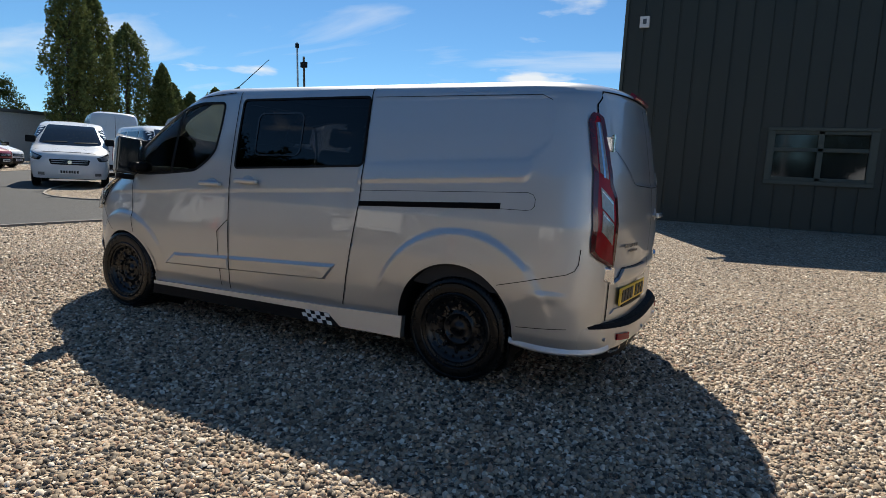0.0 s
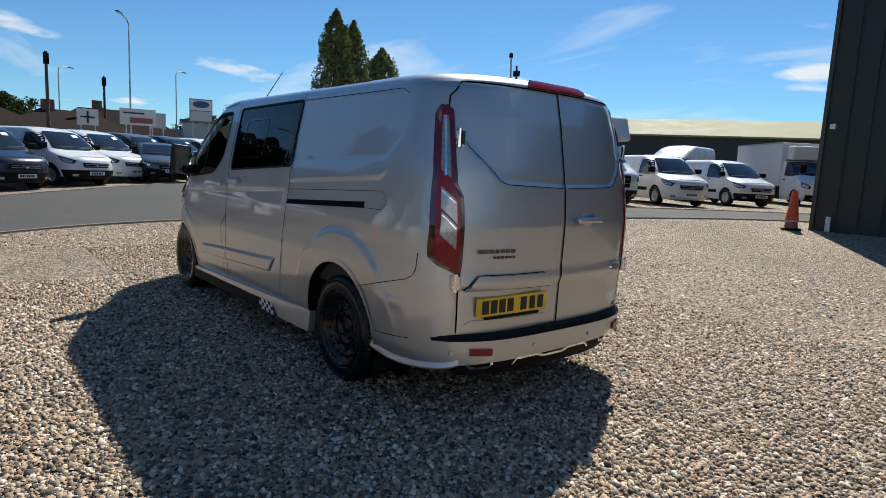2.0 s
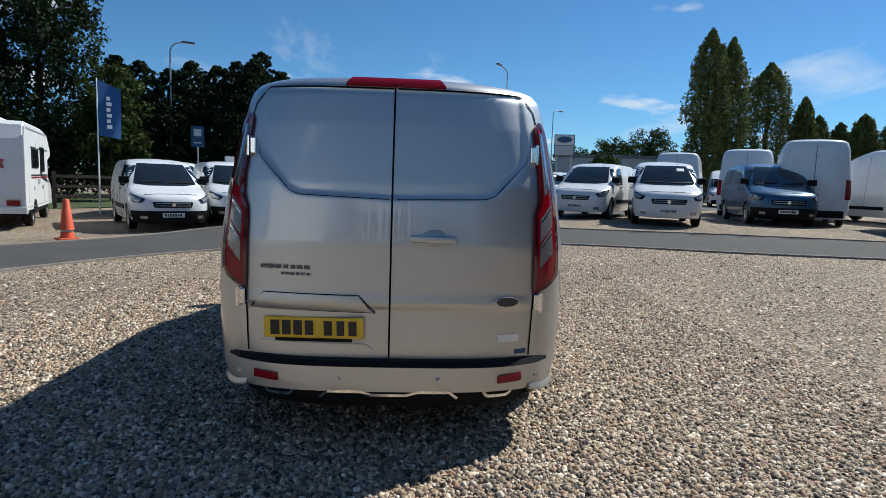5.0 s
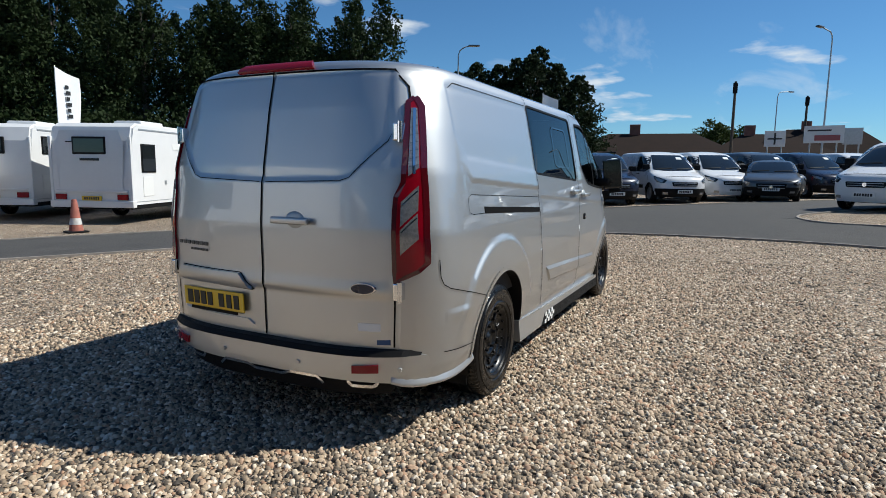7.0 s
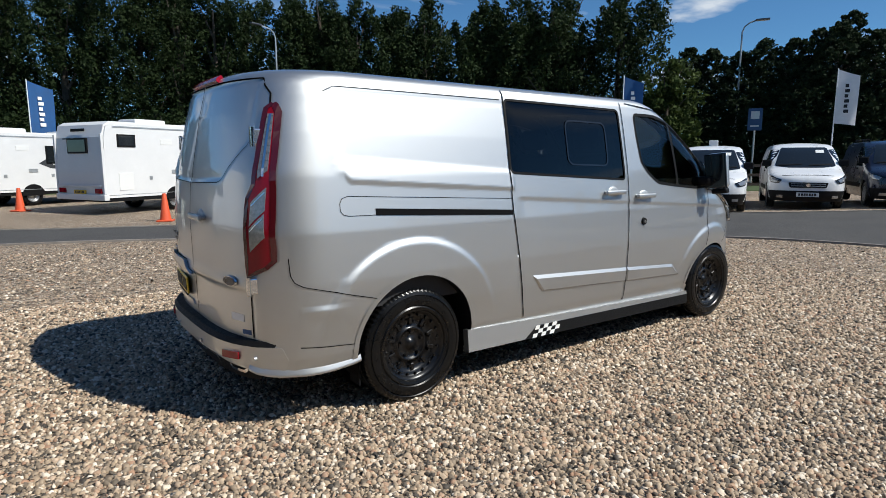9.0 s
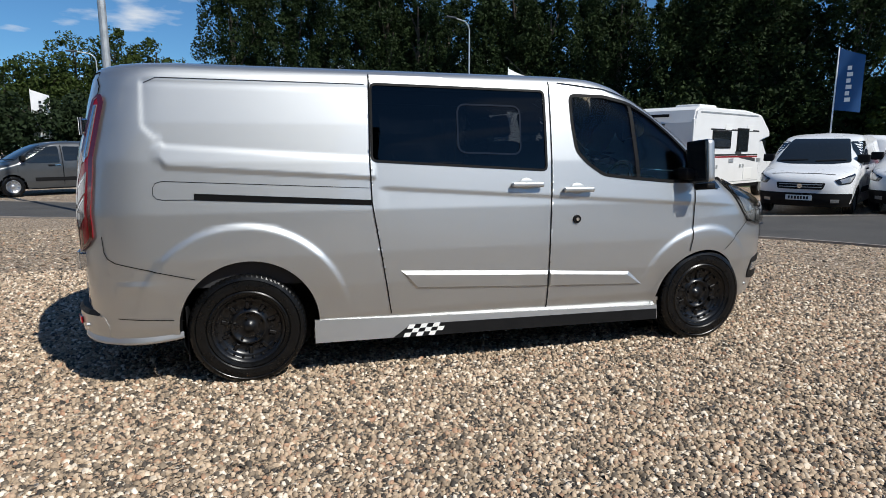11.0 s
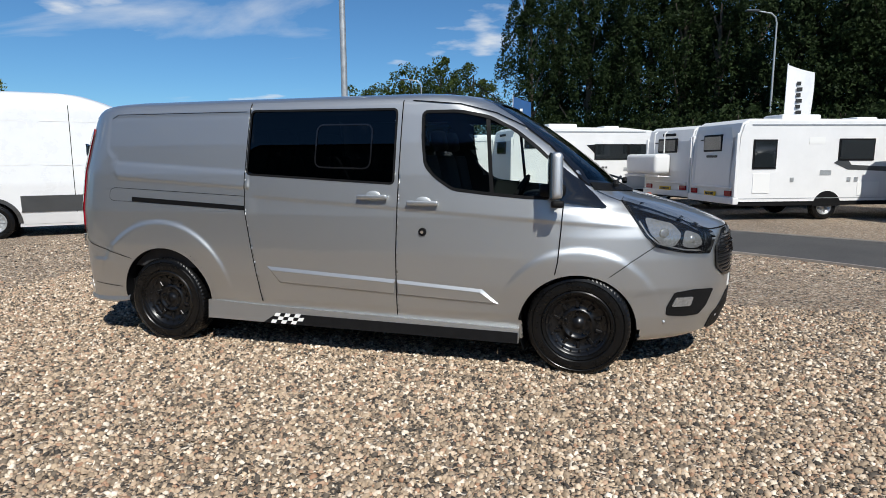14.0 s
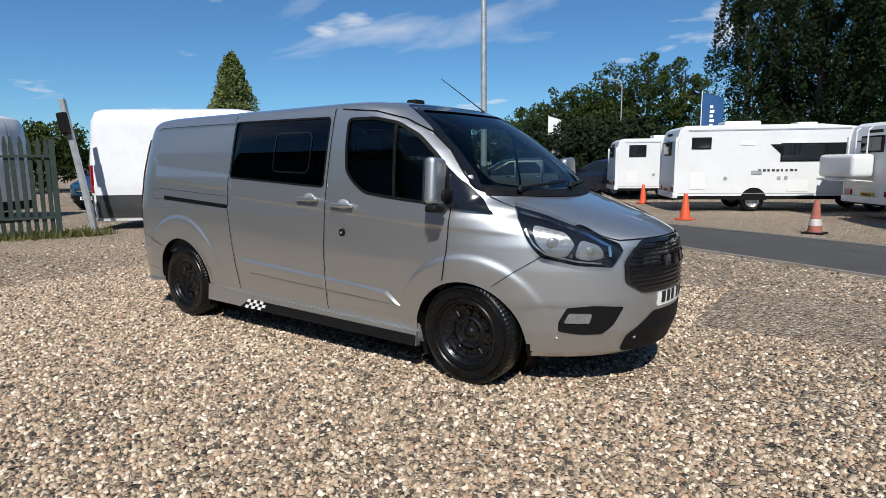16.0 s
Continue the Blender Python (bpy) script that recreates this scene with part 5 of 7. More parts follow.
    for xa, xb in ((wx0 + f, mx - 0.06), (mx + 0.06, wx1 - f)):
        for za, zb in ((wz0 + 0.08, 2.28), (2.37, wz1 - 0.08)):
            part("pane", boxes(((xa, y1 - 0.045, za), (xb, y1 - 0.04, zb))), M_DARKGLASS, win)
    bm = boxes(((1.12, y1, 5.32), (1.36, y1 + 0.08, 5.60)), bevel=0.01)
    al = part("alarm_box", bm, M_PLATE, b, "white alarm box")
    part("alarm_mark", boxes(((1.19, y1 + 0.081, 5.40), (1.28, y1 + 0.086, 5.53))), M_GREY, al)
    part("light_fitting", boxes(((1.46, y1 + 0.02, 2.65), (1.57, y1 + 0.12, 2.76)), bevel=0.015), M_PLATE, b, "small white wall light")
    bm = tube(bmesh.new(), (1.36, y1 + 0.10, 0.42), (1.36, y1 + 0.10, 0.75), 0.05, 0.05, 12)
    part("drain_pipe", bm, M_PLATE, b, "short white pipe stub")
    bm = bmesh.new()
    tube(bm, (1.74, y1 + 0.05, 6.35), (2.02, y1 + 0.35, 6.3), 0.05, 0.06, 12)
    bmesh.ops.create_uvsphere(bm, u_segments=12, v_segments=8, radius=0.09, matrix=Matrix.Translation((2.02, y1 + 0.35, 6.3)))
    part("security_camera", bm, M_PLATE, b, "white security camera")


barn()


# ---- parked vehicles ----
def scaled(tab, sz, sv=1.0):
    return [(z * sz, v * sv) for z, v in tab]


SMALL = dict(w=[(0.2, 0.84), (0.5, 0.90), (0.9, 0.915), (1.1, 0.90), (1.4, 0.85), (1.7, 0.765), (1.77, 0.69), (1.81, 0.45), (1.83, 0.03)],
             xf=[(0.2, 0.78), (0.35, 0.86), (0.6, 0.88), (0.78, 0.86), (0.88, 0.80), (0.96, 0.62), (1.03, 0.36), (1.09, 0.12), (1.16, 0.0), (1.4, -0.33), (1.6, -0.63), (1.72, -0.88), (1.8, -1.25), (1.83, -1.6)],
             af=[(0.2, 0.62), (0.8, 0.66), (1.0, 0.6), (1.1, 0.42), (1.83, 0.35)], nf=[(0.2, 2.6), (1.1, 2.6), (1.3, 3.0), (1.83, 3.0)],
             xr=[(0.2, -3.5), (0.5, -3.56), (1.3, -3.52), (1.7, -3.44), (1.8, -3.3), (1.83, -2.9)], ar=[(0.2, 0.35), (1.9, 0.35)], nr=[(0.2, 3.5), (1.9, 3.2)], base=2.785, top=1.83)
LARGE = dict(w=[(0.2, 0.92), (0.5, 1.0), (1.0, 1.02), (1.4, 0.99), (2.0, 0.93), (2.45, 0.89), (2.60, 0.83), (2.67, 0.70), (2.71, 0.4), (2.72, 0.03)],
             xf=[(0.2, 0.88), (0.4, 0.98), (0.9, 0.99), (1.05, 0.92), (1.15, 0.70), (1.25, 0.38), (1.35, 0.22), (1.7, -0.22), (2.05, -0.72), (2.3, -1.15), (2.5, -1.6), (2.65, -2.1), (2.72, -2.6)],
             af=[(0.2, 0.7), (1.1, 0.7), (1.35, 0.45), (2.72, 0.4)], nf=[(0.2, 2.5), (1.3, 2.8), (2.72, 3.0)],
             xr=[(0.2, -4.85), (1.5, -4.88), (2.4, -4.82), (2.62, -4.74), (2.69, -4.60), (2.72, -4.2)], ar=[(0.2, 0.4), (2.8, 0.4)], nr=[(0.2, 4.5), (2.8, 3.5)], base=3.75, top=2.72)
CAR = dict(w=[(0.2, 0.80), (0.5, 0.88), (0.85, 0.90), (1.0, 0.86), (1.3, 0.74), (1.42, 0.62), (1.46, 0.4), (1.48, 0.03)],
           xf=[(0.2, 0.75), (0.5, 0.85), (0.7, 0.82), (0.8, 0.66), (0.9, 0.2), (0.96, -0.2), (1.0, -0.35), (1.2, -0.75), (1.38, -1.15), (1.46, -1.5), (1.48, -1.8)],
           af=[(0.2, 0.6), (0.9, 0.6), (1.0, 0.4), (1.5, 0.35)], nf=[(0.2, 2.5), (1.5, 2.8)],
           xr=[(0.2, -3.35), (0.6, -3.45), (0.95, -3.4), (1.2, -3.2), (1.38, -2.9), (1.48, -2.4)], ar=[(0.2, 0.5), (1.5, 0.4)], nr=[(0.2, 3), (1.5, 3)], base=2.65, top=1.48)

LONG = dict(LARGE, xr=[(z, v - 1.05) for z, v in LARGE["xr"]])


def vehicle(name, kind, at, heading, paint, label, category, group="", sx=1.0, sy=1.0, sz=1.0, dark_bumper=True, card=False, rack=False, side_windows=False, lower=None, rim=None, fine=False):
    """A parked van or car: origin under its front axle, nose along +x."""
    k = kind
    sh = Shape(w=scaled(k["w"], sz, sy), xf=scaled(k["xf"], sz, sx), af=scaled(k["af"], sz, sx), nf=scaled(k["nf"], sz), xr=scaled(k["xr"], sz, sx), ar=scaled(k["ar"], sz, sx), nr=scaled(k["nr"], sz))
    big = k["top"] > 2.5
    CENTRE.append((-1.9 if big else -1.3, 0, 1.2 if big else 0.9))
    v = thing(name, on(*at), heading, label, category, group)
    top = k["top"]
    base = -k["base"] * sx
    r = 0.335 if not big else 0.35
    zs = np.concatenate([np.linspace(0.24, 0.95, 12), np.linspace(1.0, 1.4 if big else 1.2, 8), np.linspace(1.45 if big else 1.25, top * 0.93, 10), np.linspace(top * 0.95, top, 8)]) * sz
    zs = np.unique(np.minimum(zs, top * sz))
    if fine:
        zs = np.unique(np.concatenate([zs, np.arange(0.24, 0.95, 0.022)]))
    arches = [(0, r + 0.0, r + 0.075), (base, r + 0.0, r + 0.075)]
    g, _ = sh.shell(zs, *((190, 14, 30) if fine else (42, 8, 14)), [(arc(*a, -15, 195), False) for a in arches], (), (), 0.035 if fine else 0.07)

    def zone(x, y, z):
        n = np.full(x.shape, "body", dtype=object)
        for cx, cz, rr in arches:
            n[np.hypot(x - cx, z - cz) < rr - 0.01] = ""
        return n
    shell_parts(g, zone, lambda nm, ql, fl, qr, fr: raw(nm, np.vstack([ql, qr]), np.vstack([fl, fr + len(ql)]), paint, v, "", True))
    part("underbody", boxes(((base - 0.6, -0.55 * sy, 0.22), (0.6 * sx, 0.55 * sy, 0.55)), ((base - 0.45, -0.7 * sy, 0.3), (0.45, 0.7 * sy, 0.75))), M_BLACK, v)
    S = lambda p: [(a * sx, b * sz) for a, b in p]
    F = lambda p: [(a * sy, b * sz) for a, b in p]
    if big:
        scr = F([(-0.70, 2.02), (0.70, 2.02), (0.80, 1.42), (0.4, 1.38), (-0.4, 1.38), (-0.80, 1.42)])
        door = S([(0.05, 1.40), (-0.12, 1.62), (-0.48, 2.0), (-1.05, 2.02), (-1.05, 1.36), (-0.35, 1.32)])
        gz, pz = (0.60, 0.98), 0.50
        lamp = S([(0.42, 1.10), (0.72, 1.0), (0.86, 0.90), (0.84, 0.78), (0.55, 0.86)])
    elif k is CAR:
        scr = F([(-0.58, 1.38), (0.58, 1.38), (0.70, 1.02), (0.3, 0.99), (-0.3, 0.99), (-0.70, 1.02)])
        door = S([(-0.45, 1.0), (-1.0, 1.3), (-1.6, 1.38), (-2.4, 1.34), (-2.9, 1.15), (-2.85, 0.98)])
        gz, pz = (0.42, 0.64), 0.45
        lamp = S([(0.25, 0.78), (0.55, 0.74), (0.72, 0.66), (0.66, 0.58), (0.35, 0.66)])
    else:
        scr = F([(-0.56, 1.68), (0.56, 1.68), (0.66, 1.4), (0.735, 1.16), (0.4, 1.12), (-0.4, 1.12), (-0.735, 1.16), (-0.66, 1.4)])
        door = S([(-0.22, 1.16), (-0.45, 1.42), (-0.72, 1.62), (-1.22, 1.64), (-1.22, 1.10), (-0.45, 1.08)])
        gz, pz = (0.60, 0.74), 0.42
        lamp = S([(0.30, 0.94), (0.58, 0.88), (0.76, 0.80), (0.73, 0.70), (0.52, 0.74)])
    patch("windscreen", rounded(scr, 0.05, 3), sh.front, 0.008, M_DARKGLASS, v, "dark windscreen", 0.09)
    if card:
        patch("price_card", F([(0.28, 1.52), (0.48, 1.52), (0.48, 1.60), (0.28, 1.60)]), sh.front, 0.014, M_PLATE, v, "white card in the windscreen", 0.05)
    lo = 0.24
    if dark_bumper:
        patch("bumper", F([(-0.88, 0.52), (0.88, 0.52), (0.86, lo), (-0.86, lo)]), sh.front, 0.012, M_BLACK, v, "black lower bumper", 0.06)
    patch("grille", rounded(F([(-0.42, gz[0]), (0.42, gz[0]), (0.46, gz[1]), (-0.46, gz[1])]), 0.03, 2), sh.front, 0.014, M_BLACK, v, "black grille", 0.06)
    bm = bmesh.new()
    xg = float(sh.front(np.array([0.0]), np.array([(gz[0] + gz[1]) / 2 * sz]))[0][0])
    tube(bm, (xg - 0.02, 0, (gz[0] + gz[1]) / 2 * sz), (xg + 0.03, 0, (gz[0] + gz[1]) / 2 * sz), 0.055, 0.05, 16)
    part("badge", bm, M_CHROME, v)
    pl = new("number_plate")
    pl.parent = v
    xp = float(sh.front(np.array([0.0]), np.array([pz * sz]))[0][0]) + 0.014
    part("plate_face", boxes(((xp, -0.26, pz * sz - 0.056), (xp + 0.012, 0.26, pz * sz + 0.056))), M_PLATE, pl)
    bars(xp + 0.014, -0.21, pz * sz - 0.034, 0.42, 0.068, 7, int(abs(at[0] * 7)) + 1, M_INK, pl)
    for s in (1, -1):
        sd = sh.side(s)
        patch("side_window", rounded(door, 0.05, 3), sd, 0.006, M_DARKGLASS, v, "", 0.07)
        hl = patch("headlamp", rounded(lamp, 0.03, 2), sd, 0.008, M_GLOSS, v, "clear headlamp", 0.04)
        cx, cz = np.mean([p[0] for p in lamp]), np.mean([p[1] for p in lamp])
        patch("lamp_reflector", [(cx + (a - cx) * 0.72, cz + (b - cz) * 0.68) for a, b in lamp], sd, 0.013, M_CLEARL, hl, "", 0.03, 0.006)
        if side_windows:
            q = S([(-1.32, 1.10), (-1.32, 1.62), (-2.25, 1.62), (-2.25, 1.12)]), S([(-2.35, 1.12), (-2.35, 1.61), (-3.2, 1.58), (-3.2, 1.13)])
            for w_ in q:
                patch("side_window", rounded(w_, 0.05, 3), sd, 0.006, M_DARKGLASS, v, "", 0.08)
        xs_ = (-1.30, -2.35) if k is not CAR else (-1.55,)
        for x_ in xs_:
            ribbon("shut_line", S([(x_, 0.36), (x_, top * 0.90)]), sd, 0.012, 0.004, M_SEAM, v, "", 0.12)
        ribbon("shut_line", S([(-0.12, 0.55), (-0.16, 1.1)]), sd, 0.012, 0.004, M_SEAM, v, "", 0.12)
        if k is not CAR:
            patch("side_moulding", S([(-0.55, 0.50), (base / sx + 0.55, 0.50), (base / sx + 0.55, 0.62), (-0.55, 0.62)]), sd, 0.012, lower or M_BLACK, v, "dark side moulding", 0.12)
        if big:
            patch("side_sill", S([(-0.5, 0.28), (base / sx + 0.5, 0.28), (base / sx + 0.5, 0.48), (-0.5, 0.48)]), sd, 0.006, paint, v, "", 0.15)
            if lower:
                patch("lower_cladding", S([(-0.48, 0.50), (base / sx + 0.48, 0.50), (base / sx + 0.48, 0.80), (-0.48, 0.80)]), sd, 0.014, lower, v, "grey lower cladding", 0.15)
                patch("lower_cladding", S([(base / sx - 0.48, 0.30), (base / sx - 2.05, 0.30), (base / sx - 2.05, 0.80), (base / sx - 0.42, 0.80)]), sd, 0.014, lower, v, "grey lower cladding", 0.15)
                patch("lower_cladding", S([(0.46, 0.30), (0.46, 0.80), (0.85, 0.76), (0.93, 0.30)]), sd, 0.014, lower, v, "grey lower cladding", 0.1)
            for xa, xb in ((-1.5, -2.9), (-3.05, -4.55)):
                pl_ = rounded(S([(xa, 1.35), (xa, 2.15), (xb, 2.15), (xb, 1.35)]), 0.08, 3)
                ribbon("panel_edge", pl_ + pl_[:1], sd, 0.012, 0.004, M_SEAM if paint is not M_WHITE else M_WHITE2, v, "", 0.15)
        for cx_, cz_, rr_ in arches:
            ribbon("arch_trim", arc(cx_, cz_, rr_ + 0.012, -4, 184, 30), sd, 0.075, 0.010, lower or paint, v, "", 0.06)
        hx, hz = (-1.0 * sx, (1.02 if not big else 1.18) * sz)
        yy = s * float(sh.Y(np.array(hx), np.array(hz)))
        part("door_handle", boxes(((hx - 0.1, min(yy, yy + s * 0.035), hz - 0.018), (hx + 0.1, max(yy, yy + s * 0.035), hz + 0.018)), bevel=0.008), M_BLACK, v)
        mx_, mz = (-0.28 * sx, 1.22 * sz) if not big else (-0.15 * sx, 1.62 * sz)
        if k is CAR:
            mx_, mz = -0.7 * sx, 1.02 * sz
        my = float(sh.Y(np.array(mx_), np.array(mz)))
        part("door_mirror", boxes(((mx_ - 0.06, min(s * (my - 0.02), s * (my + 0.22)), mz - 0.06), (mx_ + 0.07, max(s * (my - 0.02), s * (my + 0.22)), mz + (0.12 if not big else 0.24))), bevel=0.03), M_BLACK, v, "black door mirror")
        for cx_ in (0, base):
            wheel(v, (cx_, s * (0.80 * sy if not big else 0.88 * sy), r), r, 0.20, s, rim or M_ALLOY, False, 24)
        rz = [(0.80, 0.75), (0.80, 1.25)] if not big else [(0.92, 0.85), (0.92, 1.45)]
        zr = np.linspace(rz[0][1], rz[1][1], 4) * sz
        pol = [(rz[0][0] * sy - 0.08, z_) for z_ in zr] + [(float(sh.at(z_)[0]) * 0.985, z_) for z_ in zr[::-1]]
        patch("tail_lamp", pol, lambda u, w_, s=s: sh.rear(u * s, w_), 0.012, M_REDL, v, "red tail lamp", 0.05)
    ribbon("shut_line", F([(0, 0.5), (0, top * 0.92)]), sh.rear, 0.014, 0.005, M_SEAM, v, "", 0.1)
    patch("rear_bumper", F([(-0.85, 0.28), (0.85, 0.28), (0.85, 0.50), (-0.85, 0.50)]), sh.rear, 0.02, M_BLACK, v, "black rear bumper", 0.08)
    if rack:
        for s in (-1, 1):
            rail = part("roof_rail", tube(bmesh.new(), (-1.2, s * 0.62, 1.84 * sz), (-3.0, s * 0.62, 1.84 * sz), 0.022, seg=8), M_BLACK, v)
            for x_ in (-1.25, -2.1, -2.95):
                part("rail_foot", tube(bmesh.new(), (x_, s * 0.62, 1.76 * sz), (x_, s * 0.62, 1.84 * sz), 0.02, seg=6), M_BLACK, rail)
    # front: bonnet edge, grille bars, fog lamps, wipers
    zb = {1.48: 0.74, 1.83: 0.93, 2.72: 1.13}[top]
    ribbon("shut_line", F([(-0.60, zb - 0.02), (-0.3, zb), (0.3, zb), (0.60, zb - 0.02)]), sh.front, 0.010, 0.004, M_SEAM, v, "", 0.08)
    for k_ in (0.33, 0.72):
        zg = gz[0] + (gz[1] - gz[0]) * k_
        ribbon("grille_bar", F([(-0.40, zg), (-0.1, zg), (0.1, zg), (0.40, zg)]), sh.front, 0.014, 0.018, M_STEEL, v, "", 0.08)
    for s in (1, -1):
        patch("fog_lamp", F([(s * 0.56, 0.33), (s * 0.70, 0.335), (s * 0.70, 0.40), (s * 0.56, 0.40)]), sh.front, 0.020, M_CLEARL, v, "", 0.05)
        zw = min(p[1] for p in scr) / sz + 0.035
        ribbon("wiper", F([(s * 0.36 - 0.28, zw + 0.02), (s * 0.36 + 0.28, zw + 0.05)]), sh.front, 0.022, 0.022, M_BLACK, v, "", 0.1)
    CENTRE.pop()
    return v


ROW = "vehicles parked across the drive"
for at, hd, paint, lab, kw in (
        ((12.3, 6.5), 212, M_WHITE, "white small van with black bumper parked nose to the drive", {"sx": 1.08, "sy": 1.05, "sz": 1.04}),
        ((13.8, 5.0), 208, M_WHITE, "white small van with a roof beacon beside another white van", {"card": True}),
        ((16.0, 3.5), 209, M_WHITE, "white small van with a card in its windscreen", {"card": True}),
        ((17.6, 1.65), 210, M_NAVY, "dark navy small van with a card in its windscreen", {"card": True, "rack": True}),
        ((19.2, -0.32), 210, M_WHITE, "white small van with clear headlamps in the row", {"card": True}),
        ((21.0, -1.85), 211, M_WHITE, "white people carrier with painted bumpers in the row", {"card": True, "dark_bumper": False, "side_windows": True}),
        ((22.8, -3.65), 212, M_GREY, "grey compact van with a star shaped grille badge", {"card": True, "dark_bumper": False}),
        ((24.6, -5.5), 212, M_NAVY, "dark small van in the far row", {"card": True}),
        ((26.0, -7.4), 212, M_WHITE, "white small van far along the row", {"card": True}),
        ((28.3, -9.2), 212, M_WHITE, "white small van beside a red van", {}),
        ((30.6, -11.0), 212, M_RED, "red small van far along the row", {}),
        ((33.0, -12.8), 212, M_WHITE, "white small van at the far end", {})):
    v = vehicle("small_van", SMALL, at, hd, paint, lab, "van", ROW, **kw)
    if "roof beacon" in lab:
        part("roof_beacon", box(bmesh.new(), (-1.55, -0.12, 1.80), (-1.30, 0.12, 1.98), 0.02), M_WHITE2, v, "white roof beacon box")
vehicle("small_van", SMALL, (19.9, 10.4), 26, M_WHITE, "white van with a roof box parked tail to the drive", "van", ROW, sx=1.12, sz=1.04, rack=True)
vehicle("small_van", SMALL, (17.0, 8.0), 206, M_WHITE, "white van half hidden behind the front row", "van", ROW, sz=1.04)

GRV = "vehicles on the gravel island"
vehicle("small_van", SMALL, (15.0, -5.6), 147, M_WHITE, "white panel van with oval grille on the gravel island", "van", GRV, sx=1.05, dark_bumper=False)
vehicle("people_carrier", SMALL, (12.4, -7.2), 162, M_WHITE, "white five seat van with painted bumper", "van", GRV, dark_bumper=False, card=True, side_windows=True)
vehicle("camper_van", SMALL, (13.7, -11.3), 163, M_BLUE, "two tone blue camper van on the gravel island", "van", GRV, sx=1.12, sy=1.03, sz=1.07, side_windows=True, lower=M_BLUE)
for at, hd, lab in (((26.7, -14.2), -28, "white high roofed van seen from behind"), ((23.0, -15.7), -32, "white high roofed van with a dark rear bumper"), ((18.1, -14.9), -30, "white long van turned away from the drive")):
    vehicle("large_van", LARGE, at, hd, M_WHITE, lab, "van", GRV)
vehicle("large_van", LARGE, (19.7, -17.6), 5, M_WHITE, "pale long wheelbase van with dark side strip", "van", GRV)
vehicle("large_van", LARGE, (13.0, -24.5), 95, M_WHITE, "white long van parked behind the box truck", "van", GRV)
vehicle("small_van", SMALL, (7.9, -17.3), 152, M_WHITE, "white compact van beside the box truck", "van", GRV, dark_bumper=False)
vehicle("small_van", SMALL, (7.4, -21.6), 152, M_WHITE, "white small van with dark bumper near the barn", "van", GRV, sx=1.05)
vehicle("large_van", LARGE, (33.0, -20.0), 155, M_WHITE, "white tall van deep on the island", "van", GRV, sz=0.9)
vehicle("car", CAR, (20.5, -3.4), 178, M_GREY, "dark grey car behind the white vans", "car", GRV)
vehicle("large_van", LONG, (-5.61, 6.90), 41.2, M_WHITE, "white long high roofed van with grey lower trim", "van", "", lower=M_GREY, sx=0.99, sz=1.06, rim=M_STEEL, fine=True)
vehicle("small_van", SMALL, (1.0, 34.0), 255, M_GREY, "dark grey vehicle under the trees", "car", "", sz=0.95)


BOXTOP = 2.92


def box_truck(at, heading, label, w=2.2, ln=4.3, hood=True):
    v = vehicle("box_truck", LARGE, at, heading, M_WHITE, label, "truck", GRV)
    for ch in list(v.children):
        if ch.name.split(".")[0] == "body":
            me = ch.data
            bm = bmesh.new()
            bm.from_mesh(me)
            bmesh.ops.delete(bm, geom=[f for f in bm.faces if f.calc_center_median().x < -1.35 or f.calc_center_median().z > 2.1], context="FACES")
            bm.to_mesh(me)
            bm.free()
        elif ch.name.split(".")[0] in ("shut_line", "panel_edge", "tail_lamp", "side_moulding", "side_sill", "rear_bumper"):
            bpy.data.objects.remove(ch)
    h = w / 2
    bm = box(bmesh.new(), (-1.30 - ln, -h, 0.85), (-1.30, h, BOXTOP), 0.04, 2)
    part("cargo_box", bm, M_WHITE2, v, "plain white cargo box")
    if hood:
        bm = box(bmesh.new(), (-1.31, -h, 2.12), (-0.15, h, BOXTOP), 0.12, 3)
        for q in bm.verts:
            if q.co.x > -0.4 and q.co.z > 2.6:
                q.co.x -= 0.25
        part("luton_head", bm, M_WHITE2, v, "rounded overcab box")
    else:
        part("fairing", box(bmesh.new(), (-1.25, -0.9, 2.1), (-0.7, 0.9, 2.75), 0.1, 2), M_WHITE2, v)
    bm = bmesh.new()
    for s in (1, -1):
        box(bm, (-1.30 - ln, s * h - 0.02, 0.83), (-1.30, s * h + 0.02, 0.90))
        box(bm, (-1.30 - ln, s * h - 0.02, BOXTOP - 0.05), (-1.30, s * h + 0.02, BOXTOP + 0.02))
    part("box_rails", bm, M_STEEL, v)
    part("chassis", boxes(((-5.2, -0.45, 0.5), (0.2, 0.45, 0.8)), ((-1.2, -0.95, 0.55), (0.0, 0.95, 1.3))), M_BLACK, v)
    return v


box_truck((8.7, -13.9), 156, "white box truck with rounded overcab hood on gravel", ln=3.9, w=2.1)
box_truck((6.9, -27.7), 138, "white box truck standing near the barn", hood=False, ln=4.8)


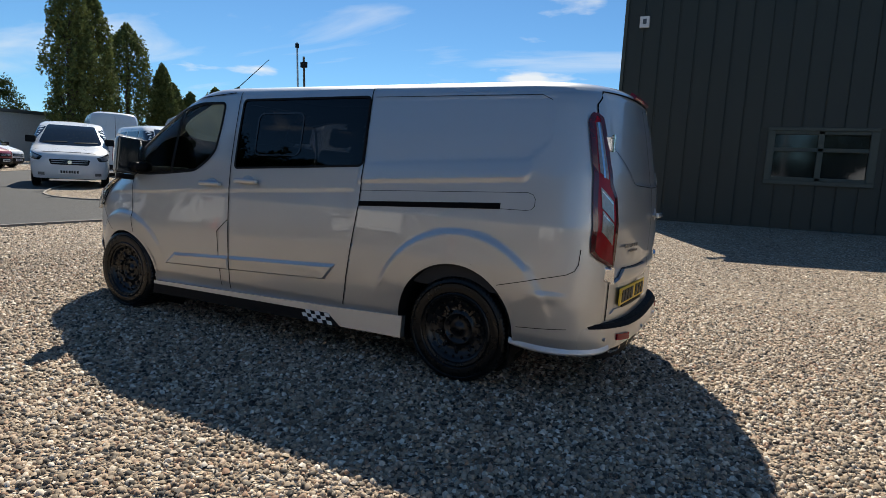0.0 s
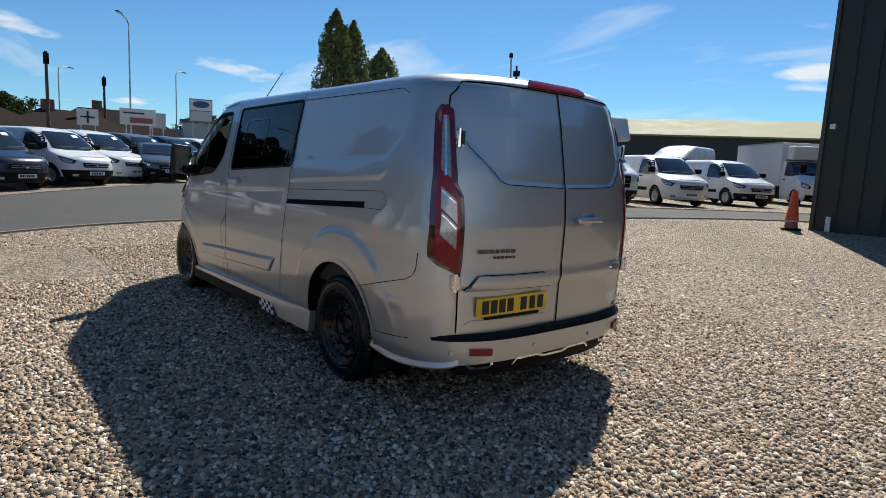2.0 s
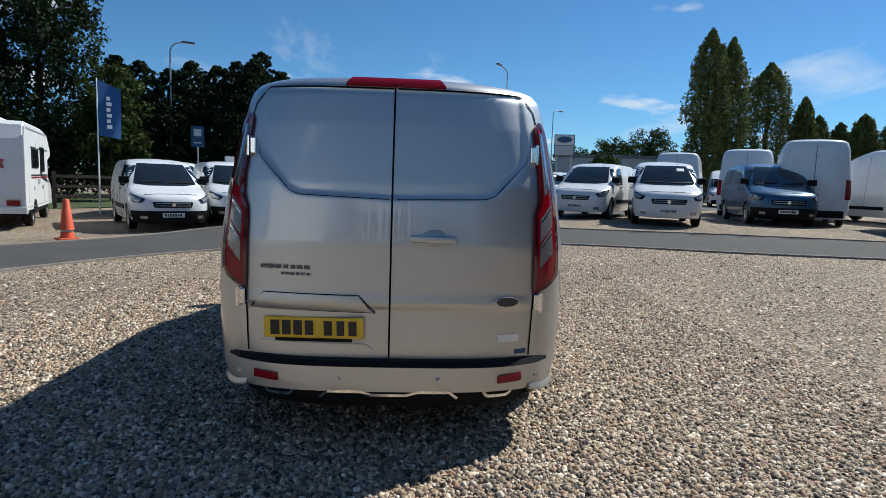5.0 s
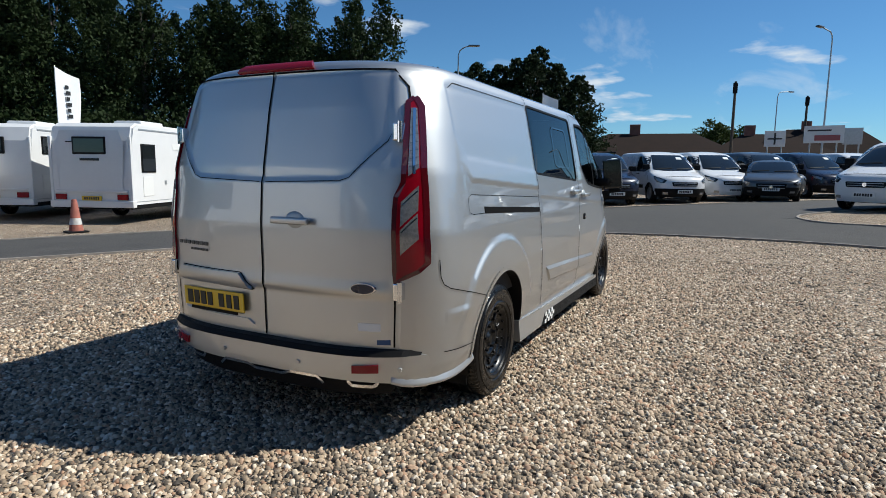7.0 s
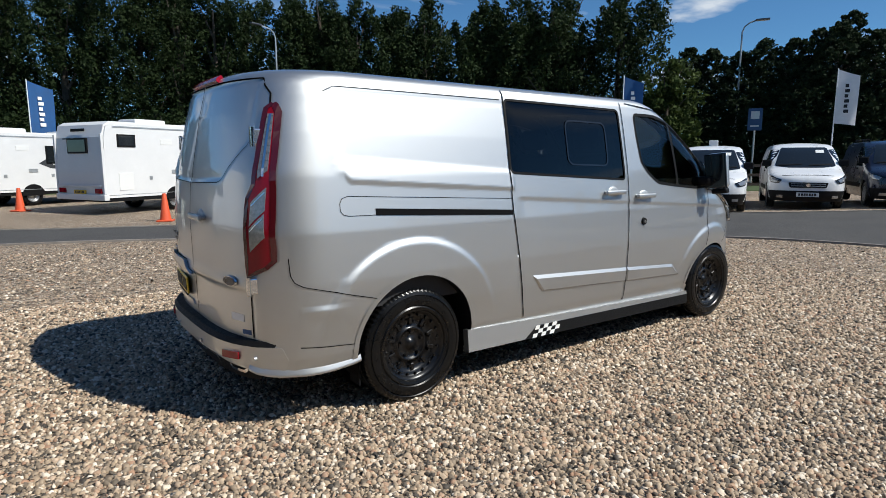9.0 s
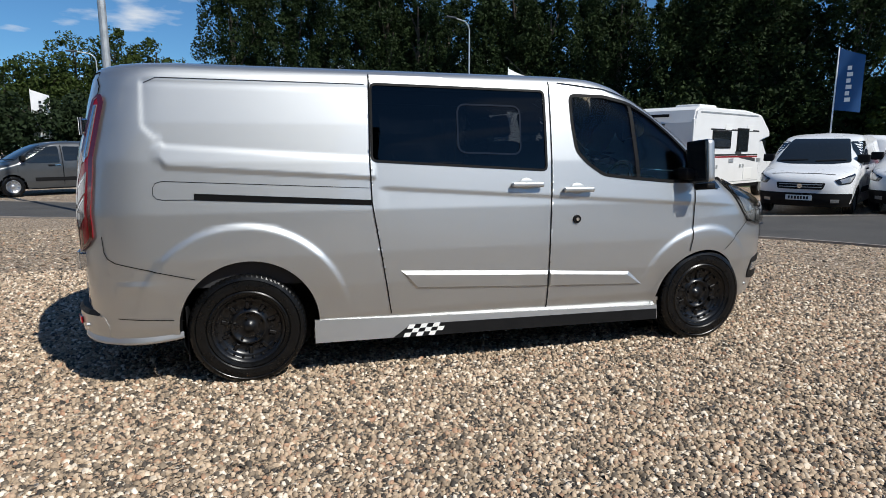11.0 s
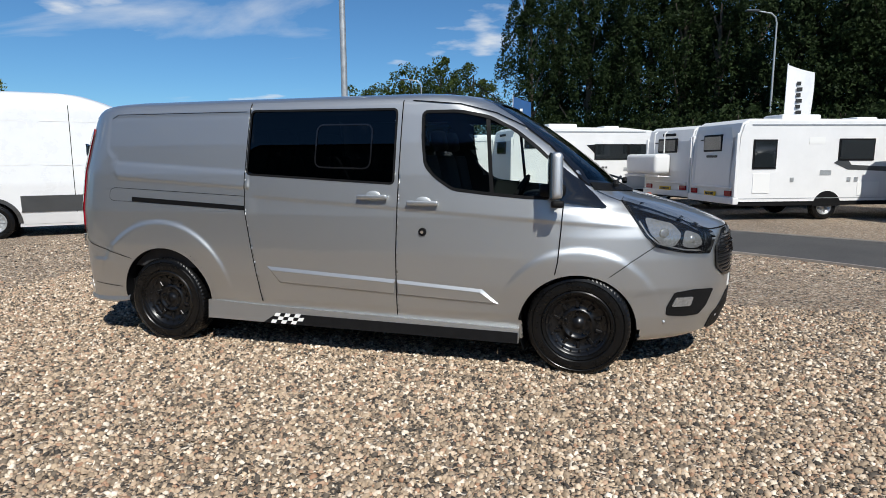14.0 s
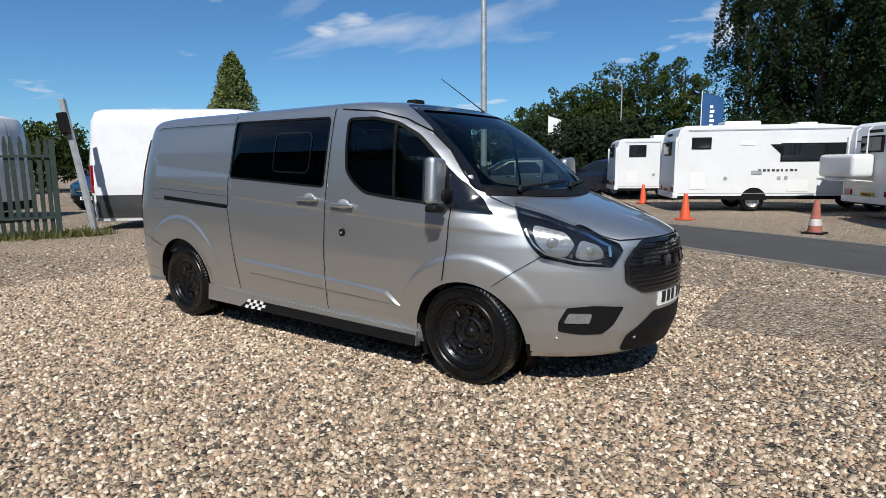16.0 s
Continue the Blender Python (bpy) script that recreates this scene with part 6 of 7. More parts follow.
def pickup(at, heading, paint, label):
    v = vehicle("pickup_truck", SMALL, at, heading, paint, label, "pickup", "", sx=1.12, sy=1.0, sz=0.98, side_windows=False)
    for ch in list(v.children):
        if ch.name.split(".")[0] == "body":
            bm = bmesh.new()
            bm.from_mesh(ch.data)
            bmesh.ops.delete(bm, geom=[f for f in bm.faces if f.calc_center_median().x < -2.55 and f.calc_center_median().z > 1.12], context="FACES")
            bm.to_mesh(ch.data)
            bm.free()
        elif ch.name.split(".")[0] in ("shut_line",) and ch.data.vertices[0].co.x < -2.0:
            bpy.data.objects.remove(ch)
    part("cab_back", box(bmesh.new(), (-2.62, -0.78, 1.0), (-2.52, 0.78, 1.62), 0.03), paint, v)
    part("bed_floor", boxes(((-3.9, -0.8, 0.85), (-2.55, 0.8, 0.92)), ((-3.95, -0.86, 1.10), (-2.5, -0.78, 1.16)), ((-3.95, 0.78, 1.10), (-2.5, 0.86, 1.16))), M_BLACK, v)
    sh = Shape(w=scaled(SMALL["w"], 0.98), xf=scaled(SMALL["xf"], 0.98, 1.12), af=scaled(SMALL["af"], 0.98, 1.12), nf=scaled(SMALL["nf"], 0.98), xr=scaled(SMALL["xr"], 0.98, 1.12), ar=scaled(SMALL["ar"], 0.98, 1.12), nr=scaled(SMALL["nr"], 0.98))
    CENTRE.append((-1.3, 0, 0.9))
    for sd in (sh.side(1), sh.side(-1)):
        patch("window", rounded([(-1.50, 1.13), (-1.50, 1.60), (-2.20, 1.59), (-2.42, 1.45), (-2.46, 1.15)], 0.05, 3), sd, 0.008, M_DARKGLASS, v, "dark side window", 0.06)
        ribbon("shut_line", [(-1.44, 1.66), (-1.44, 0.45)], sd, 0.012, 0.004, M_SEAM, v)
        ribbon("shut_line", [(-2.54, 1.14), (-2.54, 0.40)], sd, 0.03, 0.004, M_SEAM, v)
        ribbon("side_step", [(-0.48, 0.262), (-2.66, 0.262)], sd, 0.04, 0.05, M_BLACK, v)
        for hx in (-1.30, -2.36):
            ribbon("door_handle", [(hx - 0.09, 1.0), (hx + 0.09, 1.0)], sd, 0.03, 0.02, M_CHROME, v)
    CENTRE.pop()
    return v


pickup((-8.28, 17.86), 215, M_GREY, "dark grey double cab pickup beyond the drive")
vehicle("car", CAR, (-6.4, 24.2), 165, M_NAVY, "dark estate car behind the pickup", "car", "", sz=1.15)
vehicle("car", CAR, (-6.5, 26.0), 160, M_GREY, "grey car parked under the trees", "car", "")
vehicle("car", CAR, (-2.0, 29.0), 240, M_GREY, "dark car with bright headlamps under the trees", "car", "", sz=1.1)


# ---- motorhomes ----
def motorhome(at, heading, label, length=6.9, style=0, h=2.55, group="motorhomes in a row"):
    """Origin below the middle of its tail, nose along +x."""
    v = thing("motorhome", on(*at), heading, label, "motorhome", group)
    w = 1.09
    prof = [(0.0, 0.44), (-0.02, 1.2), (0.02, h - 0.45), (0.12, h - 0.10), (0.30, h), (length - 2.3, h), (length - 1.2, h - 0.10), (length - 0.55, h - 0.55), (length - 0.45, h - 0.75 - 0.02), (length - 1.2, 1.80), (length - 1.2, 0.44)]
    bm = bmesh.new()
    a = [bm.verts.new((x, -w, z)) for x, z in prof]
    f = bm.faces.new(a)
    r = bmesh.ops.extrude_face_region(bm, geom=[f])
    bmesh.ops.translate(bm, verts=[q for q in r["geom"] if isinstance(q, bmesh.types.BMVert)], vec=(0, 2 * w, 0))
    bmesh.ops.recalc_face_normals(bm, faces=bm.faces)
    bmesh.ops.bevel(bm, geom=[e for e in bm.edges if abs(e.verts[0].co.y) > w - 0.01 and abs(e.verts[1].co.y - e.verts[0].co.y) < 0.01], offset=0.05, segments=2, affect="EDGES")
    part("body", bm, M_WHITE2, v)
    bm = bmesh.new()
    c = [(length - 1.3, 0.42), (length - 1.3, 1.95), (length - 0.75, 1.9), (length - 0.25, 1.35), (length + 0.45, 1.1), (length + 0.6, 0.8), (length + 0.6, 0.35)]
    a = [bm.verts.new((x, -0.98, z)) for x, z in c]
    f = bm.faces.new(a)
    r = bmesh.ops.extrude_face_region(bm, geom=[f])
    bmesh.ops.translate(bm, verts=[q for q in r["geom"] if isinstance(q, bmesh.types.BMVert)], vec=(0, 1.96, 0))
    bmesh.ops.recalc_face_normals(bm, faces=bm.faces)
    bmesh.ops.bevel(bm, geom=list(bm.edges), offset=0.08, segments=2, affect="EDGES")
    part("cab", bm, M_WHITE, v, "white cab")
    part("skirt", boxes(((0.0, -w + 0.02, 0.38), (length - 1.2, w - 0.02, 0.50))), M_BLACK, v)
    for s in (1, -1):
        y = s * w
        lohi = lambda x0, x1, z0, z1, d=0.02: ((x0, min(y - s * 0.01, y + s * d), z0), (x1, max(y - s * 0.01, y + s * d), z1))
        wins = ((0.55, 1.15, 1.80, 2.2), (2.9, 3.9, 1.48, 2.02), (4.3, 5.0, 1.48, 2.02)) if style != 1 else ((0.5, 1.0, 1.98, 2.26), (3.1, 4.3, 1.58, 2.05), (4.4, 5.3, 1.58, 2.05))
        if style == 2:
            wins = ((0.45, 1.0, 1.35, 2.0), (2.75, 3.65, 1.55, 2.02), (4.1, 4.9, 1.45, 2.02))
        if style == 0:
            wins = ((1.15, 2.25, 1.62, 2.05), (2.75, 3.45, 1.52, 2.15))
        for x0, x1, z0, z1 in wins:
            fr = part("side_window", boxes(lohi(x0 - 0.04, x1 + 0.04, z0 - 0.04, z1 + 0.04, 0.018), bevel=0.0), M_BLACK, v, "dark acrylic window")
            part("pane", boxes(lohi(x0, x1, z0, z1, 0.028)), M_DARKGLASS, fr)
        part("cab_window", boxes(((length - 0.95, min(y * 0.865, y * 0.88), 1.35), (length - 0.45, max(y * 0.865, y * 0.88), 1.85))), M_DARKGLASS, v)
        # sweeping graphic
        if style != 1:
            st = [(2.6, 1.45), (3.0, 1.28), (length - 1.5, 1.16), (length - 1.5, 1.26), (3.1, 1.40), (2.9, 1.62)]
            raw("stripe", [(x, y + s * 0.006, z) for x, z in st], [tuple(range(6))], M_GREY, v, "grey sweeping graphic")
        if style == 0:
            for zz, mt in ((2.10, M_INK), (1.36, M_INK), (1.30, M_RED)):
                part("stripe", boxes(lohi(1.0, length - 1.35, zz, zz + 0.045, 0.007)), mt, v, "thin dark graphic line")
        # awning rail along the roof edge, seam along the floor, filler cap and small vents
        part("roof_rail", boxes(lohi(0.35, length - 1.5, h - 0.17, h - 0.13, 0.012)), M_STEEL, v, "slim awning rail")
        part("side_seam", boxes(lohi(0.02, length - 1.2, 0.56, 0.575, 0.006)), M_STEEL, v)
        for x0 in (1.9, 3.35):
            part("vent", boxes(lohi(x0, x0 + 0.42, h - 0.62, h - 0.46, 0.010)), M_PLATE, v, "white louvred vent")
        for x0 in (1.45, 3.0, 3.2):
            part("filler_cap", boxes(lohi(x0, x0 + 0.10, 0.98, 1.09, 0.012), bevel=0.004), M_STEEL, v)
        if style == 1:
            st = [(2.75, 2.06), (5.27, 2.09), (5.27, 1.54), (3.3, 1.54)]
            raw("stripe", [(x, y + s * 0.008, z) for x, z in st], [(0, 1, 2, 3)], M_GLOSS, v, "black window band")
            bm = bmesh.new()
            rnd = random.Random(3)
            for i in range(9):
                box(bm, *lohi(2.45 + i * 0.13, 2.45 + i * 0.13 + rnd.uniform(0.06, 0.1), 1.24, 1.31, 0.008))
            part("name_bars", bm, M_GREY, v, "grey model name drawn as bars")
        for x0, z0, ww, hh in ((0.45, 0.7, 0.45, 0.5), (3.3, 0.62, 0.6, 0.35)):
            part("hatch", boxes(lohi(x0, x0 + ww, z0, z0 + hh, 0.012), bevel=0.004), M_PLATE, v, "service hatch")
        for x0 in (2.25, 4.2):
            part("vent", boxes(lohi(x0, x0 + 0.3, 1.15, 1.27, 0.014)), M_STEEL, v, "grey vent grille")
        wheel(v, ({0: 1.55, 2: 2.5}.get(style, 2.35), s * 0.93, 0.34), 0.34, 0.21, s, M_ALLOY, False, 24)
        wheel(v, (length - 0.55, s * 0.86, 0.34), 0.34, 0.21, s, M_ALLOY, False, 24)
        bm = bmesh.new()
        for i in range(20):
            a0, a1 = math.pi * i / 20, math.pi * (i + 1) / 20
            vs = [bm.verts.new((({0: 1.55, 2: 2.5}.get(style, 2.35)) + rr * math.cos(a_), y + s * 0.004, 0.36 + rr * math.sin(a_))) for rr, a_ in ((0.0, a0), (0.385, a0), (0.385, a1))]
            bm.faces.new(vs)
        part("wheel_arch", bm, M_BLACK, v)
        part("tail_lamp", boxes(((-0.05, s * 0.83 - 0.14, 0.62), (0.0, s * 0.83 + 0.14, 0.76)), bevel=0.01), M_REDL, v, "red tail lamp cluster")
    pl = part("number_plate", boxes(((-0.055, -0.26, 0.60), (-0.02, 0.26, 0.71))), M_YELLOW, v, "yellow rear number plate")
    bars(-0.058, -0.21, 0.622, 0.42, 0.066, 7, 9, M_INK, pl)
    part("rear_bumper", box(bmesh.new(), (-0.06, -1.12, 0.42), (0.1, 1.12, 0.60), 0.03), M_WHITE2, v)
    yc, zc = (0.36, 1.92) if style == 0 else (0.0, 1.975)
    bm = box(bmesh.new(), (-0.035, yc - 0.45, zc - 0.22), (0.03, yc + 0.45, zc + 0.22), 0.02)
    rw = part("rear_window", bm, M_BLACK, v, "dark rear window")
    part("pane", boxes(((-0.045, yc - 0.40, zc - 0.17), (-0.036, yc + 0.40, zc + 0.17))), M_DARKGLASS, rw)
    # tail mouldings: corner posts, a shelf above the bumper, a handle strip below the roof
    for s in (1, -1):
        part("corner_post", box(bmesh.new(), (-0.03, min(s * 1.02, s * 1.10), 0.60), (0.05, max(s * 1.02, s * 1.10), h - 0.35), 0.02), M_WHITE2, v)
    part("tail_shelf", box(bmesh.new(), (-0.05, -0.98, 0.80), (0.0, 0.98, 0.86), 0.015), M_WHITE2, v)
    part("name_bars", boxes(((-0.032, -0.22, h - 0.52), (-0.014, 0.02, h - 0.47)), ((-0.032, 0.45, h - 0.50), (-0.014, 0.62, h - 0.47))), M_INK, v, "dark maker's name drawn as bars")
    part("roof_vent", box(bmesh.new(), (1.6, -0.4, h - 0.02), (2.7, 0.4, h + 0.16), 0.06), M_WHITE2, v, "white roof dome")
    part("roof_vent", box(bmesh.new(), (3.8, -0.3, h - 0.02), (4.4, 0.3, h + 0.10), 0.05), M_WHITE2, v)
    part("marker_light", boxes(((0.02, -0.3, h - 0.28), (0.05, 0.3, h - 0.20))), M_BLACK, v)
    if style == 0:
        bm = bmesh.new()
        bmesh.ops.create_circle(bm, cap_ends=True, segments=10, radius=0.20, matrix=Matrix.Translation((-0.03, -0.52, 1.66)) @ Matrix.Rotation(radians(90), 4, "Y"))
        for i, q in enumerate(bm.verts):
            if i % 2:
                q.co = Vector((-0.03, -0.52, 1.66)) + (q.co - Vector((-0.03, -0.52, 1.66))) * 0.55
        part("emblem", bm, M_RED, v, "faded red star emblem")
        part("logo_arc", boxes(((-0.045, -0.35, 1.05), (-0.03, 0.35, 1.09)), ((-0.045, -0.42, 1.09), (-0.03, -0.33, 1.15)), ((-0.045, 0.33, 1.09), (-0.03, 0.42, 1.15))), M_BLACK, v)
    if style == 3:
        part("bike_box", box(bmesh.new(), (-0.62, -0.25, 1.10), (-0.05, 1.35, 1.72), 0.12, 3), M_WHITE2, v, "white storage box on a rear rack", True)
        bm = bmesh.new()
        for y in (0.05, 0.55):
            tube(bm, (-0.10, y, 1.5), (-0.10, y, 2.35), 0.018, seg=8)
            tube(bm, (-0.10, y, 2.35), (0.0, y, 2.42), 0.018, seg=8)
        for z in (1.02, 1.06):
            tube(bm, (-0.6, -0.4, z), (-0.6, 1.4, z), 0.015, seg=6)
        tube(bm, (0.0, -0.2, 1.0), (-0.6, -0.2, 1.04), 0.015, seg=6)
        tube(bm, (0.0, 1.2, 1.0), (-0.6, 1.2, 1.04), 0.015, seg=6)
        part("rack", bm, M_PLATE, v, "white tubular rack")
    if style == 2:
        raw("tail_panel", [(-0.03, -0.85, 0.8), (-0.03, 0.85, 0.8), (-0.03, 0.92, 2.0), (0.0, 0.78, 2.36), (0.0, -0.78, 2.36), (-0.03, -0.92, 2.0)], [(0, 1, 2, 3, 4, 5)], M_WHITE2, v, "pale tail panel")
        part("badge", boxes(((-0.05, -0.25, 1.60), (-0.03, 0.25, 1.66))), M_INK, v)
    return v


motorhome((11.0, 10.6), 24.4, "white motorhome with a faded red emblem on its tail", 5.6, 0, 2.74)
motorhome((6.3, 12.38), 20.6, "white motorhome with a silver grey tail panel", 7.4, 2)
motorhome((5.44, 15.27), 31.3, "white motorhome with a storage box on its tail", 6.6, 3)
motorhome((-0.05, 16.37), 27, "white motorhome with a black window band and orange cones nearby", 6.5, 1, 2.66)
motorhome((-3.6, 21.0), 28, "plain white motorhome parked behind the others", 6.4, 4, 2.5)


# ---- cones, flags, poles ----
def cone(at, label, h=0.72, dirty=False, stacked=False):
    c = thing("traffic_cone", on(*at), random.uniform(0, 90), label, "cone", "traffic cones")
    part("base", box(bmesh.new(), (-0.2, -0.2, 0.0), (0.2, 0.2, 0.045), 0.03), M_BLACK if dirty else M_CONE, c)
    prof = [(0.145, 0.045), (0.13, 0.10), (0.05, h - 0.02), (0.04, h), (0.02, h)]
    v, f = lathe(prof, 20, "z")
    part("body", bm_of(v, f), M_OLDCONE if dirty else M_CONE, c, "", True)
    if dirty or stacked:
        v, f = lathe([(0.119, h * 0.25), (0.085, h * 0.56)], 20, "z")
        part("band", bm_of([(x * 1.03, y * 1.03, z) for x, y, z in v], f), M_CONEW, c, "dirty white reflective band", True)
    if stacked:
        v, f = lathe([(0.15, 0.22), (0.13, 0.27), (0.06, h + 0.14), (0.04, h + 0.16)], 20, "z")
        part("upper_cone", bm_of(v, f), M_CONE, c, "", True)
    return c


def bm_of(v, f):
    bm = bmesh.new()
    vs = [bm.verts.new(p) for p in v]
    for q in f:
        if len({tuple(round(x, 6) for x in v[i]) for i in q}) > 2:
            bm.faces.new([vs[i] for i in q])
    return bm


cone((4.58, 10.42), "dirty orange cone with a grey band at the drive", dirty=True)
cone((1.43, 12.74), "orange plastic cone at the edge of the drive")
cone((-1.5, 18.6), "orange plastic cone between motorhomes")
cone((2.0, -11.75), "old stacked cones at the barn corner", stacked=True, dirty=True)
cone((9.12, 7.32), "orange plastic cone by the motorhome's tail", stacked=True)


def flag(at, top, heading, cloth, ink, label, w=0.85, ln=2.5):
    p = thing("flag", on(*at), heading, label, "flag", "advertising flags")
    bm = tube(bmesh.new(), (0, 0, 0), (0, 0, top), 0.03, 0.018, 8)
    part("pole", bm, M_PLATE, p)
    nx, nz = 8, 18
    v, f = [], []
    for j in range(nz + 1):
        for i in range(nx + 1):
            u, t = i / nx, j / nz
            v.append((0.02 + u * w, 0.10 * math.sin(u * 4 + t * 3) * u, top - 0.05 - 0.28 * u - t * (ln - 0.28 * u + 0.1 * u)))
            if i and j:
                a = j * (nx + 1) + i
                f.append((a, a - 1, a - nx - 2, a - nx - 1))
    cl = raw("cloth", v, f, cloth, p, "", True)
    for s in (0.025, -0.025):
        for i in range(6):
            z = top - 0.62 - i * 0.2
            y = 0.05 * math.sin(2 + (top - z) / ln * 3)
            part("name_bar", box(bmesh.new(), (0.40 * w, y + s - 0.002, z - 0.13), (0.62 * w if i % 2 else 0.56 * w, y + s + 0.002, z)), ink, cl)
    return p


flag((25.3, 6.4), 4.95, -62, M_FLAGW, M_INK, "white cloth flag on a tall pole", 0.72, 2.1)
flag((18.0, 11.15), 4.8, -55, M_FLAGB, M_PLATE, "blue cloth flag with pale name bars", 0.72, 1.95)
flag((9.65, 19.0), 4.85, 8, M_FLAGW, M_INK, "white cloth flag behind the motorhomes", 0.85, 2.1)
flag((-0.8, 24.2), 4.6, 20, M_FLAGB, M_PLATE, "blue cloth flag behind the motorhomes")
flag((-12.2, 32.7), 4.65, 10, M_FLAGW, M_INK, "white cloth flag under the far trees")


def street_lamp(at, h, arm_dir, label, arm=1.6, r=0.075):
    p = thing("street_lamp", on(*at), arm_dir, label, "street lamp", "street lamps")
    bm = tube(bmesh.new(), (0, 0, 0), (0, 0, 1.4), r * 1.5, r * 1.5, 12)
    tube(bm, (0, 0, 1.4), (0, 0, h - 0.5), r, r * 0.6, 12)
    part("column", bm, M_STEEL, p)
    bm = bmesh.new()
    pts = [(0, 0, h - 0.5), (0.1, 0, h - 0.2), (0.35, 0, h), (arm, 0, h + 0.12)]
    for a, b in zip(pts, pts[1:]):
        tube(bm, a, b, r * 0.55, seg=8)
    part("arm", bm, M_STEEL, p)
    part("lamp_head", box(bmesh.new(), (arm - 0.1, -0.13, h + 0.06), (arm + 0.65, 0.13, h + 0.17), 0.04), M_GREY, p)


street_lamp((33.7, 14.8), 9.3, -65, "tall grey street lamp on the main road", 0.75)
street_lamp((46, -7.6), 10.5, 150, "tall grey street lamp beyond the parked vans")
street_lamp((66, -5.6), 9.0, -40, "grey street lamp in the distance")
street_lamp((63, -15.5), 9.5, -40, "grey street lamp near the sign tower")
street_lamp((-12.6, 48.0), 8.6, 190, "slim street lamp before the trees", 1.3)
street_lamp((12.6, 33.2), 9.5, 200, "slim street lamp among the trees", 1.2)


def pole_with_cabinet():
    p = thing("lamp_column", on(-3.1, 9.7), 0, "tall grey lamp column with green base and cabinet", "pole")
    bm = tube(bmesh.new(), (0, 0, 1.4), (0, 0, 13), 0.085, 0.06, 16)
    part("column", bm, M_STEEL, p)
    part("base", tube(bmesh.new(), (0, 0, 0), (0, 0, 1.45), 0.115, 0.11, 16), M_GALV, p, "green painted base")
    part("cabinet", box(bmesh.new(), (0.10, -0.36, 0.36), (0.55, -0.08, 0.98), 0.02), M_CABINET, p, "grey weatherproof cabinet")
    for x in (0.22, 0.44):
        bm = tube(bmesh.new(), (x, -0.22, 0), (x, -0.22, 0.18), 0.06, 0.06, 12)
        tube(bm, (x, -0.22, 0.17), (x, -0.22, 0.23), 0.08, 0.08, 12)
        part("duct", bm, M_PLATE, p, "white duct stub")


pole_with_cabinet()


def mast():
    p = thing("mast", on(21.8, -22.8), 0, "twin slender lattice mast", "mast")
    bm = tube(bmesh.new(), (0, 0, 0), (0.35, 0, 7.8), 0.06, 0.05, 8)
    part("pole", bm, M_STEEL, p)
    part("pole", tube(bmesh.new(), (-0.5, 0, 0), (-0.15, 0, 7.0), 0.07, 0.06, 8), M_BARK, p)
    bm = boxes(((-0.35, -0.1, 6.4), (0.0, 0.1, 6.7)), ((0.28, -0.08, 7.5), (0.42, 0.08, 7.75)))
    part("bracket", bm, M_BLACK, p)


mast()
for x, y, h in ((40.5, -1.9, 6.9), (52, -7.0, 7.0)):
    p = thing("utility_pole", on(x, y), 0, "dark wooden utility pole", "pole", "utility poles")
    part("pole", tube(bmesh.new(), (0, 0, 0), (0.12, 0, h), 0.12, 0.08, 10), M_BARK, p)
    part("transformer", boxes(((-0.05, -0.14, h - 0.75), (0.22, 0.14, h - 0.1))), M_BLACK, p)


# ---- signs ----
def sign(at, heading, w, h, z, face, label, stripes=(), posts=2):
    s = thing("road_sign", on(*at), heading, label, "sign", "road signs")
    part("panel", box(bmesh.new(), (-0.03, -w / 2, z), (0.0, w / 2, z + h), 0.01), face, s)
    for i in range(posts):
        y = 0 if posts == 1 else (-w / 3 + 2 * w / 3 * i)
        part("post", tube(bmesh.new(), (0.06, y, 0), (0.06, y, z + h), 0.05, seg=8), M_STEEL, s)
    for ya, yb, za, zb, m in stripes:
        part("sign_bar", boxes(((-0.045, ya, za), (-0.031, yb, zb))), m, s)


sign((42.0, -7.2), -8, 2.2, 1.1, 2.9, M_SIGN, "white direction sign with dark red band", ((-0.9, 0.5, 3.05, 3.4, M_RED), (-0.4, 0.9, 3.65, 3.75, M_INK)))
sign((44.5, -4.6), -5, 1.3, 1.1, 2.8, M_SIGN, "white roundabout direction sign", ((-0.06, 0.06, 2.95, 3.75, M_INK), (-0.45, 0.45, 3.3, 3.4, M_INK)))
sign((45.0, -9.2), -10, 1.1, 1.1, 2.9, M_STEEL, "grey back of a road sign")
sign((30.5, 12.1), 20, 0.68, 1.15, 2.95, M_SIGNBLUE, "blue road sign with pale symbol", ((-0.2, 0.2, 3.55, 3.95, M_SIGN), (-0.2, 0.2, 3.15, 3.22, M_SIGN)), 1)
s = thing("sign_tower", on(46.5, -12.8), -15, "grey dealership sign on two posts with a blue oval", "sign")
part("panel", box(bmesh.new(), (-0.12, -0.85, 3.65), (0.12, 0.85, 5.45), 0.03), M_GREY, s, "dark grey sign case")
part("sign_face", boxes(((-0.135, -0.78, 4.55), (-0.121, 0.78, 5.38))), M_SIGN, s, "pale sign face")
part("sign_face", boxes(((-0.135, -0.78, 3.72), (-0.121, 0.78, 4.50))), M_STEEL, s, "plain grey sign face")
bm = bmesh.new()
bmesh.ops.create_cone(bm, cap_ends=True, segments=28, radius1=1, radius2=1, depth=0.05, matrix=Matrix.Translation((-0.15, 0.0, 5.02)) @ Matrix.Diagonal((1, 0.62, 0.26, 1)) @ Matrix.Rotation(radians(90), 4, "Y"))
part("oval", bm, M_SIGNBLUE, s)
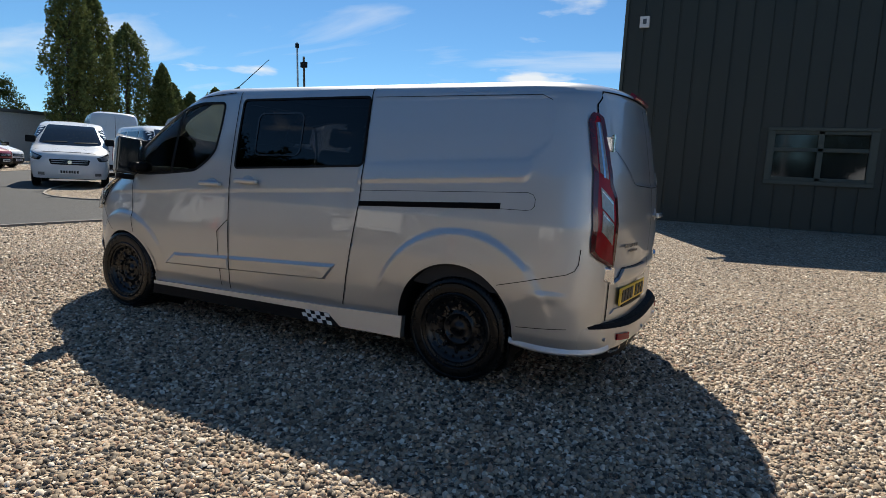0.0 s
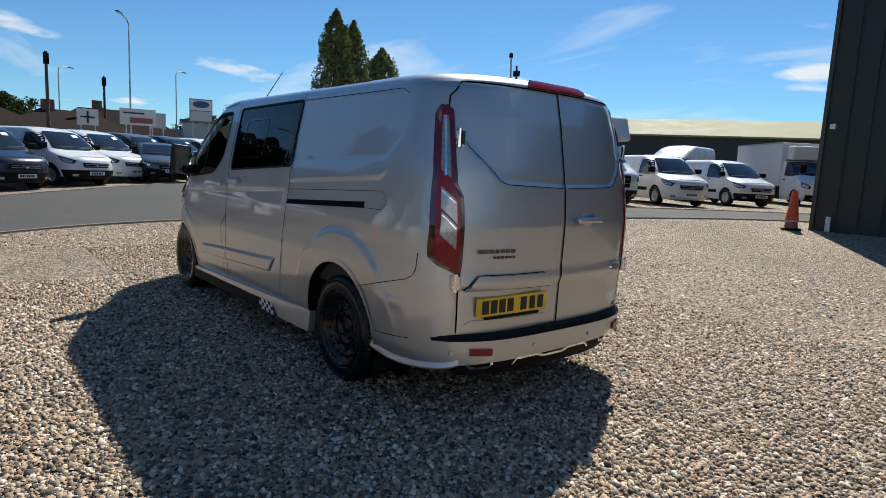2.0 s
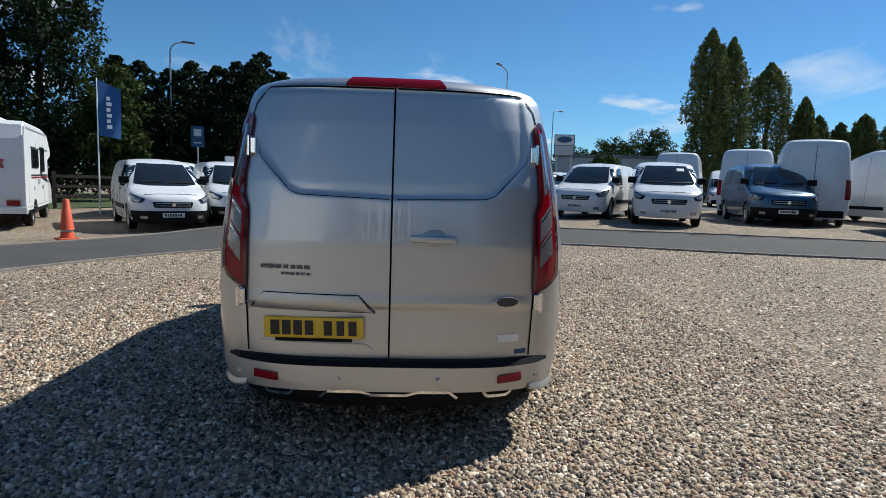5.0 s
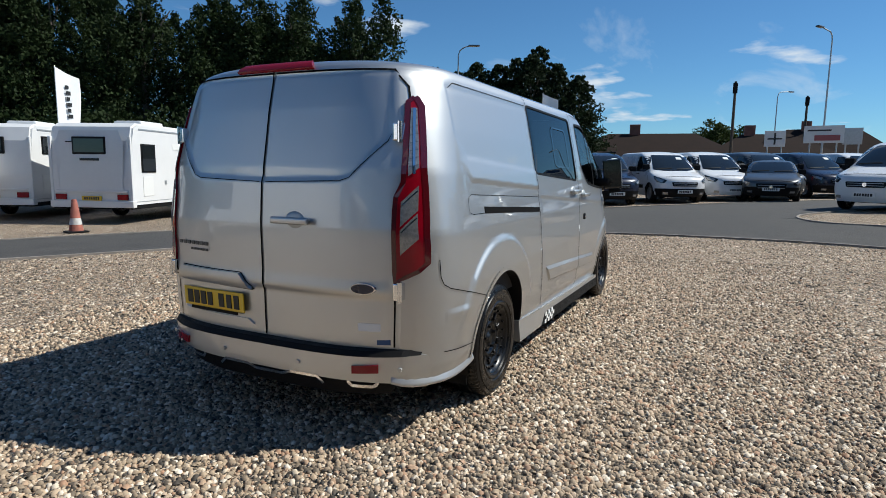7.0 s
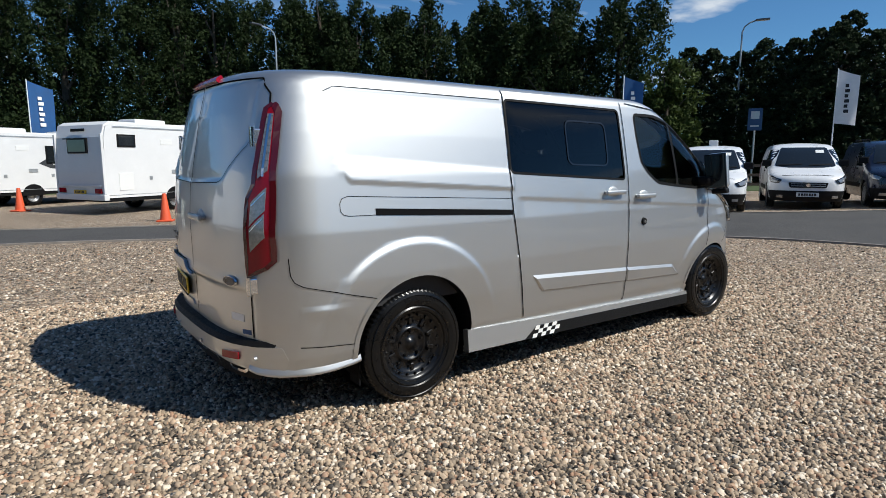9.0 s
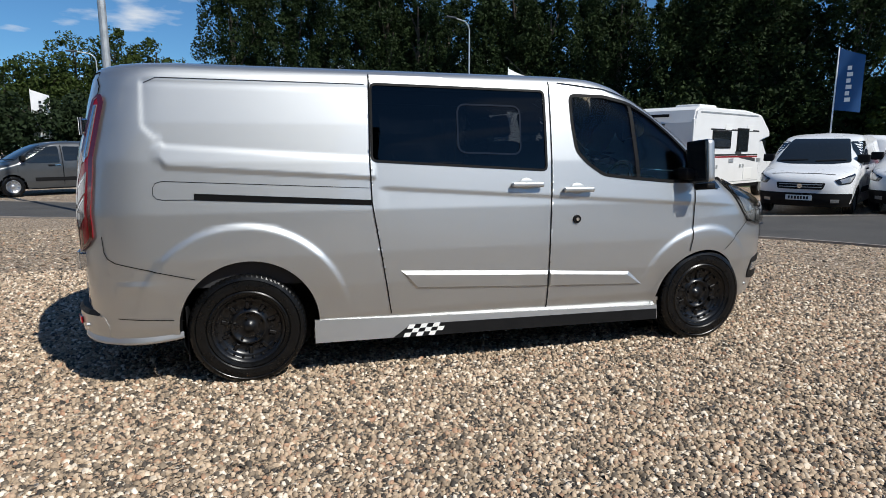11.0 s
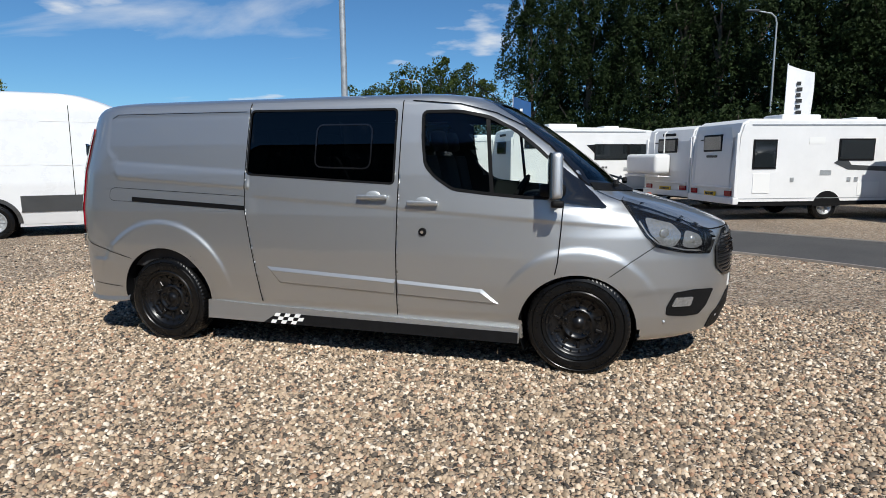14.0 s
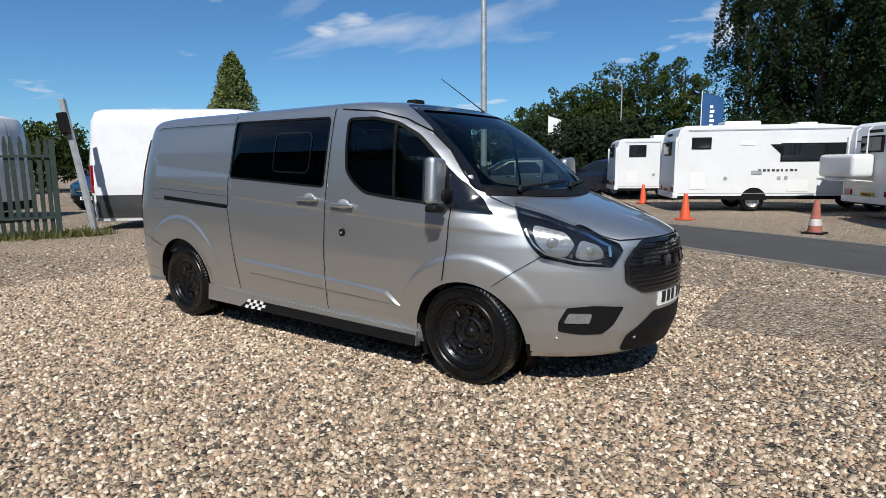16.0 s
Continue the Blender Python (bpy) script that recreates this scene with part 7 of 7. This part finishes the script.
for y in (-0.6, 0.6):
    part("post", tube(bmesh.new(), (0, y, 0), (0, y, 3.7), 0.07, seg=10), M_STEEL, s)
b = thing("site_office", on(58, -22), -15, "low grey buildings behind the far vans", "building")
part("wall", boxes(((0, -9, 0), (6, 7, 4.2)), ((3, 7, 0), (8, 14, 3.6))), M_STEEL, b)
part("roof", boxes(((-0.3, -9.3, 4.2), (6.3, 7.3, 4.5))), M_GREY, b)


# ---- houses and shed ----
def bungalow(at, heading, ln, dp, eave, ridge, label):
    b = thing("bungalow", on(*at), heading, label, "house", "houses beyond the yard")
    part("wall", boxes(((-dp / 2, -ln / 2, 0), (dp / 2, ln / 2, eave))), M_BRICK, b)
    bm = bmesh.new()
    o = 0.4
    c = [bm.verts.new(p) for p in ((-dp / 2 - o, -ln / 2 - o, eave), (dp / 2 + o, -ln / 2 - o, eave), (dp / 2 + o, ln / 2 + o, eave), (-dp / 2 - o, ln / 2 + o, eave), (0, -ln / 2 + dp * 0.35, ridge), (0, ln / 2 - dp * 0.35, ridge))]
    for q in ((0, 1, 4), (1, 2, 5, 4), (2, 3, 5), (3, 0, 4, 5), (0, 3, 2, 1)):
        bm.faces.new([c[i] for i in q])
    part("roof", bm, M_ROOF, b)
    part("chimney", box(bmesh.new(), (-0.35, 0.8, ridge - 0.5), (0.35, 1.6, ridge + 0.7), 0.03), M_BRICK, b)
    for y in (-ln / 2 + 1.2, -0.6, ln / 2 - 3.0):
        w = part("window", boxes(((-dp / 2 - 0.05, y, 1.0), (-dp / 2 + 0.02, y + 1.8, 2.1))), M_PLATE, b)
        part("pane", boxes(((-dp / 2 - 0.07, y + 0.1, 1.1), (-dp / 2 - 0.051, y + 1.7, 2.0))), M_DARKGLASS, w)


bungalow((46.5, 3.9), 8, 12, 8, 2.2, 4.05, "brick bungalow with brown hipped roof")
bungalow((52, -4.3), 5, 9, 8, 2.2, 4.1, "brick bungalow with brown roof further off")
bungalow((60, -9.0), -8, 11, 8, 2.4, 4.9, "distant brick bungalow with brown roof")

s = thing("long_shed", on(26, -54), 30, "long low shed with a mossy sheet roof", "shed")
part("wall", boxes(((-36, -8, 0), (19, 8, 4.6))), M_CLAD, s)
bm = bmesh.new()
for a, c in ((8.4, 0), (-8.4, 0)):
    f = bm.faces.new([bm.verts.new(p) for p in ((-36.4, a, 4.55), (19.4, a, 4.55), (19.4, c, 6.6), (-36.4, c, 6.6))])
    r = bmesh.ops.extrude_face_region(bm, geom=[f])
    bmesh.ops.translate(bm, verts=[q for q in r["geom"] if isinstance(q, bmesh.types.BMVert)], vec=(0, 0, 0.15))
part("roof", bm, M_SHEDROOF, s)


# ---- palisade fence and leaning post ----
def palisade():
    f = thing("palisade_fence", on(-8.55, 1.35), math.degrees(math.atan2(-0.9, -0.44)), "green steel palisade fence with pointed pales", "fence")
    bm = bmesh.new()
    prof = [(-0.042, 0), (0.042, 0), (0.042, 1.92), (0.030, 1.97), (0.012, 2.08), (-0.012, 2.08), (-0.030, 1.97), (-0.042, 1.92)]
    a = [bm.verts.new((x, 0, z)) for x, z in prof]
    r = bmesh.ops.extrude_face_region(bm, geom=[bm.faces.new(a)])
    bmesh.ops.translate(bm, verts=[q for q in r["geom"] if isinstance(q, bmesh.types.BMVert)], vec=(0, 0.012, 0))
    me = bpy.data.meshes.new("pale")
    bm.to_mesh(me)
    bm.free()
    me.materials.append(M_GALV)
    for i in range(75):
        o = new("pale", me)
        o.parent = f
        o.matrix_basis = pose(0.12 + i * 0.142, 0, 0.03, 0, random.uniform(-1.2, 1.2), random.uniform(-4, 4))
    for z in (0.40, 1.68):
        part("rail", boxes(((0, 0.014, z), (10.9, 0.055, z + 0.05))), M_GALV, f)
    for x in (0.0, 2.75, 5.5, 8.25, 10.9):
        part("post", boxes(((x - 0.05, 0.05, 0), (x + 0.05, 0.15, 2.05))), M_GALV, f)


palisade()
p = thing("leaning_post", on(-8.3, 1.95), 0, "leaning weathered post with a black box", "post")
part("post", box(bmesh.new(), (-0.055, -0.055, -0.1), (0.055, 0.055, 2.95), 0.01, 1, pose(0, 0, 0, 0, -9, 36)), M_STEEL, p)
part("lamp_box", box(bmesh.new(), (-0.10, -0.20, 2.2), (0.08, -0.055, 2.65), 0.02, 1, pose(0, 0, 0, 0, -9, 36)), M_BLACK, p)
vehicle("box_van", LARGE, (-17.5, -0.5), 215, M_WHITE, "white van standing behind the fence", "van", "", sz=1.05)
vehicle("small_van", SMALL, (-16.5, 6.0), 300, M_BLUE, "blue green van behind the fence", "van", "")
vehicle("small_van", SMALL, (-20.0, 9.5), 300, M_WHITE, "white van further behind the fence", "van", "")


# ---- trees ----
def leaves(rng, centres, radii, count, size, squash=1.0):
    """Small leaf cards strewn over clumps; returns an array of quads."""
    k = rng.integers(0, len(centres), count)
    d = rng.normal(size=(count, 3))
    d /= np.linalg.norm(d, axis=1, keepdims=True)
    rad = radii[k][:, None] * (0.55 + 0.5 * rng.random((count, 1)))
    p = centres[k] + d * rad * np.array((1, 1, squash))
    a = rng.normal(size=(count, 3)) + d * 0.6
    a /= np.linalg.norm(a, axis=1, keepdims=True)
    b = np.cross(a, rng.normal(size=(count, 3)))
    b /= np.linalg.norm(b, axis=1, keepdims=True)
    s = size * (0.6 + 0.8 * rng.random((count, 1)))
    a, b = np.cross(a, b) * s, b * s * 0.62
    return np.stack([p - a, p + a * 0.8 - b, p + a * 0.5 + b], 1)


def tree(at, h, r, style, material, label, seed, count=4500, size=0.24, name="tree"):
    rng = np.random.default_rng(seed)
    count, size = int(count * 2.2), size * 0.66
    t = thing(name, on(*at), 0, label, "tree", "trees round the yard")
    if style == "poplar":
        n = 1100
        z = h * (0.05 + 0.95 * rng.random(n) ** 0.9)
        lobe = 1 + 0.18 * np.sin(z * 1.3 + seed) * rng.random(n)
        rr = r * 1.05 * lobe * np.clip((1 - (z / h) ** 2.2) ** 0.75 * (0.62 + 0.9 * z / h), 0.06, 1)
        a = rng.random(n) * 2 * math.pi
        k = 0.35 + 0.55 * rng.random(n)
        c = np.stack([rr * k * np.cos(a), rr * k * np.sin(a), z], -1)
        rad = np.maximum(rr * 0.10, 0.10) * (0.6 + 0.8 * rng.random(n))
        q = leaves(rng, c, rad, count, size, 3.4)
    elif style == "tall":
        # several upright leaders, each a column of ragged clumps
        m = 7
        la, lr = rng.random(m) * 2 * math.pi, r * (0.15 + 0.65 * rng.random(m) ** 0.7)
        lh = h * (0.80 + 0.20 * rng.random(m))
        lh[0], lr[0] = h, r * 0.1
        n = 520
        w = rng.integers(0, m, n)
        up_ = 0.04 + 0.95 * rng.random(n) ** 0.85
        girth = r * 0.50 * np.clip((1 - up_ ** 2.6), 0.03, 1) ** 0.8 * (0.65 + 0.5 * rng.random(n))
        a = rng.random(n) * 2 * math.pi
        c = np.stack([lr[w] * (1 - 0.25 * up_) * np.cos(la[w]) + girth * np.cos(a), lr[w] * (1 - 0.25 * up_) * np.sin(la[w]) + girth * np.sin(a), lh[w] * up_], -1)
        rad = r * (0.10 + 0.13 * rng.random(n)) * (1.15 - 0.6 * up_)
        q = leaves(rng, c, rad, count, size, 1.5)
    elif style == "conifer":
        n = 900
        z = h * (0.03 + 0.97 * rng.random(n) ** 1.15)
        rr = (r * (1.0 - z / h) ** 0.62 + 0.08) * (0.75 + 0.5 * rng.random(n))
        a = rng.random(n) * 2 * math.pi
        k = 0.4 + 0.6 * rng.random(n)
        c = np.stack([rr * k * np.cos(a), rr * k * np.sin(a), z + rr * k * 0.12], -1)
        rad = np.maximum(rr * 0.13, 0.12)
        q = leaves(rng, c, rad, count, size, 0.8)
    else:
        n = 150
        d = rng.normal(size=(n, 3))
        d /= np.linalg.norm(d, axis=1, keepdims=True)
        k = 0.25 + 0.70 * rng.random((n, 1)) ** 0.7
        c = d * k * np.array((r, r, h * 0.46)) + np.array((0, 0, h * 0.52))
        c[:, 2] = np.clip(c[:, 2], h * 0.06, h)
        rad = r * (0.10 + 0.17 * rng.random(n))
        q = leaves(rng, c, rad, count, size, 0.85)
    me = bpy.data.meshes.new("crown")
    nq = len(q)
    me.vertices.add(nq * 3)
    me.vertices.foreach_set("co", q.reshape(-1).astype(np.float32))
    me.loops.add(nq * 3)
    me.loops.foreach_set("vertex_index", np.arange(nq * 3, dtype=np.int32))
    me.polygons.add(nq)
    me.polygons.foreach_set("loop_start", np.arange(0, nq * 3, 3, dtype=np.int32))
    me.update(calc_edges=True)
    me.validate()
    ob = link("crown", me, material, t)
    ob["kind"] = "stuff"
    bm = tube(bmesh.new(), (0, 0, -0.2), (0.05, 0.02, h * 0.35), h * 0.024, h * 0.016, 8)
    tube(bm, (0.05, 0.02, h * 0.35), (0, 0, h * 0.85), h * 0.016, h * 0.004, 8)
    for i in range(9):
        a = rng.random() * 6.28
        z0 = h * (0.15 + 0.07 * i)
        k = r * (0.75 if style in ("broad", "tall") else 0.45) * (1 - 0.06 * i)
        tube(bm, (0, 0, z0), (k * math.cos(a), k * math.sin(a), z0 + h * (0.14 if style == "broad" else 0.2)), h * 0.008, h * 0.002, 6)
    part("trunk", bm, M_BARK, t)
    return t


rnd = random.Random(7)
# the tall belt behind the motorhomes
belt = [(-2.6, 47.0), (2.2, 45.0), (6.6, 42.6), (10.8, 39.8), (14.8, 36.6), (18.2, 33.0), (21.2, 29.4), (23.8, 25.6), (26.0, 22.0), (27.8, 19.0),
        (-0.5, 51.5), (4.5, 49.5), (9.5, 46.5), (14.0, 43.0), (18.5, 39.0), (22.5, 34.8), (26.0, 30.0), (29.0, 25.0), (8.8, 41.4), (16.6, 35.2), (24.9, 24.0)]
for i, (x, y) in enumerate(belt):
    h = 16.2 + rnd.uniform(-1.0, 1.2) - 0.20 * max(0, x - 3)
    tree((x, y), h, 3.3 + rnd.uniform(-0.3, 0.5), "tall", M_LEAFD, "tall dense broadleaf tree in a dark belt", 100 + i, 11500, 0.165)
# lower undergrowth below the belt
for i in range(15):
    x = -4 + i * 2.15
    y = 43.4 - max(0, x - 2) * 1.02 + rnd.uniform(-0.5, 0.5)
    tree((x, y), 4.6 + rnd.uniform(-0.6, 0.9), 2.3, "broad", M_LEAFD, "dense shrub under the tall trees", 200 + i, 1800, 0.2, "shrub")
# rounded trees past the lamp
for i, (x, y, h) in enumerate([(-10.2, 59.5, 12.4), (-13.6, 58.6, 13.0), (-16.8, 58, 11.8), (-19.2, 57, 10.4), (-21.8, 55.8, 9.8), (-24.4, 54.2, 7.8), (-28, 52, 6.6), (-33, 50, 6.0), (-38, 47, 5.6)]):
    tree((x, y), h, 2.9 + 0.05 * h, "broad", M_LEAF, "rounded green tree beyond the far road", 300 + i, 4200, 0.22)
# dark conifers near the main road
for i, (x, y, h, r) in enumerate([(35.8, 8.6, 8.0, 3.0), (35.2, 10.2, 8.6, 3.6), (35.5, 12.6, 8.2, 3.4), (34.5, 15.2, 7.8, 3.4), (33.6, 18.0, 8.4, 3.4), (36.2, 10.0, 9.3, 3.2), (36.0, 7.2, 7.2, 2.7), (35.8, 11.4, 8.6, 3.4), (35.0, 14.0, 8.4, 3.4), (34.2, 16.8, 8.2, 3.4)]):
    tree((x, y), h, r, "conifer", M_CONIFER, "dark spreading conifer by the main road", 400 + i, 7500, 0.14, "conifer")
tree((27.0, 15.1), 7.4, 1.9, "broad", M_LEAF, "lighter green tree beside the conifers", 420, 3600, 0.2)
# added dark bushes behind the cars on the verge, in place of shade under the trees
for i, (x, y, h) in enumerate([(-12.6, 33.5, 4.6), (-9.9, 34.5, 4.8), (-7.2, 35.5, 4.6)]):
    tree((x, y), h, 2.6, "broad", M_CONIFER, "dark bushy tree standing in for shade behind the cars", 440 + i, 4200, 0.2)
# poplars
for i, (x, y, h, r) in enumerate([(49.5, -26.4, 15.2, 2.4), (50.6, -29.0, 14.8, 2.2), (55.0, -35.4, 13.7, 3.1), (53.5, -38.2, 10.2, 1.7), (55.9, -41.4, 8.8, 1.9), (56.7, -44.3, 8.3, 2.2), (48.5, -40.6, 8.1, 1.9), (50.0, -45.1, 8.8, 1.9), (-43, 30.5, 11.5, 2.4), (-46.5, 32, 9.0, 2.2)]):
    tree((x, y), h, r, "poplar", M_POPLAR, "tall slender poplar beyond the yard", 500 + i, 7500, 0.21, "poplar")
for i, (x, y, h, r) in enumerate([(62, -22.5, 7.4, 3.2), (63, -27, 8.2, 3.2), (57, -0.9, 6.3, 2.8), (70, -30, 6.5, 3.4), (84, -64, 9.5, 4), (88, -72, 9.5, 4), (66, -57, 9.0, 3.2), (64, -18.5, 5.8, 3.0), (72, -11, 5.5, 3.4), (75, -4, 5.0, 3.4), (52, -18, 4.6, 2.2), (-36, 12, 4.4, 2.8), (-33, 8, 3.4, 2.6), (-40, 6, 4.8, 3.0), (-38, 18, 4.4, 2.8)]):
    tree((x, y), h, r, "broad", M_LEAF, "rounded tree in the distance", 600 + i, 4000, 0.19)

# grass under the trees and along the main road, with a rail fence
sheet("grass_verge", [(-60, 30), (-14, 29), (6, 28.5), (14, 24), (19, 15.5), (22, 12.5), (26, 9), (31, 5), (33, 12), (40, 26), (36, 60), (-60, 75)], 0.02, M_GRASS, "rough green grass under the trees", "grass", 1.5)
f = thing("rail_fence", on(20.5, 14.2), -52, "dark timber rail fence on the verge", "fence")
for i in range(6):
    part("post", boxes(((i * 2.4 - 0.06, -0.06, 0), (i * 2.4 + 0.06, 0.06, 1.5))), M_BARK, f)
for z in (0.45, 0.85, 1.25):
    part("rail", boxes(((0, -0.10, z), (12, -0.06, z + 0.12))), M_BARK, f)


# ---- loose stones: the nearest shingle as real pebbles ----
def pebbles():
    rng = np.random.default_rng(11)
    road = np.array(OL_S + OR_S + IN_S[::-1])
    # a chip of flint: five corners on the bed, a tilted three-cornered crown
    a5, a3 = np.arange(5) * 2 * math.pi / 5, np.arange(3) * 2 * math.pi / 3 + 0.3
    chip_v = np.vstack([np.stack([np.cos(a5), np.sin(a5), np.full(5, -0.55)], -1), np.stack([0.62 * np.cos(a3), 0.62 * np.sin(a3), np.full(3, 0.75)], -1)])
    chip_f = np.array([(0, 1, 5), (1, 6, 5), (1, 2, 6), (2, 3, 6), (3, 7, 6), (3, 4, 7), (4, 0, 5), (4, 5, 7), (5, 6, 7)])
    # a far chip: four corners and a ridge
    far_v = np.array([(1, 0.8, -0.5), (-1, 0.8, -0.5), (-1, -0.8, -0.5), (1, -0.8, -0.5), (0.5, 0.1, 0.7), (-0.5, -0.1, 0.6)], float)
    far_f = np.array([(0, 1, 5), (0, 5, 4), (1, 2, 5), (2, 3, 4), (2, 4, 5), (3, 0, 4)])

    def strew(lo, hi, n, hole=None):
        p = np.column_stack([rng.uniform(lo[0], hi[0], n), rng.uniform(lo[1], hi[1], n)])
        if hole:
            p = p[~((p[:, 0] > hole[0]) & (p[:, 0] < hole[2]) & (p[:, 1] > hole[1]) & (p[:, 1] < hole[3]))]
        return p[~inside(p[:, 0], p[:, 1], road)]
    under = (-0.6, -0.62, 3.9, 0.62)
    # close cover round the van, thinner further off
    near = np.vstack([strew((-3.3, -3.3), (6.6, -0.62), 56000), strew((-3.3, -0.62), (-0.6, 3.2), 22000), strew((-0.6, 0.62), (4.2, 3.2), 19000), strew((3.9, -0.62), (6.6, 1.4), 5000), strew((-0.6, -0.62), (3.9, 0.62), 4000)])
    wide = np.vstack([strew((-6.5, -6.5), (9.5, 7.5), 42000, (-3.3, -3.3, 6.6, 3.2)), strew(under[:2], under[2:], 1500)])
    verts, tris, start = [], [], 0
    for q, bv, bf, grow in ((near, chip_v, chip_f, 1.0), (wide, far_v, far_f, 1.05)):
        n = len(q)
        r = (0.0082 + 0.0098 * rng.random(n) ** 1.8) * grow
        sc = np.stack([r * rng.uniform(0.95, 1.55, n), r * rng.uniform(0.75, 1.1, n), r * rng.uniform(0.55, 1.0, n)], -1)
        v = bv[None] * (1 + 0.42 * (rng.random((n, len(bv), 3)) - 0.5)) * sc[:, None, :]
        a = rng.random(n) * 2 * math.pi
        t, u = rng.normal(size=n) * 0.38, rng.normal(size=n) * 0.25
        ct, st, cu, su = np.cos(t)[:, None], np.sin(t)[:, None], np.cos(u)[:, None], np.sin(u)[:, None]
        y, z = v[..., 1] * ct - v[..., 2] * st, v[..., 1] * st + v[..., 2] * ct
        x, z = v[..., 0] * cu - z * su, v[..., 0] * su + z * cu
        ca, sa = np.cos(a)[:, None], np.sin(a)[:, None]
        x, y = x * ca - y * sa, x * sa + y * ca
        g = rise(q[:, 0], q[:, 1]) + r * 0.25 + 0.004 * rng.random(n)
        verts.append(np.stack([x + q[:, :1], y + q[:, 1:], z + g[:, None]], -1).reshape(-1, 3))
        tris.append((bf[None] + (np.arange(n) * len(bv))[:, None, None]).reshape(-1, 3) + start)
        start += n * len(bv)
    out, f = np.vstack(verts), np.vstack(tris)
    me = bpy.data.meshes.new("pebbles")
    me.vertices.add(len(out))
    me.vertices.foreach_set("co", out.reshape(-1).astype(np.float32))
    me.loops.add(f.size)
    me.loops.foreach_set("vertex_index", f.reshape(-1).astype(np.int32))
    me.polygons.add(len(f))
    me.polygons.foreach_set("loop_start", np.arange(0, f.size, 3, dtype=np.int32))
    me.update(calc_edges=True)
    tagged(link("pebbles", me, M_PEBBLE), "loose tan, grey and white shingle stones", "gravel", "", "stuff")


pebbles()


# ---- weeds at the foot of the fence ----
def weeds():
    rng = np.random.default_rng(5)
    n = 2600
    k = rng.random(n)
    a = math.atan2(-0.9, -0.44)
    x = -8.2 + k * 5.0 * math.cos(a) + rng.normal(size=n) * 0.16
    y = 2.05 + k * 5.0 * math.sin(a) + rng.normal(size=n) * 0.16
    z = rise(x, y)
    h = 0.05 + 0.22 * rng.random(n) ** 2
    t, w = rng.random(n) * 2 * math.pi, 0.012 + 0.012 * rng.random(n)
    lean = rng.normal(size=(n, 2)) * 0.08
    v = np.stack([np.stack([x - w * np.cos(t), y - w * np.sin(t), z - 0.01], -1), np.stack([x + w * np.cos(t), y + w * np.sin(t), z - 0.01], -1), np.stack([x + lean[:, 0], y + lean[:, 1], z + h], -1)], 1).reshape(-1, 3)
    tagged(raw("weeds", v, np.arange(3 * n).reshape(-1, 3), M_WEED), "scruffy dry weeds along the fence", "weeds", "", "stuff")


weeds()
